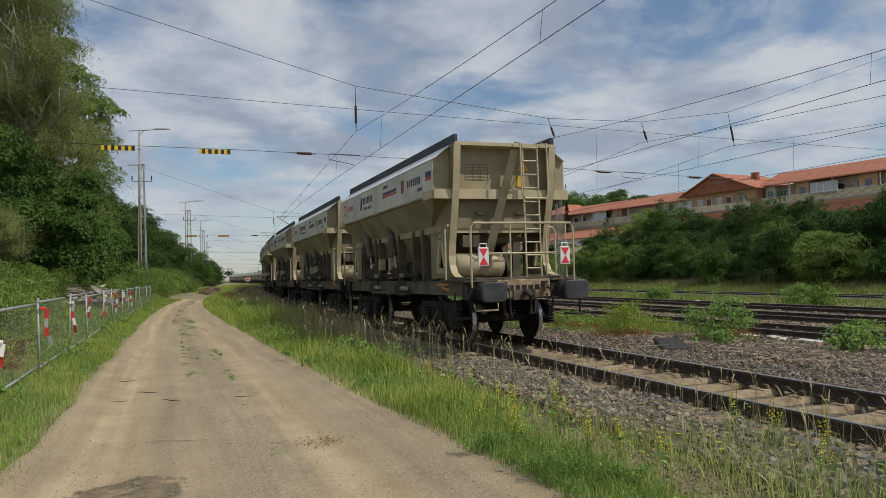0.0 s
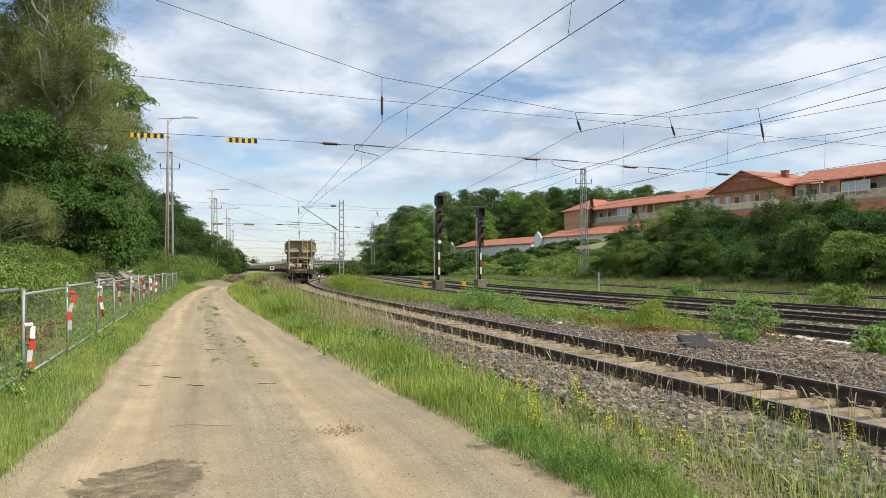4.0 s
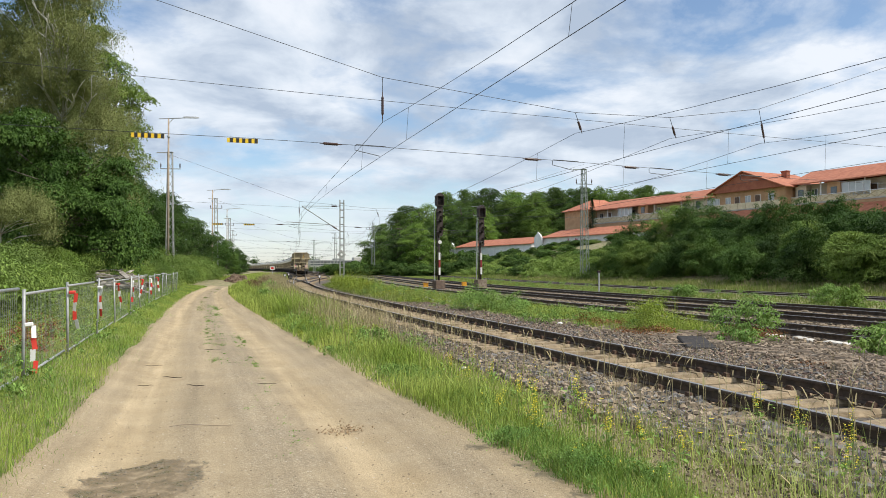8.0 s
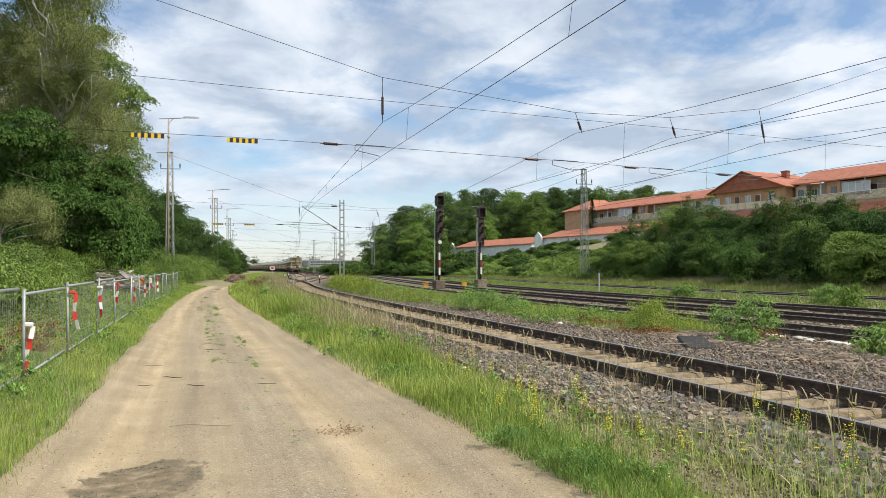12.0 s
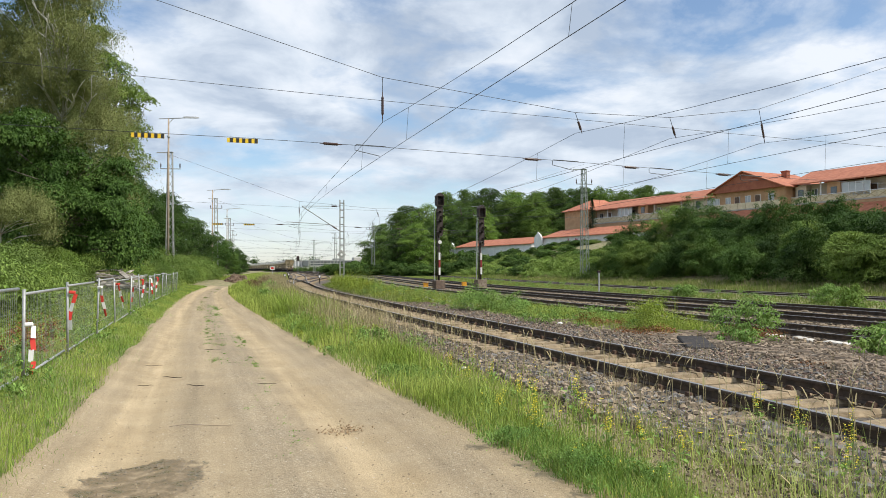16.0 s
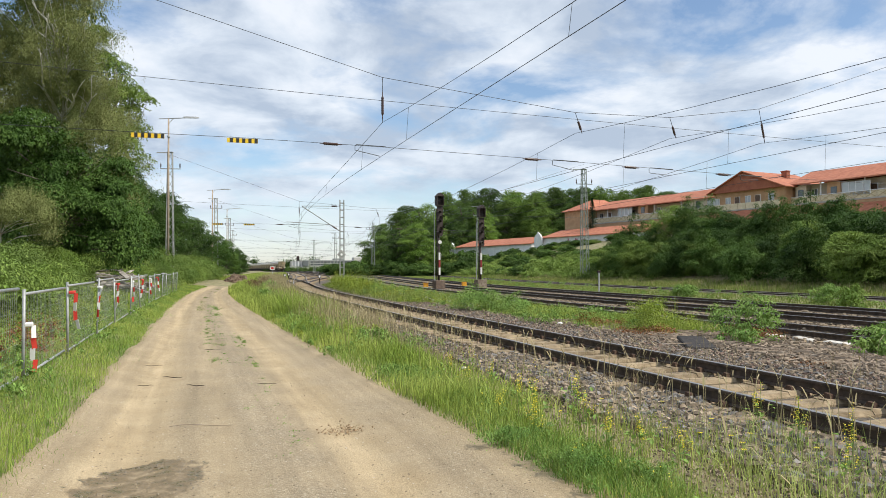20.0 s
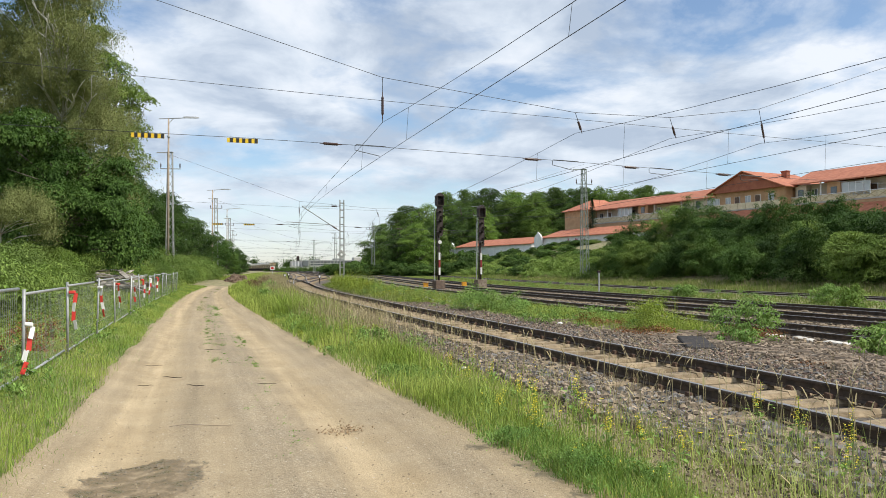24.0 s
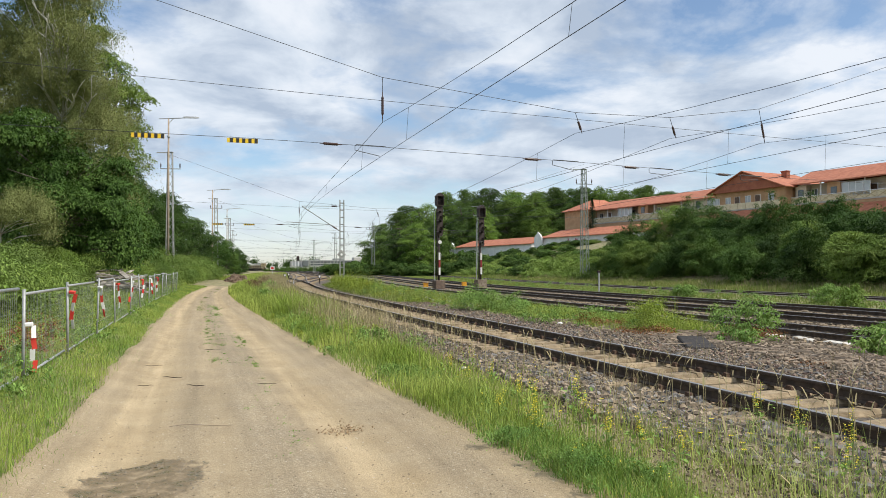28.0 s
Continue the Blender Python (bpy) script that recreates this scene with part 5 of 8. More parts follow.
def fence():
    posts = [4.6, 8.05, 12.0, 15.05, 18.3, 21.5, 25.2, 28.5, 31.8, 35.1, 38.4, 41.7, 45.0, 48.3]
    rng = np.random.default_rng(9)
    for i, (a, b) in enumerate(zip(posts[:-1], posts[1:])):
        pa, pb = gp(a, FENCE_U, 0.16), gp(b, FENCE_U - 0.05, 0.16)
        h = 1.19 + 0.04 * math.sin(i * 2.1)
        t = thing("fence_panel", "low galvanised mesh site fence panel", "fence", Matrix.Translation(pa), "site fence panels")
        d = pb - pa
        up = Vector((0.045 * math.sin(i * 3.3), 0.03 * math.sin(i * 5.1), 1))
        for e in (Vector((0, 0, 0)),) if i < len(posts) - 2 else (Vector((0, 0, 0)), d * 0.99):
            part("post", Geo().tube([e - Vector((0, 0, 0.1)), e + up * (h + 0.03)], 0.021, 8), M_STEEL, t, smooth=True)
        for z in (0.08, h - 0.03):
            part("rail", Geo().tube([Vector((0, 0, z)), d * 0.985 + Vector((0, 0, z))], 0.02, 6), M_STEEL, t, smooth=True)
        g = Geo()
        n = int(d.length / (0.1 if i < 4 else 0.2))
        w = 0.0019 if i < 4 else 0.003
        for k in range(1, n):
            p = d * (0.985 * k / n)
            g.bar(p + Vector((0, 0, 0.08)), p + Vector((0, 0, h - 0.03)), w)
        for z in (0.3, 0.5, 0.7, 0.9):
            g.bar(Vector((0, 0, z)), d * 0.985 + Vector((0, 0, z)), w)
        part("wire_mesh", g, M_MESH, t)
        if i == 0:
            for f, z in ((0.86, 0.88), (0.97, 0.66)):
                part("plate", Geo().box(d * f + Vector((0.03, -0.03, z)), (0.1, 0.012, 0.3)), M_RUSTY_BOX, t, "weathered brown plate")
    # red and white tape ends that flutter
    for i, v in enumerate(posts[1:10]):
        p = gp(v, FENCE_U + 0.06, 0.16)
        zt = 0.74 if i == 1 else 1.05
        t = thing("barrier_tape", "red and white barrier tape tied to a fence post", "tape", Matrix.Translation(p + Vector((0, 0, zt))), "tape ends")
        for k in range(4):
            dx = 0.03 + 0.02 * math.sin(k * 1.7 + i)
            q = pose(0, 0, 0, rng.uniform(-8, 8), rng.uniform(-10, 10), rng.uniform(-30, 30)).to_3x3()
            part("tape_piece", Geo().box((dx, 0.015 * math.sin(k), -0.1 - 0.15 * k), (0.06, 0.005, 0.16), q), M_TAPE_R if (k + i) % 2 == 0 else M_TAPE_W, t, "red length" if (k + i) % 2 == 0 else "white length")
        part("knot", Geo().box((0, 0, 0), (0.1, 0.07, 0.05)), M_TAPE_R if i % 2 == 0 else M_TAPE_W, t, bevel=0.01)
        TAPES.append((t, p + Vector((0, 0, zt)), i))


fence()


CHIP_V = np.array([(-1, -0.8, -0.6), (0.9, -1, -0.5), (1, 0.8, -0.7), (-0.8, 1, -0.5), (-0.7, -0.6, 0.6), (0.6, -0.7, 0.8), (0.8, 0.5, 0.5), (-0.5, 0.7, 0.75)])
CHIP_F = [(0, 3, 2, 1), (4, 5, 6, 7), (0, 1, 5, 4), (1, 2, 6, 5), (2, 3, 7, 6), (3, 0, 4, 7)]


def loose_heaps():
    """A heap of old sleepers and boards by the fence, an earth mound at the end of the road, a switch box by the mast."""
    rng = np.random.default_rng(15)
    t = thing("timber_heap", "heap of broken boards and rubble behind the fence", "heap", place(38, -10.4, 0.1))
    for k in range(44):
        part("board", Geo().box((0, 0, 0), (rng.uniform(0.5, 1.5), rng.uniform(0.08, 0.3), 0.06)), M_RUBBLE, t, at=pose(rng.normal(0, 0.7), rng.normal(0, 1.7), 0.15 + 0.024 * k * rng.uniform(0.4, 1), rng.uniform(-20, 20), rng.uniform(-16, 16), rng.uniform(0, 180)))
    g = Geo()
    n = 30
    rings = []
    for j in range(9):
        r, z = math.cos(j / 8.4 * math.pi / 2) ** 0.8, 0.86 * math.sin(j / 8 * math.pi / 2) ** 1.3
        rings.append([(r * 1.35 * math.cos(a) * (1 + 0.18 * math.sin(2 * a + 1)) + rng.normal(0, 0.05), r * 1.1 * math.sin(a) + rng.normal(0, 0.05), z * (0.8 + 0.2 * math.sin(3 * a)) + rng.normal(0, 0.05) - 0.08) for a in [2 * math.pi * k / n for k in range(n)]])
    g.loft(rings)
    m_earth = mat("brown_earth", (0.12, 0.08, 0.055), (0.22, 0.155, 0.11), 5, 0.95, bump=1.0, bscale=9, big=0.2)
    ob = solo("earth_mound", g, m_earth, "low mound of brown earth at the end of the road", "mound")
    ob.matrix_world = place(85, -7.15)
    k = 420
    a, f = rng.uniform(0, 6.28, k), rng.uniform(0, 1.1, k)
    pos = np.stack([1.4 * f * np.cos(a), 1.15 * f * np.sin(a), np.maximum(0, 0.78 * np.cos(np.minimum(f, 1) * 1.5)) + rng.normal(0, 0.04, k)], 1)
    p, q = strew(CHIP_V, CHIP_F, pos, a, 0.06 * rng.lognormal(0, 0.5, k), rng.uniform(-0.6, 0.6, k))
    ob = tagged(new("earth_clods", fast_mesh("earth_clods", p, q, m_earth)), "brown clods heaped on the earth mound", "clods", kind="stuff")
    ob.matrix_world = place(85, -7.15)
    t = thing("switch_cabinet", "pale grey switch cabinet beside a mast", "cabinet", place(70, -12.0))
    part("body", Geo().box((0, 0, 0.6), (0.9, 0.5, 1.3)), M_CONCRETE, t, bevel=0.02)
    part("door", Geo().box((0, -0.26, 0.65), (0.8, 0.02, 1.1)), M_STEEL, t)
    part("roof", Geo().box((0, 0, 1.28), (1.0, 0.6, 0.07)), M_STEEL, t)


loose_heaps()


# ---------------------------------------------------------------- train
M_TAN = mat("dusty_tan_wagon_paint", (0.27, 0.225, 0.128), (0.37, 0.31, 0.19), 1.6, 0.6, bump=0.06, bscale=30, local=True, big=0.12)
# a darker copy of the tan: underside shade and grime in one colour
M_TAN_SHADE_DIRT = mat("shaded_grimy_tan_paint", (0.17, 0.137, 0.08), (0.29, 0.24, 0.145), 1.3, 0.7, bump=0.08, bscale=30, local=True, big=0.2)
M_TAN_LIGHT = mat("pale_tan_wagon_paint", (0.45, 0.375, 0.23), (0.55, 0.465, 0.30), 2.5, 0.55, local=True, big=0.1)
M_PANEL = mat("white_wagon_side", (0.48, 0.465, 0.41), (0.62, 0.60, 0.54), 1.2, 0.5, local=True, big=0.15)
M_UNDER = mat("dark_underframe", (0.013, 0.011, 0.009), (0.038, 0.030, 0.024), 3, 0.85, 0.1, local=True, bump=0.2, bscale=40)
M_UNDER_TAN = mat("dirty_frame_paint", (0.075, 0.06, 0.042), (0.15, 0.12, 0.085), 2.5, 0.75, local=True, bump=0.1, bscale=30)
M_HEADSTOCK = mat("rust_stained_headstock", (0.20, 0.125, 0.07), (0.40, 0.31, 0.19), 6, 0.8, local=True, bump=0.15, bscale=40, big=0.25)
M_COVER = mat("dark_top_rail", (0.03, 0.035, 0.045), (0.055, 0.06, 0.075), 3, 0.6, local=True)
M_BUFFER = mat("greased_buffer_plate", (0.05, 0.052, 0.056), (0.10, 0.10, 0.105), 5, 0.4, 0.5, local=True)
M_TREAD = mat("bright_wheel_tread", (0.62, 0.62, 0.62), (0.75, 0.75, 0.74), 8, 0.32, 0.9, local=True)
M_RUSTSTRAP = mat("orange_rust", (0.45, 0.19, 0.05), (0.55, 0.27, 0.09), 5, 0.8, local=True)
M_BLUE = mat("dark_blue_lettering", (0.03, 0.04, 0.10), (0.05, 0.06, 0.14), 5, 0.6, local=True)
M_RED = mat("signal_red", (0.75, 0.03, 0.05), (0.80, 0.05, 0.07), 5, 0.45, local=True)
M_RED_DULL = mat("faded_red_lettering", (0.42, 0.05, 0.05), (0.50, 0.09, 0.08), 5, 0.6, local=True)
M_WHITE = mat("white_board", (0.80, 0.80, 0.78), (0.85, 0.85, 0.83), 5, 0.5, local=True)
M_WARN = mat("amber_warning_label", (0.70, 0.40, 0.03), (0.75, 0.46, 0.05), 5, 0.5, local=True)
WAGON_L, N_WAGONS = 11.55, 40


FRAME = ("buffer", "buffer_plate", "headstock", "headstock_flange", "rivet", "shunter_grip", "headstock_slot", "draw_plate", "coupling", "coupling_link", "brake_hose", "hose_cock", "hand_rail", "mid_rail", "rail_upright", "platform", "sole_bar", "step", "wheelset", "tread", "bogie", "side_frame", "foot_board")


def wagon(full=True):
    """A tan bulk hopper wagon with white sides; its middle at the origin, rails at z = 0, the end with the ladder towards -y."""
    t = thing("hopper_wagon", "dusty tan railway hopper wagon with white sides", "railway wagon", group="hopper wagons of the train")
    ye = 4.9
    g = Geo()
    g.loft([[(x, -1.6, z) for x, z in ((-0.7, 1.35), (0.7, 1.35), (0.9, 2.0), (0.9, 2.1), (0.9, 2.2), (-0.9, 2.2), (-0.9, 2.1), (-0.9, 2.0))],
            [(x, 1.6, z) for x, z in ((-0.7, 1.35), (0.7, 1.35), (0.9, 2.0), (0.9, 2.1), (0.9, 2.2), (-0.9, 2.2), (-0.9, 2.1), (-0.9, 2.0))]])
    # coloured near black to stand for the shade in the open space here
    part("discharge_box", g, M_UNDER, t)
    # the tub: upper ring vertical, sides and ends drawn in below
    yw = ye - 0.24
    up = [[(-1.5, -yw, 3.0), (1.5, -yw, 3.0), (1.5, yw, 3.0), (-1.5, yw, 3.0)], [(-1.5, -yw, 3.72), (1.5, -yw, 3.72), (1.5, yw, 3.72), (-1.5, yw, 3.72)],
          [(-1.1, -yw, 4.02), (1.1, -yw, 4.02), (1.1, yw, 4.02), (-1.1, yw, 4.02)]]
    part("tub", Geo().loft(up), M_TAN, t, bevel=0.015 if full else 0)
    low = [[(-0.85, -1.7, 1.75), (0.85, -1.7, 1.75), (0.85, 1.7, 1.75), (-0.85, 1.7, 1.75)], [(-1.1, -3.2, 2.3), (1.1, -3.2, 2.3), (1.1, 3.2, 2.3), (-1.1, 3.2, 2.3)],
           [(-1.49, -yw + 0.03, 2.98), (1.49, -yw + 0.03, 2.98), (1.49, yw - 0.03, 2.98), (-1.49, yw - 0.03, 2.98)]]
    # the funnel's shade under the tub is put into its paint
    part("hopper_funnel", Geo().loft(low), M_TAN_SHADE_DIRT, t)
    for s in (-1, 1):
        part("side_panel", Geo().box((s * 1.507, 0, 3.37), (0.012, 9.3, 0.66)), M_PANEL, t, "white painted side panel")
        a = math.degrees(math.atan2(0.3, 0.4))
        part("shoulder_panel", Geo().box((s * 1.302, 0, 3.878), (0.49, 9.5, 0.012), pose(0, 0, 0, 0, s * 36.5, 0).to_3x3()), M_WHITE, t, "white sloping shoulder")
        part("top_rail", Geo().box((s * 1.1, 0, 4.10), (0.07, 9.9, 0.16)), M_COVER, t, "dark rail along the top edge")
        part("ledge", Geo().box((0, s * (yw + 0.05), 3.03), (3.06, 0.12, 0.19)), M_TAN_LIGHT, t, "pale ledge across the end")
        for e in (-1, 1):
            part("corner_ledge", Geo().box((e * 1.52, s * (yw - 0.25), 3.03), (0.09, 0.62, 0.17)), M_TAN_LIGHT, t)
        part("cross_beam", Geo().box((0, s * (ye - 0.42), 2.33), (2.2, 0.1, 0.12)), M_TAN_LIGHT, t)
        part("end_plate", Geo().box((0, s * (ye - 0.36), 2.66), (2.16, 0.04, 0.6)), M_TAN_SHADE_DIRT, t, "darkened tan plate under the ledge")
        for x in (-0.45, 0.45):
            part("plate_lug", Geo().tube([(x - 0.12, s * (ye - 0.31), 2.68), (x - 0.05, s * (ye - 0.3), 2.64), (x + 0.05, s * (ye - 0.3), 2.64), (x + 0.12, s * (ye - 0.31), 2.68)], 0.022, 5), M_UNDER_TAN, t)
        part("cross_beam", Geo().box((0, s * (ye - 0.7), 2.14), (2.2, 0.1, 0.1)), M_UNDER_TAN, t)
        part("end_rim", Geo().box((0, s * (ye - 0.1), 4.0), (2.24, 0.34, 0.07)), M_TAN_LIGHT, t)
        for e in (-1, 1):
            curve = [(-0.08, 4.0), (-0.02, 3.5), (0.07, 3.05), (0.15, 2.75), (0.26, 2.4), (0.35, 2.05), (0.39, 1.8), (0.36, 1.6), (0.26, 1.45), (0.08, 1.37), (-0.1, 1.35)]
            g = Geo()
            g.loft([[(e * 1.005, s * (ye - d), z), (e * 1.155, s * (ye - d), z), (e * 1.155, s * (ye - d - 0.03), z), (e * 1.005, s * (ye - d - 0.03), z)] for d, z in curve])
            part("end_post", g, M_TAN_LIGHT, t, "pale curved end post")
            outer = [(d, z) for d, z in curve] + [(1.55, 1.33), (1.55, 2.4), (1.1, 2.7), (0.4, 2.98), (0.26, 3.0), (0.26, 4.0)]
            hole = [(0.66, 1.5), (1.08, 1.5), (1.1, 1.56), (0.93, 2.2), (0.83, 2.2), (0.64, 1.56)]
            tris = tessellate_polygon([[Vector((a, b, 0)) for a, b in outer], [Vector((a, b, 0)) for a, b in hole]])
            ring = outer + hole
            part("end_web", Geo().add([(e * 1.09, s * (ye - d), z) for d, z in ring], tris).add([(e * 1.16, s * (ye - d), z) for d, z in ring], tris), M_TAN_SHADE_DIRT, t, "tan side web with a triangular hole")
            g = Geo()
            for (d0, z0), (d1, z1) in zip(hole, hole[1:] + hole[:1]):
                g.bar((e * 1.15, s * (ye - d0), z0), (e * 1.15, s * (ye - d1), z1), 0.05, 0.12)
            part("gusset", g, M_TAN_LIGHT, t)
        part("sole_bar", Geo().box((s * 1.12, 0, 1.13), (0.12, 10.1, 0.3)), M_UNDER_TAN, t)
        for x in (-0.42, -0.28, -0.14, 0.0, 0.14, 0.28, 0.42):
            part("headstock_slot", Geo().box((x, s * 5.15, 1.12 + 0.07 * (abs(x) > 0.3)), (0.1, 0.012, 0.1)), M_UNDER, t)
        part("draw_plate", Geo().box((0, s * 5.16, 0.98), (0.5, 0.04, 0.2)), M_UNDER_TAN, t)
        part("headstock", Geo().box((0, s * 5.08, 1.1), (1.15, 0.14, 0.36)), M_HEADSTOCK, t, "rust stained tan headstock", bevel=0.01)
        for e in (-1, 1):
            part("headstock", Geo().box((e * 0.93, s * 5.06, 1.08), (0.66, 0.12, 0.34)), M_UNDER, t)
            part("headstock_flange", Geo().box((e * 0.93, s * 5.09, 1.27), (0.68, 0.14, 0.03)), M_UNDER_TAN, t)
            for z in (0.97, 1.22):
                part("rivet", Geo().tube([(e * 0.5, s * 5.15, z), (e * 0.5, s * 5.165, z)], 0.025, 6), M_UNDER, t)
        part("shunter_grip", Geo().tube([(-1.1, s * 5.2, 0.84), (-1.08, s * 5.25, 0.7), (-0.62, s * 5.25, 0.7), (-0.6, s * 5.2, 0.84)], 0.016, 5), M_TAN_LIGHT, t)
        part("platform", Geo().box((0, s * 4.4, 1.3), (2.5, 1.3, 0.06)), M_UNDER_TAN, t)
        part("centre_brace", Geo().bar((-0.22 * s, s * (ye + 0.04), 3.9), (0.42 * s, s * (ye - 0.3), 1.4), 0.11, 0.16), M_TAN_SHADE_DIRT, t)
        for e in (-1, 1):
            b = part("buffer", Geo().tube([(e * 0.875, s * 5.1, 1.06), (e * 0.875, s * 5.3, 1.06), (e * 0.875, s * 5.32, 1.06), (e * 0.875, s * 5.63, 1.06)], [0.2, 0.19, 0.15, 0.14], 12), M_UNDER, t, smooth=False)
            part("buffer_plate", Geo().prism([(-0.26, -0.12), (-0.23, -0.17), (-0.17, -0.19), (0.17, -0.19), (0.23, -0.17), (0.26, -0.12), (0.26, 0.12), (0.23, 0.17), (0.17, 0.19), (-0.17, 0.19), (-0.23, 0.17), (-0.26, 0.12)], pose(e * 0.875, s * 5.66 + 0.04, 1.06, 90, 0, 0), 0.08), M_BUFFER, b, "dark greased buffer plate", bevel=0.02)
        # coupling and hoses
        part("coupling", Geo().tube([(0, s * 5.15, 1.05), (0, s * 5.45, 0.95), (0, s * 5.42, 0.62)], 0.05, 6), M_UNDER, t)
        part("coupling_link", Geo().tube([(0.09, s * 5.3, 1.12), (0.1, s * 5.42, 0.9), (0.07, s * 5.44, 0.62), (0.13, s * 5.44, 0.62), (0.13, s * 5.4, 0.9)], 0.03, 6), M_UNDER, t)
        for e in (-0.52, -0.4, 0.44):
            part("brake_hose", Geo().tube([(e, s * 5.15, 1.12), (e * 1.05, s * 5.32, 1.1), (e * 1.12, s * 5.42, 0.9), (e * 1.05, s * 5.38, 0.62), (e * 0.86, s * 5.28, 0.5), (e * 0.8, s * 5.2, 0.62)], 0.026, 6), M_UNDER, t)
            part("hose_cock", Geo().box((e, s * 5.2, 1.13), (0.09, 0.12, 0.09)), M_RUSTSTRAP if e == -0.52 else M_UNDER_TAN, t)
        # bogie
        yb = 3.3 if s > 0 else -3.0
        bg = part("bogie", Geo().box((0, yb, 0.72), (1.9, 0.4, 0.22)), M_UNDER, t)
        for e in (-1, 1):
            g = Geo().box((e * 1.0, yb, 0.72), (0.12, 2.3, 0.2))
            for y in (-0.9, 0.9):
                g.box((e * 1.02, yb + y, 0.5), (0.2, 0.3, 0.34))
                for d in (-0.28, 0.28):
                    g.tube([(e * 1.04, yb + y + d, 0.36 + 0.03 * k) for k in range(13)], [0.13 if k % 2 else 0.085 for k in range(13)], 10)
                    g.tube([(e * 1.04, yb + y + d, 0.33), (e * 1.04, yb + y + d, 0.36)], 0.15, 10)
            g.box((e * 1.02, yb, 0.56), (0.16, 0.6, 0.42))
            g.tube([(e * 1.06, yb - 0.16, 0.35), (e * 1.06, yb - 0.16, 0.75)], 0.1, 8)
            g.tube([(e * 1.06, yb + 0.16, 0.35), (e * 1.06, yb + 0.16, 0.75)], 0.1, 8)
            part("side_frame", g, M_UNDER, bg)
        for y in (-0.9, 0.9):
            g = Geo().tube([(-0.95, 0, 0), (0.95, 0, 0)], 0.08, 10)
            for e in (-1, 1):
                g.tube([(e * 0.68, 0, 0), (e * 0.70, 0, 0), (e * 0.71, 0, 0), (e * 0.80, 0, 0)], [0.49, 0.49, 0.46, 0.45], 24)
            wset = part("wheelset", g, M_UNDER, t, at=pose(0, yb + y, 0.46))
            for e in (-1, 1):
                part("tread", Geo().tube([(e * 0.715, 0, 0), (e * 0.8, 0, 0)], [0.464, 0.455], 24, caps=False), M_TREAD, wset, "bright worn wheel tread")
    # posts, cylinders, shafts and flaps along each side
    for s in (-1, 1):
        for y in (-2.9, -2.2, -0.95, 0.95, 1.4, 2.9):
            part("side_rib", Geo().bar((s * 1.12, y, 1.25), (s * 1.13, y, 2.42), 0.09, 0.2), M_UNDER_TAN, t)
        part("side_beam", Geo().bar((s * 1.13, -4.1, 2.38), (s * 1.13, 4.1, 2.38), 0.1, 0.14), M_TAN, t)
        for y in (-0.3, 2.2):
            part("door_cylinder", Geo().tube([(s * 1.27, y + 0.02, 2.66), (s * 1.27, y, 2.62), (s * 1.29, y - 0.5, 1.94), (s * 1.29, y - 0.52, 1.92)], [0.07, 0.095, 0.095, 0.06], 12), M_UNDER_TAN, t, smooth=False)
            part("piston_rod", Geo().tube([(s * 1.29, y - 0.5, 1.96), (s * 1.3, y - 0.72, 1.56)], 0.022, 8), M_STEEL, t, "bright piston rod")
            part("cylinder_bracket", Geo().prism([(-0.16, 0.3), (0.14, 0.3), (0.1, -0.1), (-0.1, -0.1)], pose(s * 1.22, y + 0.02, 2.66, 90, 0, 90), 0.12), M_UNDER, t)
            for d, r in ((0.0, 0.17), (0.36, 0.17)):
                part("crank_disc", Geo().tube([(s * 1.26, y - 1.0 + d, 1.5), (s * 1.26, y - 0.97 + d, 1.5)], r, 14), M_UNDER_TAN, t)
            part("crank_shaft", Geo().tube([(s * 1.27, y - 1.15, 1.42), (s * 1.27, y - 0.5, 1.42)], 0.055, 8), M_STEEL, t, "bright steel shaft")
        for y in (-1.35, 1.2):
            part("roller_disc", Geo().tube([(s * 1.27, y, 1.1), (s * 1.27, y + 0.035, 1.1)], 0.2, 14), M_UNDER_TAN, t)
            part("roller", Geo().tube([(s * 1.28, y - 0.4, 1.1), (s * 1.28, y, 1.1)], 0.055, 8), M_STEEL, t, "bright steel roller")
        for y in (-0.25, 0.75):
            part("control_box", Geo().box((s * 1.2, y, 1.72), (0.16, 0.13, 0.3)), M_TAN_LIGHT, t, "small pale control box", bevel=0.01)
        for y in (-1.9, 1.9):
            part("discharge_flap", Geo().box((s * 0.92, y, 1.75), (0.06, 1.5, 0.95), pose(0, 0, 0, 0, -s * 16, 0).to_3x3()), M_UNDER, t)
        part("flap_shaft", Geo().tube([(s * 1.2, -2.6, 1.42), (s * 1.2, 2.6, 1.42)], 0.05, 8), M_UNDER, t)
        part("valve_chest", Geo().box((s * 1.2, 0.9, 1.62), (0.14, 0.2, 0.34)), M_UNDER_TAN, t)
        part("strap", Geo().box((s * 1.19, -4.2, 1.2), (0.03, 0.75, 0.05)).box((s * 1.19, -4.35, 1.12), (0.03, 0.5, 0.05), pose(0, 0, 0, 8, 0, 0).to_3x3()), M_RUSTSTRAP, t, "orange rusty strap")
        part("foot_board", Geo().box((s * 1.3, 0, 0.98), (0.2, 3.0, 0.04)), M_UNDER_TAN, t)
        # lettering as plain bars and shapes
        def word(y, z, n, w, h, m_):
            g = Geo()
            for k in range(n):
                g.box((s * 1.515, y + (k - (n - 1) / 2) * w * 1.12, z), (0.006, w * 0.62, h * 0.78))
            part("lettering", g, m_, t)
        word(-3.3, 3.42, 7, 0.13, 0.2, M_BLUE)
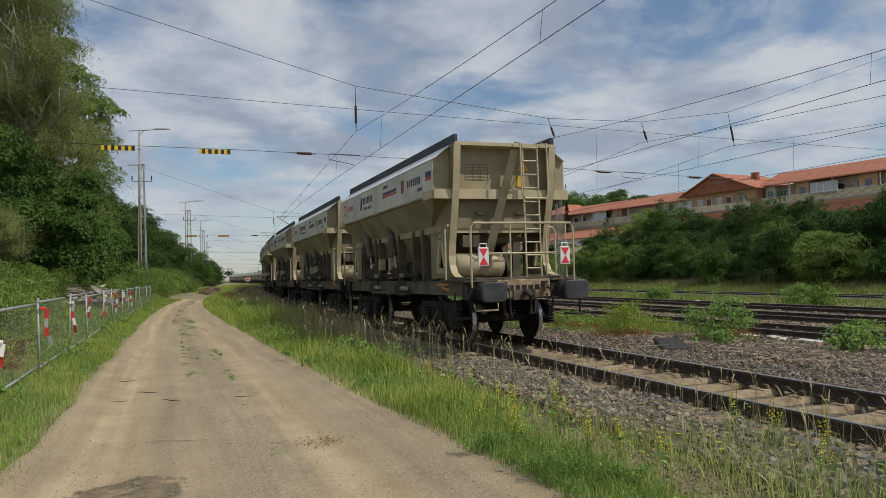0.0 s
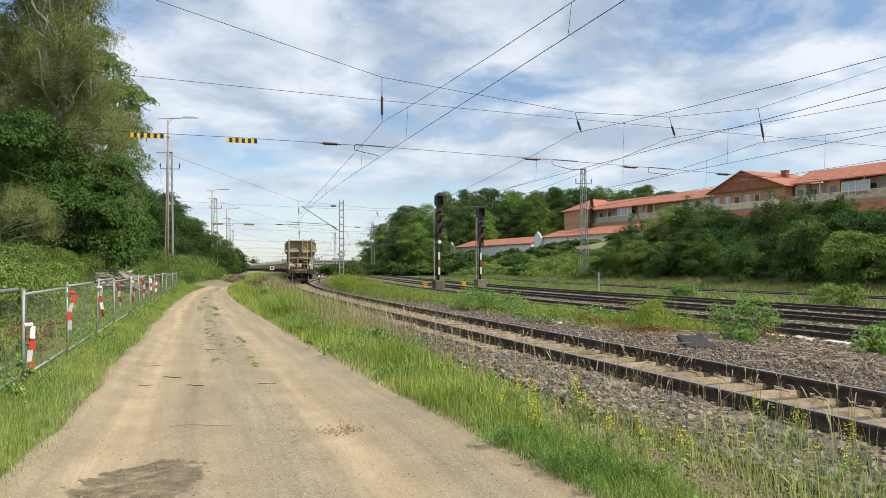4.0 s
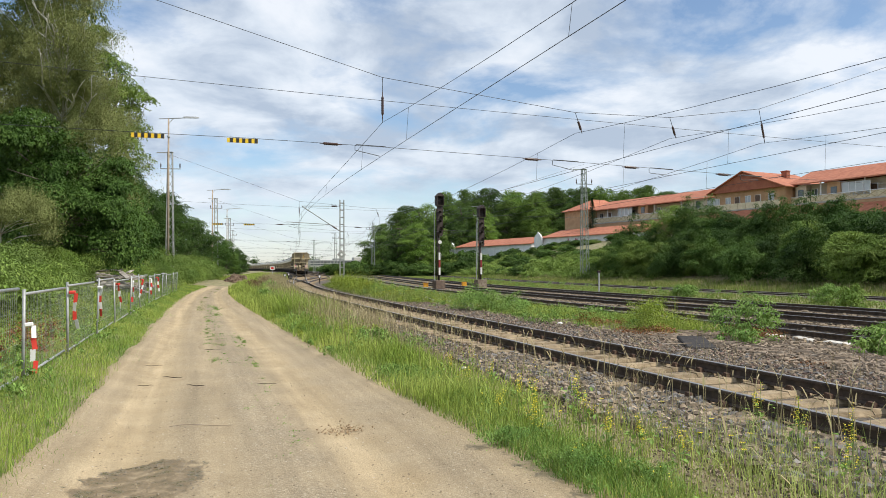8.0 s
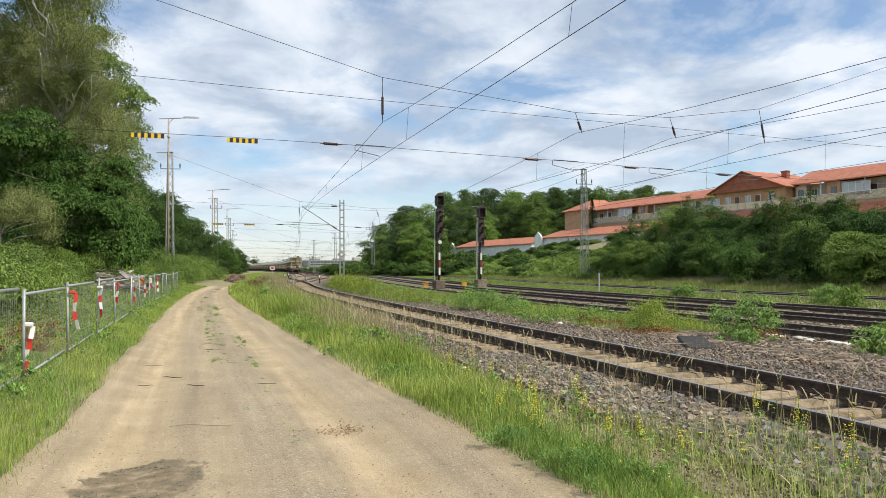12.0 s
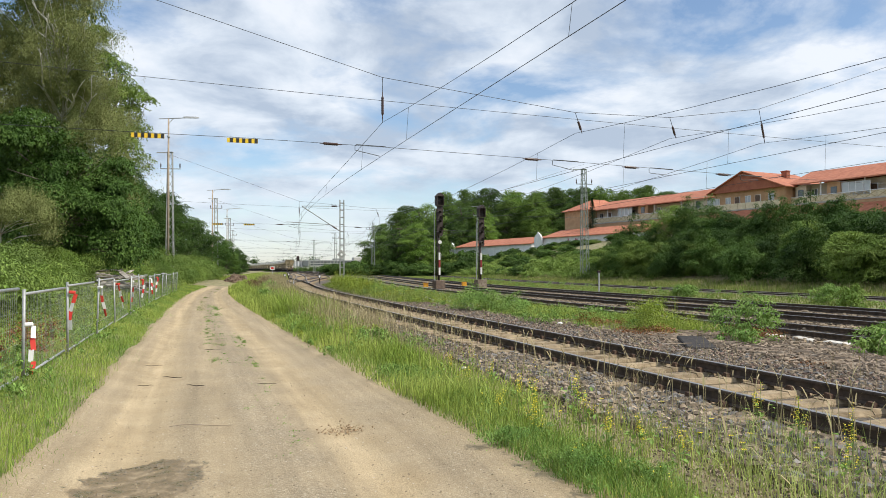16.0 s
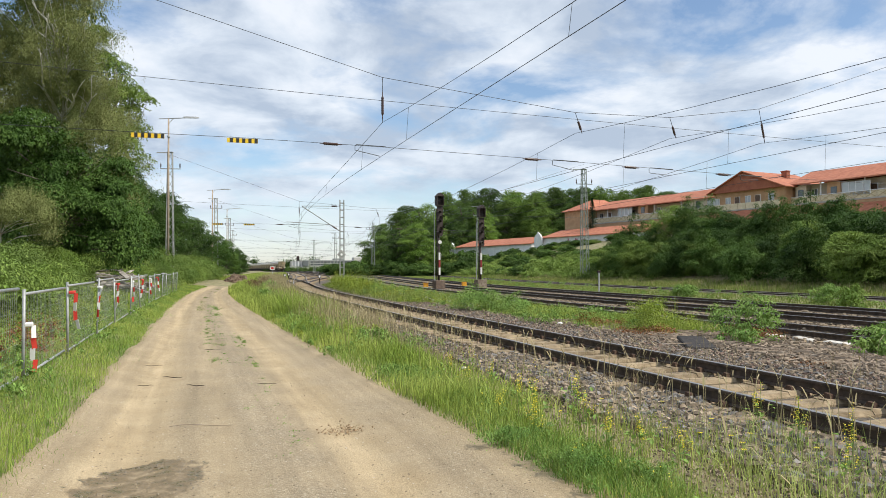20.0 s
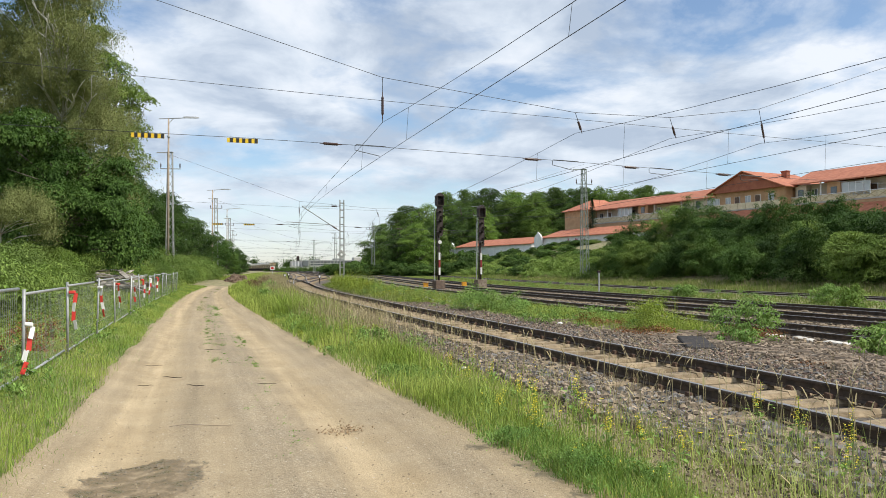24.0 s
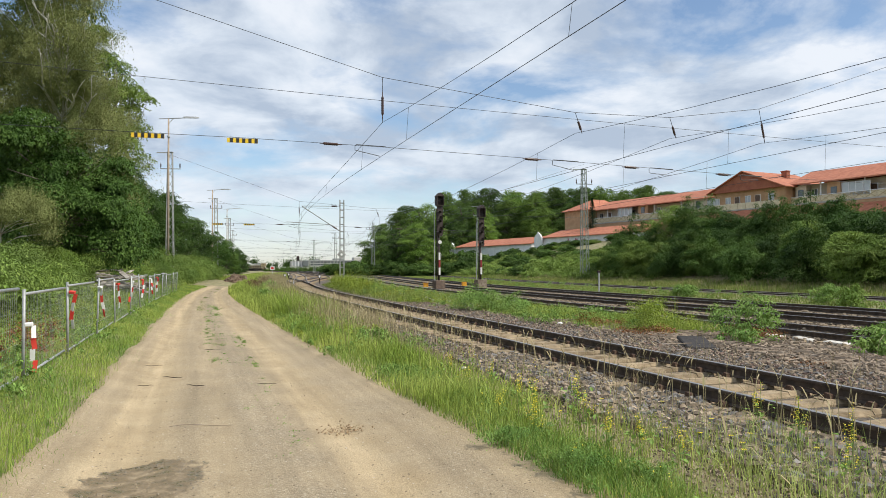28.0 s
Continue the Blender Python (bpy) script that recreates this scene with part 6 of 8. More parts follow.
        word(-3.75, 3.22, 5, 0.06, 0.08, M_COVER)
        part("emblem", Geo().box((s * 1.515, -2.5, 3.42), (0.006, 0.1, 0.28)), M_RED_DULL, t)
        part("emblem", Geo().box((s * 1.517, -2.4, 3.42), (0.006, 0.1, 0.28)), M_BLUE, t)
        part("stripe", Geo().box((s * 1.515, -1.3, 3.43), (0.006, 1.25, 0.06)), M_BLUE, t)
        part("stripe", Geo().box((s * 1.515, -1.25, 3.36), (0.006, 1.35, 0.05)), M_RED_DULL, t)
        word(-0.9, 3.58, 7, 0.06, 0.09, M_COVER)
        word(1.0, 3.47, 7, 0.14, 0.22, M_COVER)
        word(1.0, 3.26, 6, 0.14, 0.10, M_BLUE)
        part("emblem", Geo().box((s * 1.517, 1.75, 3.42), (0.006, 0.16, 0.34), pose(0, 0, 0, 20, 0, 0).to_3x3()), M_BLUE, t)
        word(3.2, 3.42, 6, 0.11, 0.16, M_RED_DULL)
        part("ring_emblem", Geo().tube([(s * 1.512, 3.95, 3.42), (s * 1.52, 3.95, 3.42)], 0.17, 16), M_RED_DULL, t)
        part("ring_centre", Geo().tube([(s * 1.516, 3.95, 3.42), (s * 1.524, 3.95, 3.42)], 0.12, 12), M_PANEL, t)
        part("flag_mark", Geo().box((s * 1.515, -4.35, 3.46), (0.006, 0.36, 0.11)), M_BLUE, t)
        part("flag_mark", Geo().box((s * 1.515, -4.35, 3.37), (0.006, 0.36, 0.07)), M_RED_DULL, t)
    # end platform with ladder, rail, tank
    g = Geo()
    for x in (0.33, 0.67):
        g.tube([(x, -5.12, 1.3), (x, -5.07, 4.02)], 0.022, 6)
    part("ladder_stile", g, M_TAN_LIGHT, t)
    for k in range(10):
        part("ladder_rung", Geo().tube([(0.33, -5.11, 1.5 + 0.27 * k), (0.67, -5.11, 1.5 + 0.27 * k)], 0.018, 5), M_TAN_LIGHT, t)
    part("ladder_hoop", Geo().tube([(0.2, -5.0, 4.05), (0.2, -5.25, 4.0), (0.2, -5.28, 2.98), (0.26, -5.28, 2.9), (0.74, -5.28, 2.9), (0.8, -5.28, 2.98), (0.8, -5.25, 4.0), (0.8, -5.0, 4.05)], 0.02, 6), M_TAN_LIGHT, t)
    part("hand_rail", Geo().tube([(-1.12, -5.16, 1.15), (-1.12, -5.16, 2.3), (-1.06, -5.16, 2.4), (1.06, -5.16, 2.4), (1.12, -5.16, 2.3), (1.12, -5.16, 1.15)], 0.024, 6), M_TAN_LIGHT, t)
    part("mid_rail", Geo().tube([(-1.12, -5.16, 1.6), (-0.85, -5.16, 1.8), (0.85, -5.16, 1.8), (1.12, -5.16, 1.6)], 0.02, 6), M_TAN_LIGHT, t)
    for x in (-0.28, 0.95):
        part("rail_upright", Geo().tube([(x, -5.16, 1.3), (x, -5.16, 2.4)], 0.02, 6), M_TAN_LIGHT, t)
    part("side_grab", Geo().tube([(-1.3, -4.7, 1.3), (-1.3, -4.7, 2.35), (-1.3, -4.9, 2.4)], 0.022, 6), M_TAN_LIGHT, t)
    part("side_grab", Geo().tube([(0.98, -4.75, 1.3), (0.98, -4.75, 2.3), (1.05, -4.75, 2.36), (1.15, -4.75, 2.36), (1.2, -4.75, 2.28), (1.2, -4.75, 1.3)], 0.022, 6), M_TAN_LIGHT, t)
    part("air_tank", Geo().tube([(-1.0, -4.35, 1.6), (-0.96, -4.35, 1.6), (0.06, -4.35, 1.6), (0.1, -4.35, 1.6)], [0.2, 0.26, 0.26, 0.2], 14), M_TAN_LIGHT, t, "pale tan air tank", smooth=True)
    part("valve_box", Geo().box((-0.65, -4.4, 2.1), (0.4, 0.3, 0.25)), M_UNDER_TAN, t)
    part("warning_label", Geo().prism([(-0.14, 0), (0.14, 0), (0, 0.24)], pose(0.52, -4.672, 3.52, 90, 0, 0), 0.004), M_WARN, t)
    part("warning_plate", Geo().box((0.46, -4.675, 3.3), (0.16, 0.008, 0.22), pose(0, 0, 0, 0, 12, 0).to_3x3()), M_WARN, t)
    g = Geo()
    for k in range(6):
        g.box((-0.55, -4.669, 3.33 + 0.06 * k), (0.5, 0.006, 0.006))
    for k in range(4):
        g.box((-0.8 + 0.167 * k, -4.669, 3.48), (0.006, 0.006, 0.3))
    part("load_table", g, M_UNDER_TAN, t, "faded table of lines")
    part("ladder_foot", Geo().box((0.5, -5.1, 1.34), (0.44, 0.06, 0.06)), M_UNDER_TAN, t)
    part("step", Geo().box((1.25, -4.9, 0.55), (0.3, 0.35, 0.03)).box((1.38, -4.9, 0.8), (0.03, 0.04, 0.5)), M_UNDER, t)
    part("step", Geo().box((-1.25, -4.9, 0.55), (0.3, 0.35, 0.03)).box((-1.38, -4.9, 0.8), (0.03, 0.04, 0.5)), M_UNDER, t)
    # the tub stands a little forward on its frame, 4.1 m over the rails
    for o in t.children_recursive:
        for p in o.data.vertices:
            if o.matrix_basis.translation.z == 0 and p.co.z > 2.2 and o.name.split(".")[0] not in FRAME:
                p.co.z = 2.2 + (p.co.z - 2.2) * 1.045
            if o.name.split(".")[0] not in FRAME:
                p.co.y = p.co.y * 0.98 + 0.4
    return t


def tail_signals(t):
    for x in (-0.89, 0.89):
        b = part("tail_board", Geo().box((x, -5.22, 1.74), (0.22, 0.03, 0.36)), M_WHITE, t, "white tail board with two red triangles", bevel=0.01)
        part("board_handle", Geo().tube([(x - 0.07, -5.22, 1.92), (x - 0.07, -5.22, 1.99), (x + 0.07, -5.22, 1.99), (x + 0.07, -5.22, 1.92)], 0.012, 5), M_WHITE, b)
        for s in (-1, 1):
            part("red_triangle", Geo().prism([(-0.09, 0.155 * s), (0.09, 0.155 * s), (0, 0.0)][::s], pose(x, -5.236, 1.74, 90, 0, 0), 0.004), M_RED, b, "red triangle")


first_wagon = wagon()
WAGONS = [first_wagon] + [copy_thing(first_wagon, Matrix.Identity(4)) for _ in range(N_WAGONS - 1)]
tail_signals(first_wagon)
SMALL = ("rivet", "shunter_grip", "headstock_flange", "plate_lug", "crank_disc", "crank_shaft", "roller", "roller_disc", "control_box", "piston_rod", "headstock_slot", "draw_plate", "hose_cock", "coupling_link", "corner_ledge", "lettering", "emblem", "stripe", "ring_emblem", "ring_centre", "flag_mark", "cylinder_bracket", "valve_chest", "foot_board", "flap_shaft", "ladder_rung", "load_table", "brake_hose", "tread", "warning_label", "warning_plate", "strap", "coupling", "rail_upright", "valve_box", "ladder_foot", "step", "gusset", "door_cylinder")
for w in WAGONS[5:]:
    for o in list(w.children_recursive):
        if o.name.split(".")[0] in SMALL:
            bpy.data.objects.remove(o)
first_wagon["label"] = "last tan hopper wagon with red and white tail boards"

# the rear wagon's rear buffers: time and metres north
TRAIN_T = [0, 0.5, 1, 2, 3, 6, 8, 10, 12, 15, 18, 21, 25, 28]
TRAIN_Y = [13.9, 20.8, 27.8, 42.4, 56.8, 97.5, 126.5, 156, 185, 228, 271.5, 315, 372, 415]


def train_at(time, back):
    """The pose of a wagon whose middle is so many metres ahead of the train's rear end."""
    l = float(np.interp(np.interp(time, TRAIN_T, TRAIN_Y), V_TAB, L_TAB)) + back
    v = float(np.interp(l, L_TAB, V_TAB))
    a, b = [np.array(line_pt(float(np.interp(l + d, L_TAB, V_TAB)), 0.0)) for d in (-3.3, 3.3)]
    c = (a + b) / 2
    return pose(float(c[0]), float(c[1]), 0.177, 0, 0, math.degrees(math.atan2(b[1] - a[1], b[0] - a[0])) - 90)


# ---------------------------------------------------------------- buildings
M_TILE = mat("red_roof_tiles", (0.36, 0.12, 0.065), (0.48, 0.185, 0.105), 1.4, 0.8, bump=0.3, bscale=12, big=0.12)
M_TILE_DARK = mat("brown_red_roof_tiles", (0.26, 0.085, 0.05), (0.34, 0.125, 0.07), 1.4, 0.85, bump=0.3, bscale=12)
M_PLASTER = mat("beige_plaster", (0.52, 0.46, 0.37), (0.6, 0.54, 0.45), 1.2, 0.9, big=0.06)
M_PLASTER_O = mat("orange_brown_plaster", (0.44, 0.27, 0.15), (0.53, 0.34, 0.20), 1.2, 0.9, big=0.06)
M_PLASTER_W = mat("white_plaster", (0.70, 0.70, 0.70), (0.80, 0.80, 0.79), 1.0, 0.9, big=0.08)
M_PARAPET = mat("cream_parapet", (0.60, 0.53, 0.36), (0.70, 0.63, 0.46), 2.0, 0.85)
M_PARAPET_DARK = mat("ochre_lattice", (0.40, 0.33, 0.19), (0.48, 0.40, 0.25), 2.0, 0.85)
M_FRAME = mat("window_frame_white", (0.72, 0.73, 0.74), (0.78, 0.79, 0.8), 4, 0.6)
M_GLASS = mat("dark_window_glass", (0.05, 0.06, 0.07), (0.09, 0.10, 0.115), 2, 0.08, spec=0.8)
M_GLASS_L = mat("pale_glazing", (0.35, 0.38, 0.40), (0.45, 0.48, 0.5), 1, 0.12, spec=0.8)
M_DOOR = mat("brown_door", (0.10, 0.06, 0.04), (0.14, 0.09, 0.06), 4, 0.6)


def apartment():
    """A long two-wing house with an open gallery, seen along its front; local x runs along the front to the far end."""
    m = Matrix.Translation((59.2, 91.6, 0)) @ Matrix.Rotation(math.atan2(0.891, -0.453), 4, "Z")
    t = thing("apartment_building", "long apartment building with red tiled roofs and an open gallery", "building", m)
    F, E = 10.2, 13.0

    def wing(x0, x1, y0, z_f, z_e, rise, wall, roof=M_TILE):
        part("wall", Geo().box(((x0 + x1) / 2, y0 - 5.7, (z_f + z_e) / 2), (x1 - x0, 8.6, z_e - z_f)), wall, t)
        part("lower_wall", Geo().box(((x0 + x1) / 2, y0 - 5.0, z_f / 2 + 2.5), (x1 - x0, 9.9, z_f - 5.2)), M_PLASTER_O, t)
        part("gallery_floor", Geo().box(((x0 + x1) / 2, y0 - 0.8, z_f - 0.02), (x1 - x0, 1.7, 0.2)), M_CONCRETE, t)
        o = 0.55
        y1 = y0 - 10.0
        g = Geo().prism([(y0 + o, z_e - 0.1), (y0 + o, z_e + 0.08), ((y0 + y1) / 2, z_e + rise + 0.12), (y1 - o, z_e + 0.08), (y1 - o, z_e - 0.1), ((y0 + y1) / 2, z_e + rise - 0.1)], Matrix.Translation((x0 - 0.3, 0, 0)) @ Matrix(((0, 0, 1, 0), (1, 0, 0, 0), (0, 1, 0, 0), (0, 0, 0, 1))), x1 - x0 + 0.6)
        part("roof", g, roof, t, "red tiled gable roof")
        n = int((x1 - x0) / 1.6)
        for k in range(n):
            xm = x0 + (k + 0.5) * (x1 - x0) / n
            w = (x1 - x0) / n
            p = part("parapet_panel", Geo().box((xm, y0 + 0.0, z_f + 0.5), (w - 0.06, 0.05, 0.9)), M_PARAPET, t)
            part("lattice", Geo().bar((xm - w / 2 + 0.1, y0 + 0.06, z_f + 0.12), (xm + w / 2 - 0.1, y0 + 0.06, z_f + 0.92), 0.07).bar((xm + w / 2 - 0.1, y0 + 0.064, z_f + 0.12), (xm - w / 2 + 0.1, y0 + 0.064, z_f + 0.92), 0.07), M_PARAPET_DARK, p)
            if k % 4 == 1:
                part("gallery_post", Geo().box((xm - w / 2, y0 - 0.06, (z_f + z_e) / 2 + 0.5), (0.14, 0.14, z_e - z_f - 1.0)), M_FRAME, t)
        part("parapet_rail", Geo().box(((x0 + x1) / 2, y0 + 0.04, z_f + 1.03), (x1 - x0, 0.1, 0.08)), M_FRAME, t)

    def opening(x, y, z0, w, h, glass, door=False):
        wdw = part("door" if door else "window", Geo().box((x, y, z0 + h / 2), (w, 0.08, h)), M_FRAME, t)
        if door:
            part("door_leaf", Geo().box((x, y + 0.05, z0 + h / 2), (w - 0.14, 0.04, h - 0.1)), M_DOOR, wdw)
        else:
            for s in (-1, 1):
                part("pane", Geo().box((x + s * w / 4, y + 0.05, z0 + h / 2), (w / 2 - 0.1, 0.03, h - 0.14)), glass, wdw)
            part("sill", Geo().box((x, y + 0.07, z0 - 0.03), (w + 0.15, 0.12, 0.05)), M_FRAME, wdw)
    wing(-34, 18.0, 0, F + 0.3, E + 0.3, 2.2, M_PLASTER)
    wing(31.5, 64.0, 0, F, E - 0.2, 2.0, M_PLASTER)
    part("lower_roof", Geo().prism([(0.2, F - 0.25), (0.2, F - 0.4), (3.4, F - 2.0), (3.4, F - 1.85)], Matrix.Translation((-34, 0, 0)) @ Matrix(((0, 0, 1, 0), (1, 0, 0, 0), (0, 1, 0, 0), (0, 0, 0, 1))), 51.5), M_TILE, t, "red tiled lower roof")
    part("lower_roof", Geo().prism([(2.5, F - 0.15), (2.5, F - 0.3), (4.9, F - 1.7), (4.9, F - 1.55)], Matrix.Translation((17.6, 0, 0)) @ Matrix(((0, 0, 1, 0), (1, 0, 0, 0), (0, 1, 0, 0), (0, 0, 0, 1))), 13.2), M_TILE, t, "red tiled lower roof")
    # centre block with a hipped front
    part("wall", Geo().box((24.3, -3.2, 9.2), (13.0, 9.0, 8.4)), M_PLASTER_O, t, "orange brown plaster wall")
    for k in range(9):
        part("parapet_panel", Geo().box((18.0 + 1.5 * (k + 0.5), 2.3, F + 0.55), (1.4, 0.08, 0.95)), M_PARAPET, t)
    part("balcony_floor", Geo().box((24.75, 1.85, F), (13.5, 1.0, 0.18)), M_CONCRETE, t)
    part("gable", Geo().prism([(17.2, 13.1), (31.2, 13.1), (24.5, 15.95)], Matrix.Translation((0, 2.2, 0)) @ Matrix.Rotation(math.pi / 2, 4, "X"), 0.4), M_TILE_DARK, t, "brown red tiled gable front")
    for x0, x1 in ((16.8, 24.5), (31.6, 24.5)):
        part("roof_slope", Geo().add([(x0, 2.6, 13.1), (x0, -9.5, 13.1), (x1, -9.5, 16.15), (x1, 2.6, 16.15), (x0, 2.6, 13.0), (x0, -9.5, 13.0), (x1, -9.5, 16.0), (x1, 2.6, 16.0)], [(0, 1, 2, 3), (4, 7, 6, 5), (0, 3, 7, 4), (1, 5, 6, 2), (0, 4, 5, 1), (3, 2, 6, 7)]), M_TILE, t, "red tiled roof slope")
    c = part("chimney", Geo().box((22.0, -4.2, 15.45), (0.95, 0.75, 1.3)), M_TILE_DARK, t)
    part("chimney_cap", Geo().box((22.0, -4.2, 16.14), (1.15, 0.95, 0.1)), M_TILE, c)
    for x, d in ((20.2, 0), (22.6, 1), (24.4, 0), (26.4, 1), (28.2, 0), (30.4, 0)):
        opening(x, 1.33, F + (0.1 if d else 0.9), 1.0, 2.05 if d else 1.25, M_GLASS_L, bool(d))
    for x, d in ((15, 0), (12.5, 1), (10, 0), (6.2, 1), (3.6, 0), (1, 0), (-2, 1), (-5, 0), (-9, 0), (-13, 1), (-16, 0)):
        opening(x, -1.36, F + (0.4 if d else 1.25), 1.0, 2.0 if d else 1.15, M_GLASS, bool(d))
    for x, d in ((34, 1), (37, 0), (40, 0), (43, 1), (46.5, 0), (50, 1), (53, 0), (57, 0), (60, 1), (62.5, 0)):
        opening(x, -1.36, F + (0.1 if d else 0.95), 1.0, 2.0 if d else 1.15, M_GLASS, bool(d))
    for x, w in ((7.85, 4.0), (32.6, 2.2), (54.0, 4.0)):
        gl = part("glazed_screen", Geo().box((x, 0.0, F + 1.75), (w, 0.05, 1.9)), M_GLASS_L, t, "pale glass wind screen")
        for k in range(int(w / 1.0) + 1):
            part("mullion", Geo().box((x - w / 2 + k * w / int(w / 1.0), 0.05, F + 1.75), (0.07, 0.06, 1.9)), M_FRAME, gl)
    for x0, x1, wall in ((10.2, 12.2, M_PLASTER_O), (15.5, 17.2, M_PLASTER), (33.6, 38.2, M_PLASTER), (48.0, 50.5, M_PLASTER_O), (0.5, 3.0, M_PLASTER_O)):
        part("bay", Geo().box(((x0 + x1) / 2, -0.9, F + 1.5), (x1 - x0, 1.5, 3.0)), wall, t, "plastered bay on the gallery")
        part("bay_window", Geo().box(((x0 + x1) / 2, -0.13, F + 1.75), (0.9, 0.06, 1.1)), M_GLASS, t)
    # end block
    part("end_wall", Geo().box((68.0, -4.2, 9.4), (8.0, 10.0, 7.6)), M_PLASTER_O, t, "orange brown end wall")
    g = Geo().add([(63.5, 1.5, 13.1), (72.6, 1.5, 13.1), (68, -3.5, 15.6), (68, -6.5, 15.6), (63.5, -10, 13.1), (72.6, -10, 13.1)], [(0, 1, 2), (1, 5, 3, 2), (0, 2, 3, 4), (0, 4, 5, 1), (3, 5, 4)])
    part("hipped_roof", g, M_TILE, t, "red hipped roof")


def garages():
    m = Matrix.Translation((59.2, 91.6, 0)) @ Matrix.Rotation(math.atan2(0.891, -0.453), 4, "Z")
    for x0, x1, z, y, lab in ((40.0, 70.0, 7.6, 8.0, "white garage row with a red tiled lean-to roof"), (74.0, 108.0, 6.6, 8.0, "lower white garage row with a red roof")):
        t = thing("garage_row", lab, "building", m, "garage rows")
        part("wall", Geo().box(((x0 + x1) / 2, y - 2.5, z - 2.4), (x1 - x0, 5.0, 4.6)), M_PLASTER_W, t)
        part("roof", Geo().prism([(y + 0.4, z - 0.25), (y + 0.4, z - 0.1), (y - 5.2, z + 1.6), (y - 5.2, z + 1.4)], Matrix.Translation((x0 - 0.3, 0, 0)) @ Matrix(((0, 0, 1, 0), (1, 0, 0, 0), (0, 1, 0, 0), (0, 0, 0, 1))), x1 - x0 + 0.6), M_TILE, t, "red tiled lean-to roof")
        part("gable", Geo().prism([(-1.3, -3), (1.3, -3), (1.3, 0.25), (1.0, 0.3), (0.85, 0.75), (0.4, 0.9), (0, 1.35), (-0.4, 0.9), (-0.85, 0.75), (-1.0, 0.3), (-1.3, 0.25)], Matrix.Translation((x1 + 0.6, y + 0.7, z - 0.2)) @ Matrix.Rotation(math.pi / 2, 4, "X"), 0.35), M_PLASTER_W, t, "stepped white gable")
        for k in range(int((x1 - x0) / 3)):
            part("garage_door", Geo().box((x0 + 1.5 + 3 * k, y + 0.02, z - 2.2), (2.3, 0.06, 2.0)), M_FRAME, t)


apartment()
garages()


def wall_painting():
    """Sprayed marks on the garage wall, as loose strokes."""
    m = Matrix.Translation((59.2, 91.6, 0)) @ Matrix.Rotation(math.atan2(0.891, -0.453), 4, "Z")
    t = thing("sprayed_marks", "dark and pink sprayed strokes on a garage wall", "graffiti", m)
    rng = np.random.default_rng(33)
    paints = [mat("sprayed_" + n, c, c, 3, 0.8) for n, c in (("grey", (0.22, 0.20, 0.22)), ("pink", (0.45, 0.22, 0.26)), ("blue", (0.26, 0.28, 0.38)))]
    for k in range(24):
        x, z = 52.5 + 0.45 * k, 6.35 + rng.uniform(-0.45, 0.35)
        part("stroke", Geo().box((x, 8.06, z), (rng.uniform(0.12, 0.5), 0.012, rng.uniform(0.4, 0.9)), pose(0, 0, 0, 0, rng.uniform(-50, 50), 0).to_3x3()), paints[int(rng.integers(0, 3))], t)


wall_painting()


def spruce():
    """A slim dark spruce before the far wing."""
    t = thing("spruce", "slim dark green spruce before the building", "tree", pose(29.3, 143.7, 6.0))
    rng = np.random.default_rng(35)
    h = 9.0
    part("trunk", Geo().tube([(0, 0, -0.5), (0, 0, h * 0.5), (0, 0, h)], [0.16, 0.1, 0.02], 7), M_BARK, t)
    pos = []
    for k in range(26):
        z = 1.0 + (h - 1.1) * k / 25
        r = 1.9 * (1 - z / h) + 0.12
        for j in range(7):
            a = rng.uniform(0, 6.28)
            f = rng.uniform(0.1, 1, 34)
            pos.append(np.stack([np.cos(a) * r * f + rng.normal(0, 0.07, 34), np.sin(a) * r * f + rng.normal(0, 0.07, 34), z - 0.35 * r * f + rng.normal(0, 0.06, 34)], 1))
    pos = np.concatenate(pos)
    n = len(pos)
    lv, lf = strew(LEAF_V, LEAF_F, pos, rng.uniform(0, 6.28, n), 0.17 * rng.uniform(0.6, 1.3, n), rng.normal(-0.2, 0.5, n))
    part("crown", fast_mesh("crown", lv, lf, mat("spruce_needles", (0.02, 0.05, 0.022), (0.04, 0.085, 0.035), 1, 0.7, island=0.3, leaf=True, spec=0.3)), None, t)


spruce()


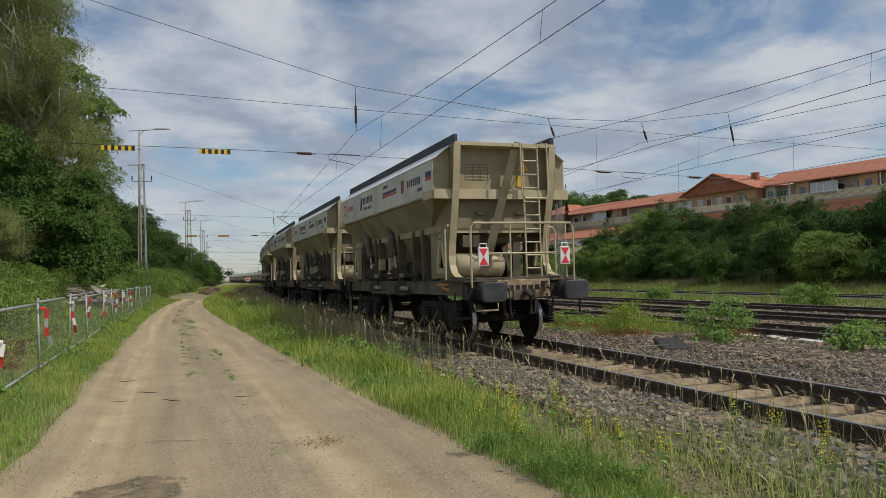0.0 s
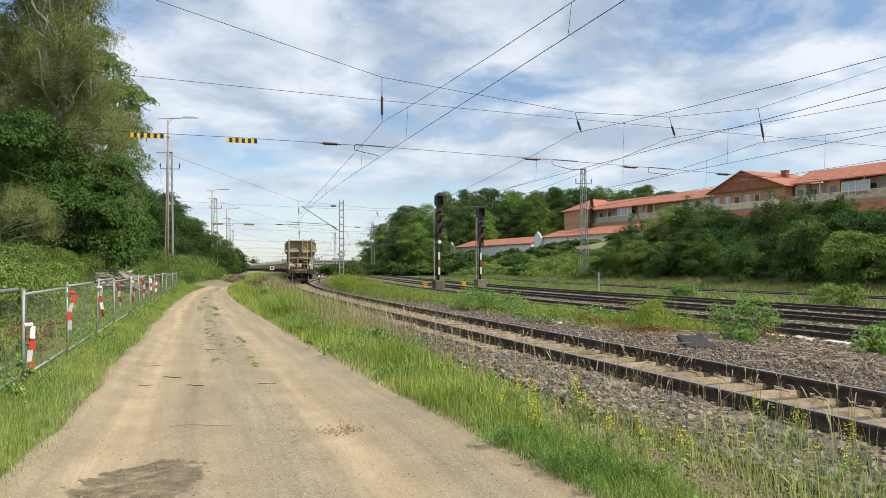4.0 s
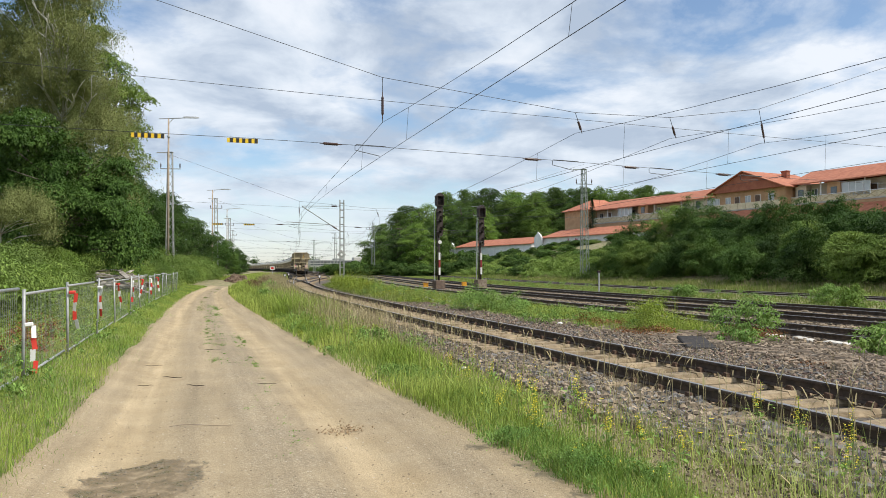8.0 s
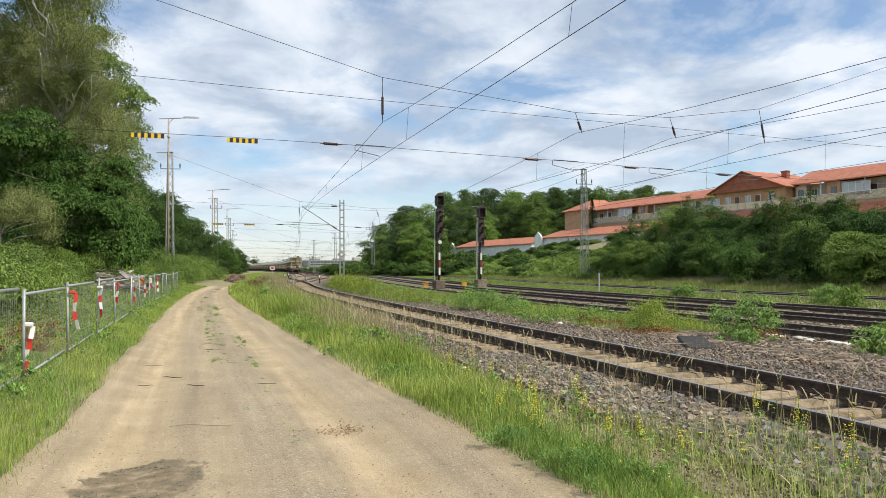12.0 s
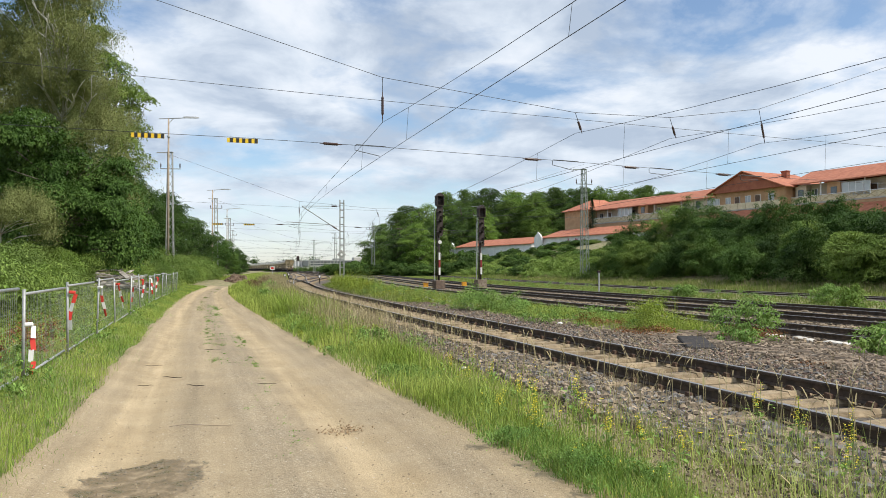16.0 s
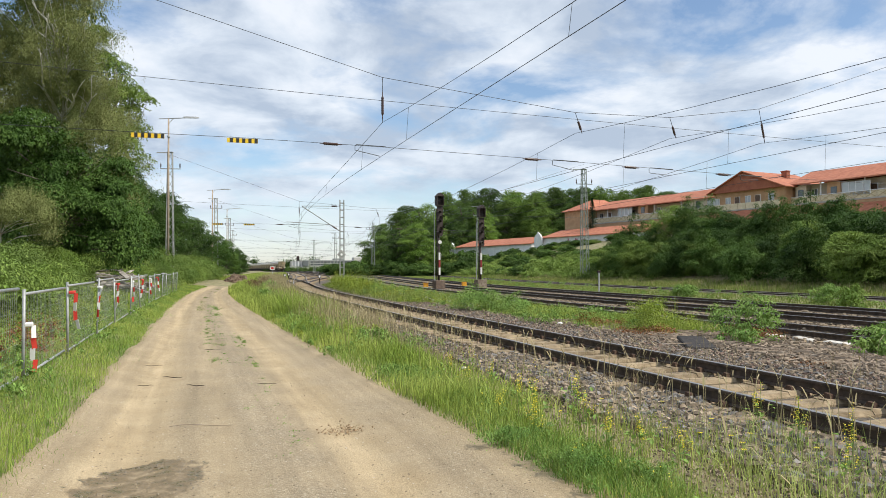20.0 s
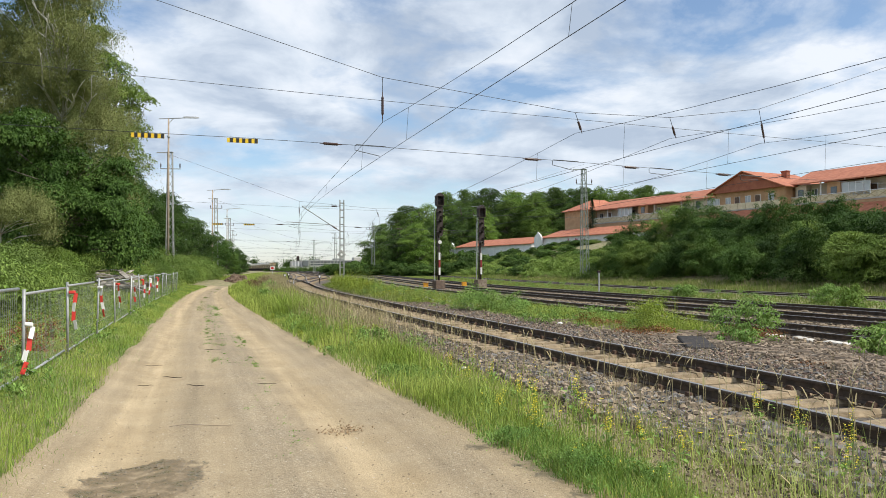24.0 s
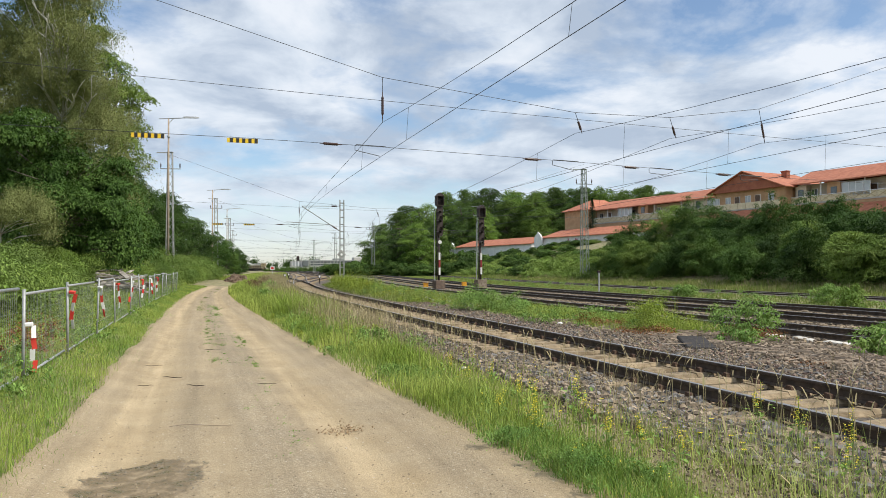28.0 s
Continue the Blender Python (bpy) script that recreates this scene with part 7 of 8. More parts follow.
def far_halls():
    """Grey flat-roofed halls on a low rise beyond the yard."""
    t = thing("industrial_hall", "long grey flat-roofed hall in the distance", "building", pose(-63, 430, 2.6, 0, 0, 24))
    t.scale = (0.8, 0.8, 0.6)
    part("wall", Geo().box((0, 12, 2.6), (40, 24, 5.4)), M_MAST, t)
    part("roof", Geo().box((0, 12, 5.5), (41, 25, 0.4)), M_STEEL, t)
    for z in (1.5, 3.9):
        part("window_band", Geo().box((0, -0.06, z), (38, 0.14, 1.2)), M_GLASS, t, "dark band of windows")
    for k in range(16):
        part("pillar", Geo().box((-18.8 + 2.5 * k, -0.2, 2.6), (0.35, 0.3, 5.2)), M_STEEL, t)
    part("roof_block", Geo().box((4, 8, 6.6), (6, 8, 1.8)), M_MAST, t)
    part("roof_block", Geo().box((-12, 9, 6.2), (3, 5, 1.0)), M_STEEL, t)
    part("stair_tower", Geo().box((16.5, 2, 4.2), (5, 6, 8.2)), M_CONCRETE, t)
    t = thing("industrial_hall", "pale low hall with pillars in the distance", "building", pose(-84, 436, 2.4, 0, 0, 14))
    t.scale = (0.8, 0.8, 0.6)
    part("wall", Geo().box((0, 10, 2.6), (15, 20, 5.4)), M_CONCRETE, t)
    part("roof", Geo().box((0, 10, 5.4), (15.6, 20.6, 0.4)), M_STEEL, t)
    for k in range(7):
        part("pillar", Geo().box((-6.9 + 2.3 * k, -0.2, 2.6), (0.5, 0.4, 5.2)), M_FRAME, t)
        if k < 6:
            part("window", Geo().box((-5.75 + 2.3 * k, -0.05, 2.4), (1.5, 0.14, 3.6)), M_GLASS_L, t)
    t = thing("small_signal", "small dark light signal far along the line", "signal", pose(-39.5, 200, -0.1))
    part("pole", Geo().tube([(0, 0, 0), (0, 0, 4.6)], 0.07, 8), M_STEEL, t)
    part("signal_head", Geo().box((0, -0.1, 4.3), (0.75, 0.2, 1.3)), M_SIG, t, bevel=0.08)
    part("foot", Geo().box((0, 0, 0.2), (0.6, 0.6, 0.5)), M_CONCRETE, t)
    rng = np.random.default_rng(78)
    cc, rr = [], []
    for k in range(150):
        f = rng.uniform(0, 1)
        cc.append((-88 + 58 * f + rng.normal(0, 2), 372 - 25 * f + rng.normal(0, 6), rng.uniform(0.3, 2.4) * (0.5 + 0.5 * f)))
        rr.append(rng.uniform(1.0, 1.9))
    lv, lf = strew(LEAF_V, LEAF_F, *leaf_cloud(rng, cc, rr, [480] * len(cc), 0.32, 0.9))
    tagged(new("far_thicket", fast_mesh("far_thicket", lv, lf, M_LEAF[1])), "green thicket before the distant halls", "thicket", kind="stuff")


far_halls()


def far_woods():
    rng = np.random.default_rng(77)
    c, r = [], []
    for x in np.arange(-620, -120, 6.0):
        c.append((x + rng.uniform(-3, 3), 760 + rng.uniform(-15, 30), rng.uniform(3, 9)))
        r.append(rng.uniform(5, 9))
    lv, lf = strew(LEAF_V, LEAF_F, *leaf_cloud(rng, c, r, [420] * len(c), 1.5, 0.9))
    tagged(new("far_woods", fast_mesh("far_woods", lv, lf, M_LEAF[0])), "low dark wood on the horizon", "woods", kind="stuff")


far_woods()


# ---------------------------------------------------------------- stones and litter
M_RAPE = mat("yellow_green_herb", (0.20, 0.29, 0.035), (0.34, 0.40, 0.06), 1.2, 0.7, island=0.35, leaf=True, spec=0.3)
M_PALE_GRIT = mat("pale_sandy_grit", (0.26, 0.205, 0.135), (0.42, 0.345, 0.24), 8, 0.95, island=0.35)
M_PALE_STONE = mat("pale_edging_stone", (0.52, 0.49, 0.44), (0.66, 0.63, 0.58), 5, 0.9, bump=0.3, bscale=40, objrand=0.15)


def stones(name, label, u0, u1, v0, v1, n, size, dz, material, seed, power=1.7, avoid=()):
    rng = np.random.default_rng(seed)
    v = v0 + (v1 - v0) * rng.uniform(0, 1, n) ** power
    u = rng.uniform(u0, u1, n)
    x, y = line_pt(v, u)
    s = size * np.clip(rng.lognormal(0, 0.35, n), 0.4, 1.8)
    z = height(v, u) + dz + bumps(x * 2, y * 2, 0.02) + s * rng.uniform(-0.2, 0.5, n)
    # between near rails the bed lies low, beside them it is heaped over the sleeper ends
    z += np.where(np.abs(u) < 0.66, -0.055, 0) + np.where((np.abs(u) > 0.9) & (np.abs(u) < 2.0), 0.022, 0)
    size3 = np.stack([s * rng.uniform(0.7, 1.3, n), s * rng.uniform(0.7, 1.3, n), s * rng.uniform(0.6, 1.0, n)], 1)
    p, f = strew(CHIP_V, CHIP_F, np.stack([x, y, z], 1), rng.uniform(0, 6.28, n), size3, rng.uniform(-0.7, 0.7, n))
    tagged(new(name, fast_mesh(name, p, f, material)), label, "stones", kind="stuff")


stones("ballast_stones", "loose angular brown ballast stones", -2.2, 3.5, 2.0, 36, 38000, 0.021, 0.014, M_STONE, 201)
stones("ballast_stones", "loose angular grey ballast stones", -2.2, 3.5, 2.0, 36, 10000, 0.022, 0.016, M_STONE_BLUE, 211)
stones("ballast_stones", "loose angular reddish ballast stones", -2.2, 3.5, 2.0, 36, 9000, 0.022, 0.018, M_STONE_RED, 221)
stones("ballast_stones", "heaped ballast stones beside the near rail", -2.3, -0.9, 2.5, 14, 9000, 0.03, 0.03, M_STONE, 231, 1.5)
stones("ballast_stones", "heaped grey ballast stones beside the near rail", -2.3, -0.9, 2.5, 14, 3600, 0.03, 0.03, M_STONE_BLUE, 241, 1.5)
stones("ballast_stones", "loose ballast stones at the start of the near track", -2.2, 3.5, -14, 2.2, 9000, 0.032, 0.01, M_STONE, 206, 1.0)
stones("ballast_stones", "coarse ballast under the main tracks", 7.4, 19.0, 8.0, 60, 26000, 0.036, 0.06, M_STONE, 202, 1.3)
stones("gravel_stones", "rust brown gravel between the tracks", 3.2, 6.8, 4.0, 34, 11000, 0.026, 0.04, mat("rust_brown_stone", (0.16, 0.12, 0.085), (0.30, 0.24, 0.175), 8, 0.95, island=0.4), 203)
stones("road_pebbles", "small pebbles on the dirt road", -7.4, -4.1, 3.5, 22, 2600, 0.004, 0.021, mat("pale_pebble", (0.30, 0.24, 0.16), (0.46, 0.38, 0.26), 8, 0.95, island=0.3), 204)
stones("verge_pebbles", "stones and grit among the sparse grass", -3.6, -2.1, 3.0, 30, 9000, 0.011, 0.0, M_STONE, 205)
stones("verge_pebbles", "pale grit among the sparse grass", -3.7, -2.0, 3.0, 26, 7000, 0.008, 0.004, M_PALE_GRIT, 215)


def edging():
    """A broken row of pale slabs along the main tracks."""
    t = thing("stone_edging", "broken row of pale edging slabs beside the tracks", "edging", kind="structure")
    rng = np.random.default_rng(18)
    g = Geo().box((0, 0, 0), (0.24, 0.7, 0.1), top=0.9)
    me = mesh_of("slab", g, M_PALE_STONE, bevel=0.015)
    v = 11.0
    while v < 62:
        if rng.uniform() > 0.3:
            part("slab", me, None, t, at=place(v, 7.55 + rng.uniform(-0.08, 0.08), 0.045, rng.uniform(-5, 5)) @ pose(0, 0, 0, rng.uniform(-4, 4), rng.uniform(-6, 6), 0))
        v += 0.95


edging()


def mud_patch():
    """A damp hollow with wet mud and a little water in the road."""
    rng = np.random.default_rng(21)
    cx, cy = -2.22, 5.45

    n = 130
    a, r = rng.uniform(0, 6.28, n), rng.uniform(0.75, 1.25, n)
    pos = np.stack([cx + 0.46 * r * np.cos(a), cy + 0.42 * r * np.sin(a), np.full(n, 0.02)], 1)
    p, f = strew(CHIP_V, CHIP_F, pos, a, 0.004 * rng.lognormal(0, 0.5, n), rng.uniform(-0.5, 0.5, n))
    tagged(new("mud_clods", fast_mesh("mud_clods", p, f, M_ROAD_GREY)), "crumbs of dried mud round the damp patch", "clods", kind="stuff")
    n = 150
    pos = np.stack([rng.normal(-1.0, 0.1, n), rng.normal(7.2, 0.13, n), np.full(n, 0.019)], 1)
    p, f = strew(CHIP_V, CHIP_F, pos, rng.uniform(0, 6.28, n), 0.0055 * rng.lognormal(0, 0.5, n), rng.uniform(-0.5, 0.5, n))
    tagged(new("grit", fast_mesh("grit", p, f, mat("red_brown_grit", (0.26, 0.18, 0.10), (0.42, 0.31, 0.19), 30, 0.95))), "loose reddish grit in the road", "grit", kind="stuff")


mud_patch()


def stick(x, y, yaw, length, r, material, label, bend=0.1, z=0.035):
    pts = [(-length / 2 + length * k / 5, bend * length * math.sin(k * 1.1), 0.004 * math.sin(k * 2.0)) for k in range(6)]
    ob = solo("stick", Geo().tube(pts, [r * 0.4, r * 0.7, r * 0.65, r * 0.6, r * 0.5, r * 0.3], 5), material, label, "stick", "sticks on the road", smooth=True)
    ob.matrix_world = pose(x, y, z, 0, 0, yaw)


M_TWIG = mat("dark_twig", (0.05, 0.035, 0.025), (0.10, 0.07, 0.05), 20, 0.9)
for sx, sy, syaw, sl, sr in ((-3.33, 9.88, 165, 0.28, 0.009), (-3.92, 10.64, 170, 0.30, 0.009), (-4.55, 9.6, 140, 0.22, 0.007), (-4.0, 9.9, 20, 0.2, 0.006), (-4.7, 11.9, 25, 0.3, 0.006), (-2.4, 10.0, 12, 0.25, 0.005), (-4.4, 14.2, 5, 0.4, 0.007)):
    stick(sx, sy, syaw, sl, sr, M_TWIG, "dark twig lying on the dirt road", 0.06)
stick(-2.42, 7.38, 12, 0.62, 0.007, M_POLE_WOOD, "long thin brown stick on the dirt road", 0.12)


def debris():
    """Dead stems and chips on the gravel between the tracks, and a tarred plank."""
    rng = np.random.default_rng(23)
    n = 420
    v, u = rng.uniform(8, 22, n), rng.normal(4.6, 0.8, n)
    x, y = line_pt(v, u)
    pos = np.stack([x, y, height(v, u) + 0.075 + rng.uniform(0, 0.02, n)], 1)
    bv = [(-0.5, -0.012, 0), (-0.5, 0.012, 0), (0.5, 0.008, 0), (0.5, -0.008, 0), (-0.5, 0, 0.02), (0.5, 0, 0.014)]
    bf = [(0, 1, 2, 3), (0, 3, 5, 4), (1, 4, 5, 2)]
    p, f = strew(bv, bf, pos, rng.uniform(0, 3.14, n), np.stack([rng.uniform(0.15, 0.7, n), np.ones(n) * 0.8, np.ones(n) * 0.8], 1), rng.uniform(-0.08, 0.08, n))
    tagged(new("dead_stems", fast_mesh("dead_stems", p, f, M_WOOD)), "dry dead stems on the gravel", "dead stems", kind="stuff")
    ob = solo("tarred_plank", Geo().box((0, 0, 0), (1.6, 0.6, 0.08), top=0.97), mat("tarred_wood", (0.018, 0.015, 0.014), (0.045, 0.038, 0.034), 6, 0.85, bump=0.4, bscale=40), "dark tarred cover plank lying on the gravel", "plank", bevel=0.02)
    ob.matrix_world = place(14.5, 3.45, 0.075, 62) @ pose(0, 0, 0, 2, -3, 0)
    for v, u, s in ((31.9, 18.6, 0.22), (20.0, 3.2, 0.1), (12.0, -2.7, 0.05)):
        ob = solo("litter", Geo().box((0, 0, s * 0.3), (s * 1.6, s, s * 0.5), top=0.7), M_TAPE_W, "scrap of white litter on the ballast", "litter", "white litter", bevel=s * 0.1)
        ob.matrix_world = place(v, u, 0.06, 20)


debris()

# ---------------------------------------------------------------- grass and weeds
meadow("verge_grass", "fresh green grass beside the dirt road", -4.5, -3.0, 3.2, 60, 26000, 0.27, 0.006, M_GRASS, 101, 0.95, hug=True)
meadow("verge_grass", "dense short grass along the road edge", -4.62, -3.3, 3.0, 40, 24000, 0.24, 0.006, M_GRASS, 121, 0.7, 0.02, 1.9, 0.12, hug=True)
meadow("verge_grass", "deep green grass along the road edge", -4.62, -3.35, 3.0, 60, 36000, 0.2, 0.007, M_GRASS_DEEP, 122, 0.6, 0.02, 1.8, 0.1, hug=True)
meadow("verge_grass", "tall green grass beside the curve", -4.5, -2.6, 9.0, 60, 62000, 0.38, 0.009, M_GRASS, 102, 0.62, 0.025, 1.1, 0.4, hug=True)
meadow("verge_grass", "tall grass at the bend of the road", -4.8, -1.8, 24.0, 110, 50000, 0.66, 0.011, M_GRASS, 112, 0.25, 0.02, 1.4, hug=True)
meadow("dry_grass", "pale dry seed grass beside the curve", -4.0, -1.5, 18.0, 100, 9000, 0.85, 0.006, M_GRASS_DRY, 110, 0.4, 0.03, 1.5)
meadow("sparse_grass", "sparse grass growing through the ballast", -3.4, -1.3, 3.0, 34, 7000, 0.24, 0.0055, M_GRASS, 103, 0.95)
meadow("verge_tufts", "light green tufts of thin grass beside the ballast", -3.4, -1.45, 3.6, 10, 5000, 0.3, 0.005, M_GRASS, 141, 1.2)
meadow("verge_tufts", "bright thin grass tufts in the stony verge", -3.0, -1.5, 3.6, 8.0, 5200, 0.3, 0.0045, M_GRASS_PALE, 161, 1.25, 0.02, 1.0, 0.2)
meadow("verge_tufts", "pale green tall grass by the near rail", -2.4, -1.2, 3.4, 7.5, 2200, 0.46, 0.0045, M_GRASS_PALE, 162, 1.3, 0.02, 1.0, 0.2)
meadow("verge_grass", "soft fresh grass along the road edge", -4.5, -3.3, 3.2, 24, 22000, 0.15, 0.0045, M_GRASS_PALE, 163, 0.8, 0.02, 1.7, 0.12, hug=True)
meadow("dry_grass", "low straw coloured grass in the verge", -4.2, -1.7, 3.0, 16, 12000, 0.14, 0.0045, M_GRASS_DRY, 131, 0.7)
meadow("fence_grass", "fresh grass along the fence", -9.7, -7.65, 3.0, 62, 70000, 0.15, 0.005, M_GRASS, 104, 0.3, 0.02, 1.6, 0.14)
meadow("fence_grass", "deep green grass along the fence", -9.7, -7.7, 3.0, 62, 66000, 0.13, 0.005, M_GRASS_DEEP, 134, 0.2, 0.02, 1.5, 0.12)
meadow("fence_grass", "grass beside the start of the road", -10.5, -7.7, -16, 3.4, 16000, 0.2, 0.012, M_GRASS_DEEP, 151, 0.2, 0.02, 1.0, 0.12)
meadow("verge_grass", "grass between the start of the road and the track", -3.9, -2.4, -16, 3.4, 16000, 0.22, 0.012, M_GRASS, 152, 0.4, 0.02, 1.0, 0.12)
meadow("bank_grass", "rough grass on the bank", -13.0, -9.4, 4.0, 70, 40000, 0.5, 0.014, M_GRASS, 105, 0.2)
meadow("road_grass", "sparse low grass along the middle of the road", -6.4, -6.0, 13.0, 33, 11000, 0.05, 0.006, M_GRASS_YARD, 106, 0.55, 0.03, 1.2)
meadow("road_grass", "low grass along the middle of the bend", -6.85, -6.35, 27.0, 64, 15000, 0.065, 0.008, M_GRASS_YARD, 136, 0.2, 0.03, 1.2)
meadow("road_grass", "small tufts of grass in the road", -6.05, -5.55, 5.5, 17, 9000, 0.04, 0.005, M_GRASS_DEEP, 126, 1.25)
meadow("road_grass", "dry crushed grass in the road", -6.2, -5.5, 5.5, 34, 6000, 0.035, 0.005, M_GRASS_DRY, 146, 1.0)
meadow("road_edge_grass", "thin grass creeping into the road beside the fence", -7.95, -7.35, 3.5, 40, 9000, 0.06, 0.006, M_GRASS_DEEP, 156, 1.2)
meadow("road_edge_grass", "thin grass creeping into the road", -4.5, -3.9, 4.0, 30, 2200, 0.05, 0.006, M_GRASS, 116, 1.4)
meadow("middle_grass", "rough grass along the turnout", 1.9, 7.3, 34, 70, 30000, 0.45, 0.013, M_GRASS_YARD, 127, 0.3, 0.02, 1.1)
meadow("rough_grass", "long green grass beyond the earth mound", -10.5, -5.0, 90, 190, 26000, 0.55, 0.016, M_GRASS, 138, 0.2, 0.02, 1.2)
meadow("rough_grass", "long green grass beyond the end of the road", -5.6, -2.0, 66, 190, 26000, 0.55, 0.016, M_GRASS, 128, 0.2, 0.02, 1.2)
meadow("dry_grass", "tall hay coloured seed grass at the bend", -3.9, -1.7, 38, 96, 15000, 1.0, 0.008, M_GRASS_DRY, 129, 0.35, 0.02, 1.2)
meadow("middle_grass", "weedy green grass between the tracks", 3.5, 7.6, 17.5, 68, 70000, 0.36, 0.010, M_GRASS, 107, 0.4, 0.02, 1.1)
meadow("yard_grass", "yellow green grass between the far tracks", 18.8, 24.8, 8.0, 140, 50000, 0.2, 0.016, M_GRASS_YARD, 108, 0.35, 0.02, 1.2)
meadow("yard_grass", "tall yellow green grass at the foot of the embankment", 28.2, 33.5, 5.0, 140, 56000, 0.42, 0.018, M_GRASS_YARD, 109, 0.15, 0.02, 1.2)
meadow("yard_dry_grass", "straw coloured seed grass before the embankment", 28.6, 33.5, 5.0, 110, 9000, 0.62, 0.010, M_GRASS_DRY, 119, 0.2, 0.02, 1.2)


def herbs(name, label, u0, u1, v0, v1, clumps, leaves, leaf, h, spread, material, seed, power=1.4):
    """A band of low leafy plants of many small leaves."""
    rng = np.random.default_rng(seed)
    v = v0 + (v1 - v0) * rng.uniform(0, 1, clumps) ** power
    u = rng.uniform(u0, u1, clumps)
    x, y = line_pt(v, u)
    keep = patchy(x, y, 0.9, seed) > rng.uniform(0.15, 0.75, clumps)
    x, y, v, u = x[keep], y[keep], v[keep], u[keep]
    n = len(x)
    hh = h * rng.uniform(0.4, 1.2, n)
    c = np.stack([x, y, height(v, u) + hh * 0.5], 1)
    pos, yaw, size, tilt = leaf_cloud(rng, c, spread * rng.uniform(0.6, 1.3, n), [leaves] * n, leaf, 1.0)
    k = np.repeat(np.arange(n), leaves)
    pos[:, 2] = c[k, 2] + (pos[:, 2] - c[k, 2]) * (hh[k] / (2 * spread))
    p, f = strew(LEAF_V, LEAF_F, pos, yaw, size, tilt)
    tagged(new(name, fast_mesh(name, p, f, material)), label, "weeds", kind="stuff")


herbs("road_weeds", "small leafy weeds along the middle of the road", -6.0, -5.6, 5.6, 19, 300, 34, 0.02, 0.05, 0.09, M_WEED, 531, 1.1)
herbs("road_weeds", "low weeds along the middle of the road", -6.4, -6.0, 14, 34, 340, 40, 0.028, 0.07, 0.13, M_WEED, 532, 1.0)
herbs("verge_herbs", "low leafy weeds in the verge", -4.1, -3.3, 3.5, 22, 320, 70, 0.02, 0.22, 0.12, M_WEED, 501)
herbs("verge_herbs", "leafy green weeds beside the curve", -4.5, -2.2, 14, 60, 420, 55, 0.05, 0.5, 0.25, M_WEED, 502)
herbs("verge_herbs", "yellow green weeds beside the curve", -4.6, -2.4, 16, 70, 260, 55, 0.045, 0.55, 0.22, M_RAPE, 503)
herbs("middle_herbs", "yellow green flowering herbs between the tracks", 2.0, 6.2, 32, 66, 620, 60, 0.05, 0.5, 0.3, M_RAPE, 504, 1.2)
herbs("middle_herbs", "tall yellow green herbs beside the mast", 1.9, 4.0, 46, 62, 620, 80, 0.055, 1.6, 0.34, M_RAPE, 514, 1.0)
herbs("middle_herbs", "tall green weeds beside the mast", 2.2, 5.6, 38, 66, 300, 80, 0.06, 1.0, 0.36, M_WEED, 515, 1.0)
herbs("middle_herbs", "dark green weeds between the tracks", 2.8, 7.0, 19, 64, 700, 60, 0.06, 0.5, 0.3, M_WEED, 505, 1.2)
herbs("middle_flowers", "scattered yellow flowers between the tracks", 2.3, 5.0, 36, 64, 420, 16, 0.026, 1.15, 0.25, M_YELLOW, 506, 1.2)
herbs("middle_flowers", "white flowers between the tracks", 3.0, 5.6, 26, 38, 120, 14, 0.03, 0.6, 0.2, M_WHITE_FLOWER, 507, 1.0)
herbs("fence_herbs", "leafy weeds growing through the fence", -9.6, -8.2, 4, 50, 420, 50, 0.05, 0.45, 0.2, M_WEED, 508)
herbs("bank_herbs", "bright brambles behind the fence", -11.5, -9.2, 4, 52, 700, 90, 0.042, 0.75, 0.3, M_LEAF_BRAMBLE, 509)
herbs("bank_herbs", "rust coloured dying weeds behind the fence", -9.8, -8.8, 12.5, 16.5, 60, 60, 0.05, 0.8, 0.25, M_REDDISH, 510, 1.0)
herbs("yard_herbs", "green weeds among the far tracks", 19.0, 24.6, 12, 110, 420, 45, 0.09, 0.45, 0.35, M_WEED, 511, 1.2)
herbs("slope_herbs", "bright brambles at the foot of the slope", 30.5, 37, 60, 160, 900, 60, 0.16, 1.2, 0.8, M_LEAF[2], 512, 1.0)


def seed_stalks(name, label, u0, u1, v0, v1, n, h, seed):
    """Dry grass stalks with a drooping seed head."""
    rng = np.random.default_rng(seed)
    v = v0 + (v1 - v0) * rng.uniform(0, 1, n) ** 1.5
    u = rng.uniform(u0, u1, n)
    x, y = line_pt(v, u)
    bv = [(-0.0025, 0, 0), (0.0025, 0, 0), (-0.002, 0.05, 0.55), (0.002, 0.05, 0.55), (-0.0015, 0.14, 0.86), (0.0015, 0.14, 0.86),
          (-0.005, 0.17, 0.90), (0.005, 0.17, 0.90), (-0.004, 0.24, 0.97), (0.004, 0.24, 0.97), (0, 0.30, 0.98), (0, 0.30, 0.98)]
    bf = [(0, 1, 3, 2), (2, 3, 5, 4), (4, 5, 7, 6), (6, 7, 9, 8), (8, 9, 11, 10)]
    hh = h * rng.uniform(0.55, 1.2, n)
    wide = rng.uniform(0.8, 1.3, n) * (1 + 0.012 * np.hypot(x, y))
    p, f = strew(bv, bf, np.stack([x, y, height(v, u) - 0.02], 1), rng.uniform(0, 6.28, n), np.stack([wide, hh, hh], 1), rng.normal(0, 0.15, n))
    tagged(new(name, fast_mesh(name, p, f, M_GRASS_DRY)), label, "grass", kind="stuff")


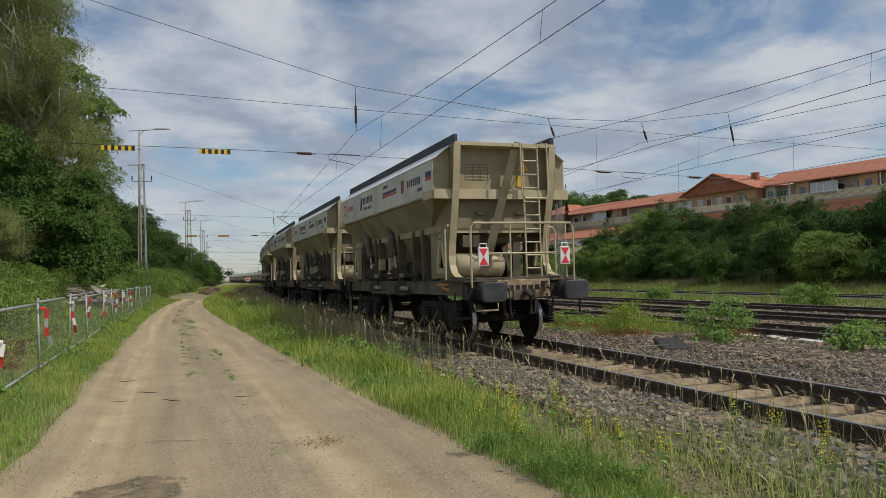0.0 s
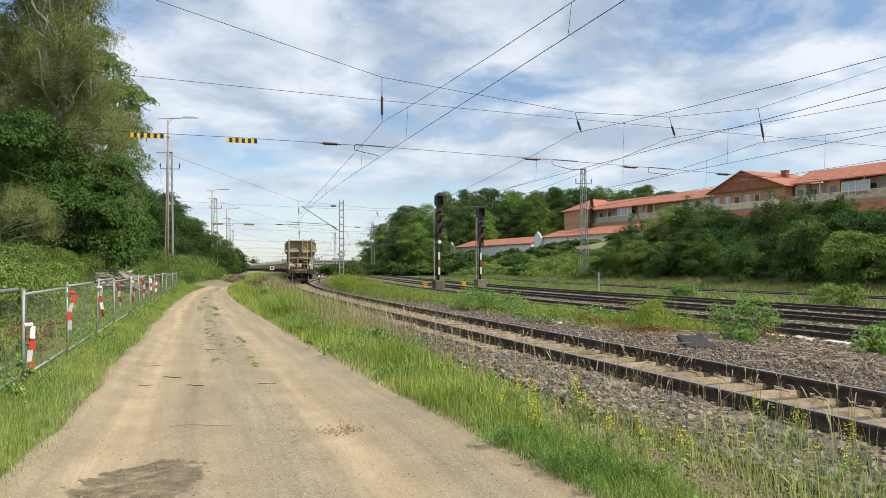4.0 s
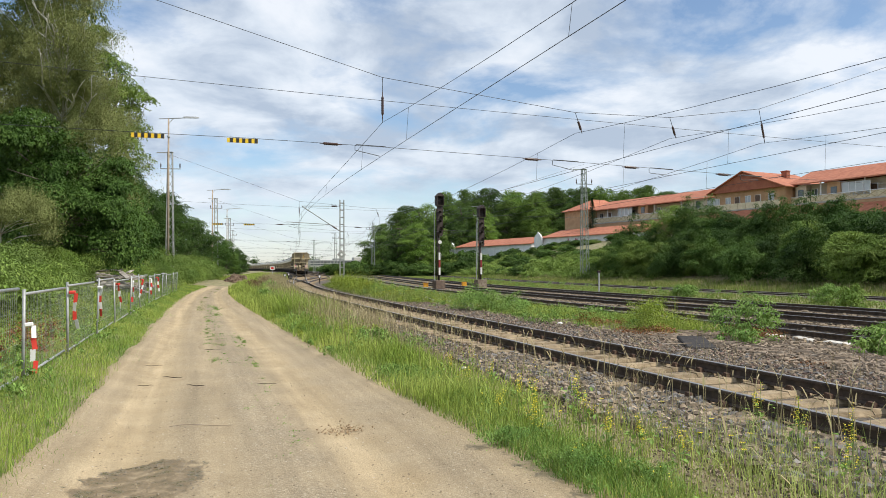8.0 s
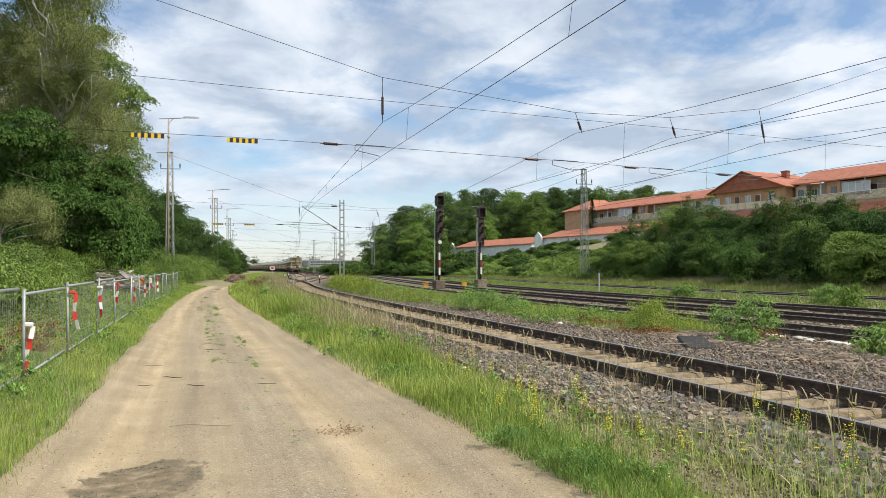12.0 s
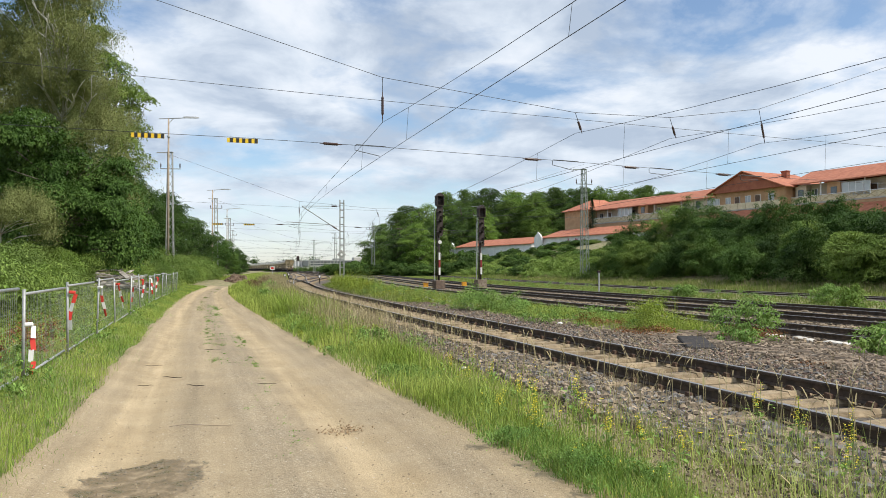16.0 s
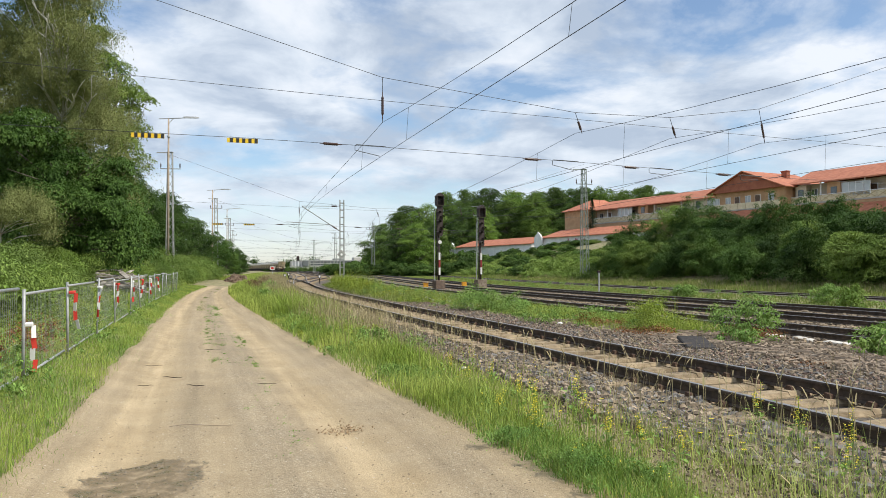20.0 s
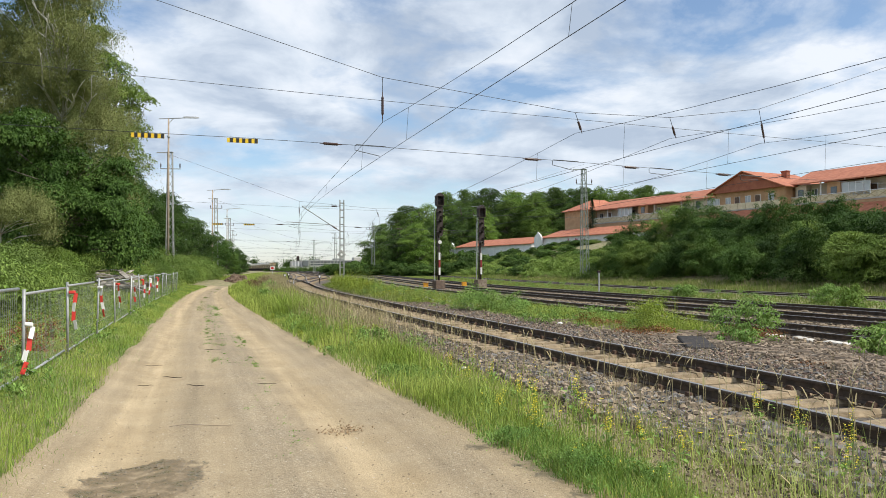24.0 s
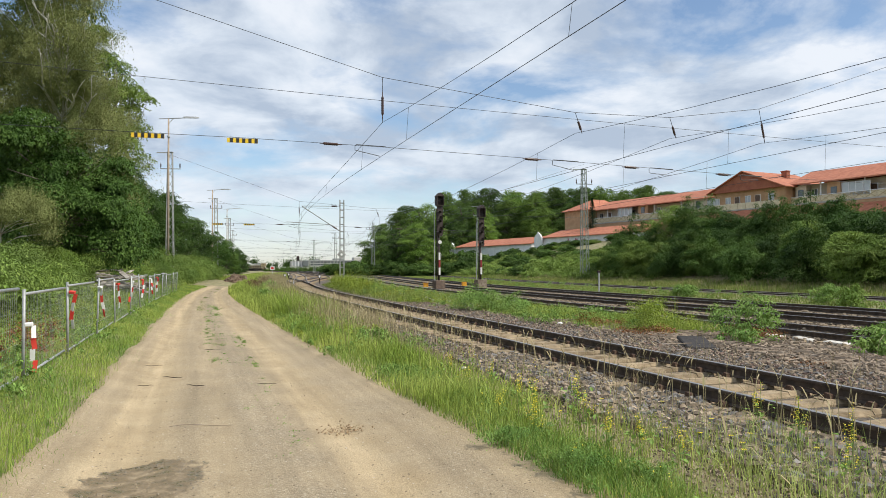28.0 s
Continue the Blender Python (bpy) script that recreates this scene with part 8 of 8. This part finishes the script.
seed_stalks("seed_stalks", "pale dry seed stalks along the near rail", -1.5, -0.55, 3.5, 36, 420, 0.62, 301)
seed_stalks("seed_stalks", "pale dry seed stalks in the verge", -3.6, -1.6, 3.5, 45, 500, 0.7, 302)
seed_stalks("seed_stalks", "pale seed stalks beyond the far rail", 0.9, 2.2, 5.0, 14, 60, 0.75, 303)
seed_stalks("seed_stalks", "tall pale stalks at the curve", -4.2, -1.6, 14, 60, 600, 0.85, 304)


def yellow_herb(v, u, h, n_spikes, seed, group="yellow flowering herbs"):
    rng = np.random.default_rng(seed)
    t = thing("flowering_herb", "thin green herb with yellow flower spikes", "flower", place(v, u, -0.02), group)
    for k in range(n_spikes):
        dx, dy = rng.normal(0, 0.14 * h, 2)
        hh = h * rng.uniform(0.7, 1.1)
        part("stem", Geo().tube([(dx * 0.2, dy * 0.2, 0), (dx * 0.7, dy * 0.7, hh * 0.6), (dx, dy, hh)], [0.004, 0.003, 0.002], 4), M_WEED, t)
        m = 26
        zz = rng.uniform(0.62, 1.0, m) * hh
        pos = np.stack([dx * zz / hh + rng.normal(0, 0.012, m), dy * zz / hh + rng.normal(0, 0.012, m), zz], 1)
        p, f = strew(LEAF_V, LEAF_F, pos, rng.uniform(0, 6.28, m), 0.018 * rng.uniform(0.7, 1.3, m), rng.uniform(-0.4, 0.8, m))
        part("flower_spike", fast_mesh("flower_spike", p, f, M_YELLOW), None, t, "yellow flower spike")
    m = 22
    pos = np.stack([rng.normal(0, 0.07, m), rng.normal(0, 0.07, m), rng.uniform(0.05, 0.6, m) * h], 1)
    p, f = strew(LEAF_V, LEAF_F, pos, rng.uniform(0, 6.28, m), 0.07 * rng.uniform(0.6, 1.2, m), rng.uniform(0, 1, m))
    part("leaves", fast_mesh("leaves", p, f, M_WEED), None, t)


for k, (v, u, h, n) in enumerate(((5.6, -1.7, 0.5, 4), (5.9, -1.2, 0.6, 4), (6.9, -1.5, 0.5, 4), (6.6, -2.9, 0.34, 3), (7.2, -3.2, 0.4, 4), (7.9, -3.0, 0.4, 4), (8.4, -3.7, 0.35, 3), (9.0, -3.2, 0.4, 4), (9.4, -2.8, 0.42, 3), (10.0, -3.5, 0.4, 3), (11.2, -3.2, 0.4, 4), (6.3, -1.55, 0.55, 4), (7.6, -1.25, 0.62, 4), (6.0, -2.0, 0.4, 3), (8.1, -3.4, 0.42, 4), (7.5, -3.7, 0.36, 4), (8.8, -2.6, 0.45, 3), (9.6, -2.2, 0.4, 3), (10.4, -2.9, 0.4, 3),
                                  (7.0, -3.0, 0.35, 3), (12.0, -2.6, 0.4, 3), (28.0, -3.2, 0.7, 6), (30.5, -3.0, 0.75, 6), (33.0, -3.4, 0.8, 6), (36.0, -2.9, 0.8, 6), (18.0, 4.4, 1.1, 6), (17.2, 4.9, 1.0, 6),
                                  (31.0, 6.6, 0.6, 5), (36.0, 6.4, 0.6, 5), (45.0, 3.6, 0.9, 8), (48.0, 3.2, 0.9, 8), (52.0, 3.0, 0.9, 8), (42.0, 4.2, 0.9, 8))):
    yellow_herb(v, u, h, n, 400 + k)


def orange_daisies():
    """Small yellow daisies low on the ballast."""
    rng = np.random.default_rng(44)
    for k in range(12):
        v, u = rng.uniform(6.3, 8.6), rng.uniform(-2.6, -1.7)
        t = thing("daisy", "small yellow daisy growing through ballast", "flower", place(v, u), "yellow daisies")
        h = rng.uniform(0.12, 0.24)
        part("stem", Geo().tube([(0, 0, 0), (0.01, 0, h)], 0.002, 4), M_WEED, t)
        g = Geo()
        for j in range(7):
            a = 6.28 * j / 7
            c, s = math.cos(a), math.sin(a)
            g.add([(0.01, 0, h), (0.01 + 0.02 * c - 0.006 * s, 0.02 * s + 0.006 * c, h + 0.004), (0.01 + 0.026 * c, 0.026 * s, h), (0.01 + 0.02 * c + 0.006 * s, 0.02 * s - 0.006 * c, h + 0.004)], [(0, 1, 2, 3)])
        part("flower_head", g, M_YELLOW, t, "yellow petals")


orange_daisies()
herbs("verge_flowers", "small yellow blossoms in the verge", -3.9, -1.6, 4.5, 13, 110, 7, 0.017, 0.5, 0.1, M_YELLOW, 521, 1.1)


def low_bushes():
    rng = np.random.default_rng(66)
    for v, u, h, r, n, leaf, m_, lab in ((15.3, 5.6, 1.15, 0.85, 3000, 0.06, M_WEED, "young leafy elder bush on the gravel"), (27.5, 3.6, 1.0, 1.2, 5200, 0.05, M_WEED, "low dense green bush beside the track"),
                                         (26.0, 4.4, 0.8, 0.95, 3600, 0.05, M_WEED, "low dense green bush beside the track"), (15.5, 9.95, 0.5, 0.8, 1500, 0.06, M_WEED, "leafy elder bush near the main tracks"),
                                         (12.6, 6.4, 0.55, 0.6, 1500, 0.07, M_WEED, "low leafy plant near the main tracks"), (28.2, 21.6, 1.0, 0.9, 2200, 0.08, M_WEED, "young maple bush in the yard grass"),
                                         (25.6, 20.0, 1.1, 0.8, 2200, 0.09, M_LEAF[2], "brownish green bush in the yard grass"), (38.0, 20.8, 0.8, 0.8, 1500, 0.1, M_WEED, "low bush in the yard grass"),
                                         (21.5, 5.2, 0.55, 0.55, 1300, 0.06, M_WEED, "leafy weed between the tracks"), (17.6, 4.6, 1.0, 0.8, 4200, 0.035, M_RAPE, "tall yellow green herb clump"),
                                         (18.4, 4.9, 0.9, 0.8, 3600, 0.035, M_GRASS, "tall feathery green clump"), (6.6, -3.8, 0.27, 0.32, 3600, 0.014, M_WEED, "dense clover clump at the road edge"),
                                         (6.2, -3.45, 0.24, 0.24, 2400, 0.014, M_WEED, "dense clover clump in the verge"), (7.6, -3.9, 0.2, 0.3, 2400, 0.018, M_WEED, "low clover clump at the road edge"),
                                         (9.2, -3.7, 0.2, 0.35, 2400, 0.02, M_WEED, "low clover clump at the road edge"), (11.5, -3.9, 0.22, 0.4, 2200, 0.024, M_WEED, "leafy weed in the verge"), (16.0, -3.2, 0.4, 0.4, 1200, 0.05, M_WEED, "leafy weed in the verge"),
                                         (44.0, -3.6, 1.2, 0.9, 2200, 0.07, mat("dead_brown_leaf", (0.15, 0.10, 0.045), (0.24, 0.17, 0.08), 3, 0.8, island=0.3, leaf=True), "brownish dry bush at the bend of the road"), (42.0, -3.2, 1.0, 0.8, 1800, 0.08, M_WEED, "green bush at the bend of the road"),
                                         (34.0, -3.9, 0.7, 0.7, 1800, 0.07, M_WEED, "green weed clump beside the road"), (19.8, 4.3, 0.3, 0.9, 1500, 0.05, M_REDDISH, "low reddish weed patch on the gravel"),
                                         (17.2, 4.2, 0.22, 0.8, 1200, 0.05, M_REDDISH, "low reddish weed patch on the gravel"), (16.2, 6.3, 0.25, 0.9, 1400, 0.05, M_REDDISH, "low reddish weed patch near the slabs"),
                                         (11.6, 3.4, 0.08, 0.5, 800, 0.03, M_REDDISH, "flat red stonecrop patch on the gravel"), (14.8, 4.9, 0.4, 0.5, 900, 0.06, M_WEED, "low leafy weed on the gravel")):
        bush("weed_clump" if h < 0.7 else "bush", lab, place(v, u, -0.02, rng.uniform(0, 360)), int(v * 10), h, r, n, leaf, m_, "", "weed" if h < 0.7 else "bush")


low_bushes()


# ---------------------------------------------------------------- motion of train and tape
def motions():
    times = [0, 0.5, 1, 1.5, 2, 2.5, 3, 3.5, 4.5, 6, 7, 8, 9, 10, 11, 12, 13.5, 15, 16.5, 18, 19.5, 21, 23, 25, 26.5, 28]
    for k, w in enumerate(WAGONS):
        walk(w, [(s, train_at(s, WAGON_L * (k + 0.5))) for s in times])
    # the rear wagons' wheels roll
    for w in WAGONS[:2]:
        for o in w.children:
            if o.name.startswith("wheelset"):
                y = o.matrix_basis.translation.y
                rows = []
                for k in range(841):
                    l = float(np.interp(np.interp(k / 30, TRAIN_T, TRAIN_Y), V_TAB, L_TAB))
                    rows.append((k / 30, Matrix.Translation((0, y, 0.46)) @ Matrix.Rotation(-l / 0.455, 4, "X")))
                walk(o, rows)
    for t, p, i in TAPES:
        walk(t, [(0.5 * k, Matrix.Translation(p) @ pose(0, 0, 0, 9 * math.sin(1.9 * k + i), 7 * math.sin(1.3 * k + 2 * i), 25 * math.sin(0.8 * k + i))) for k in range(57)])


motions()
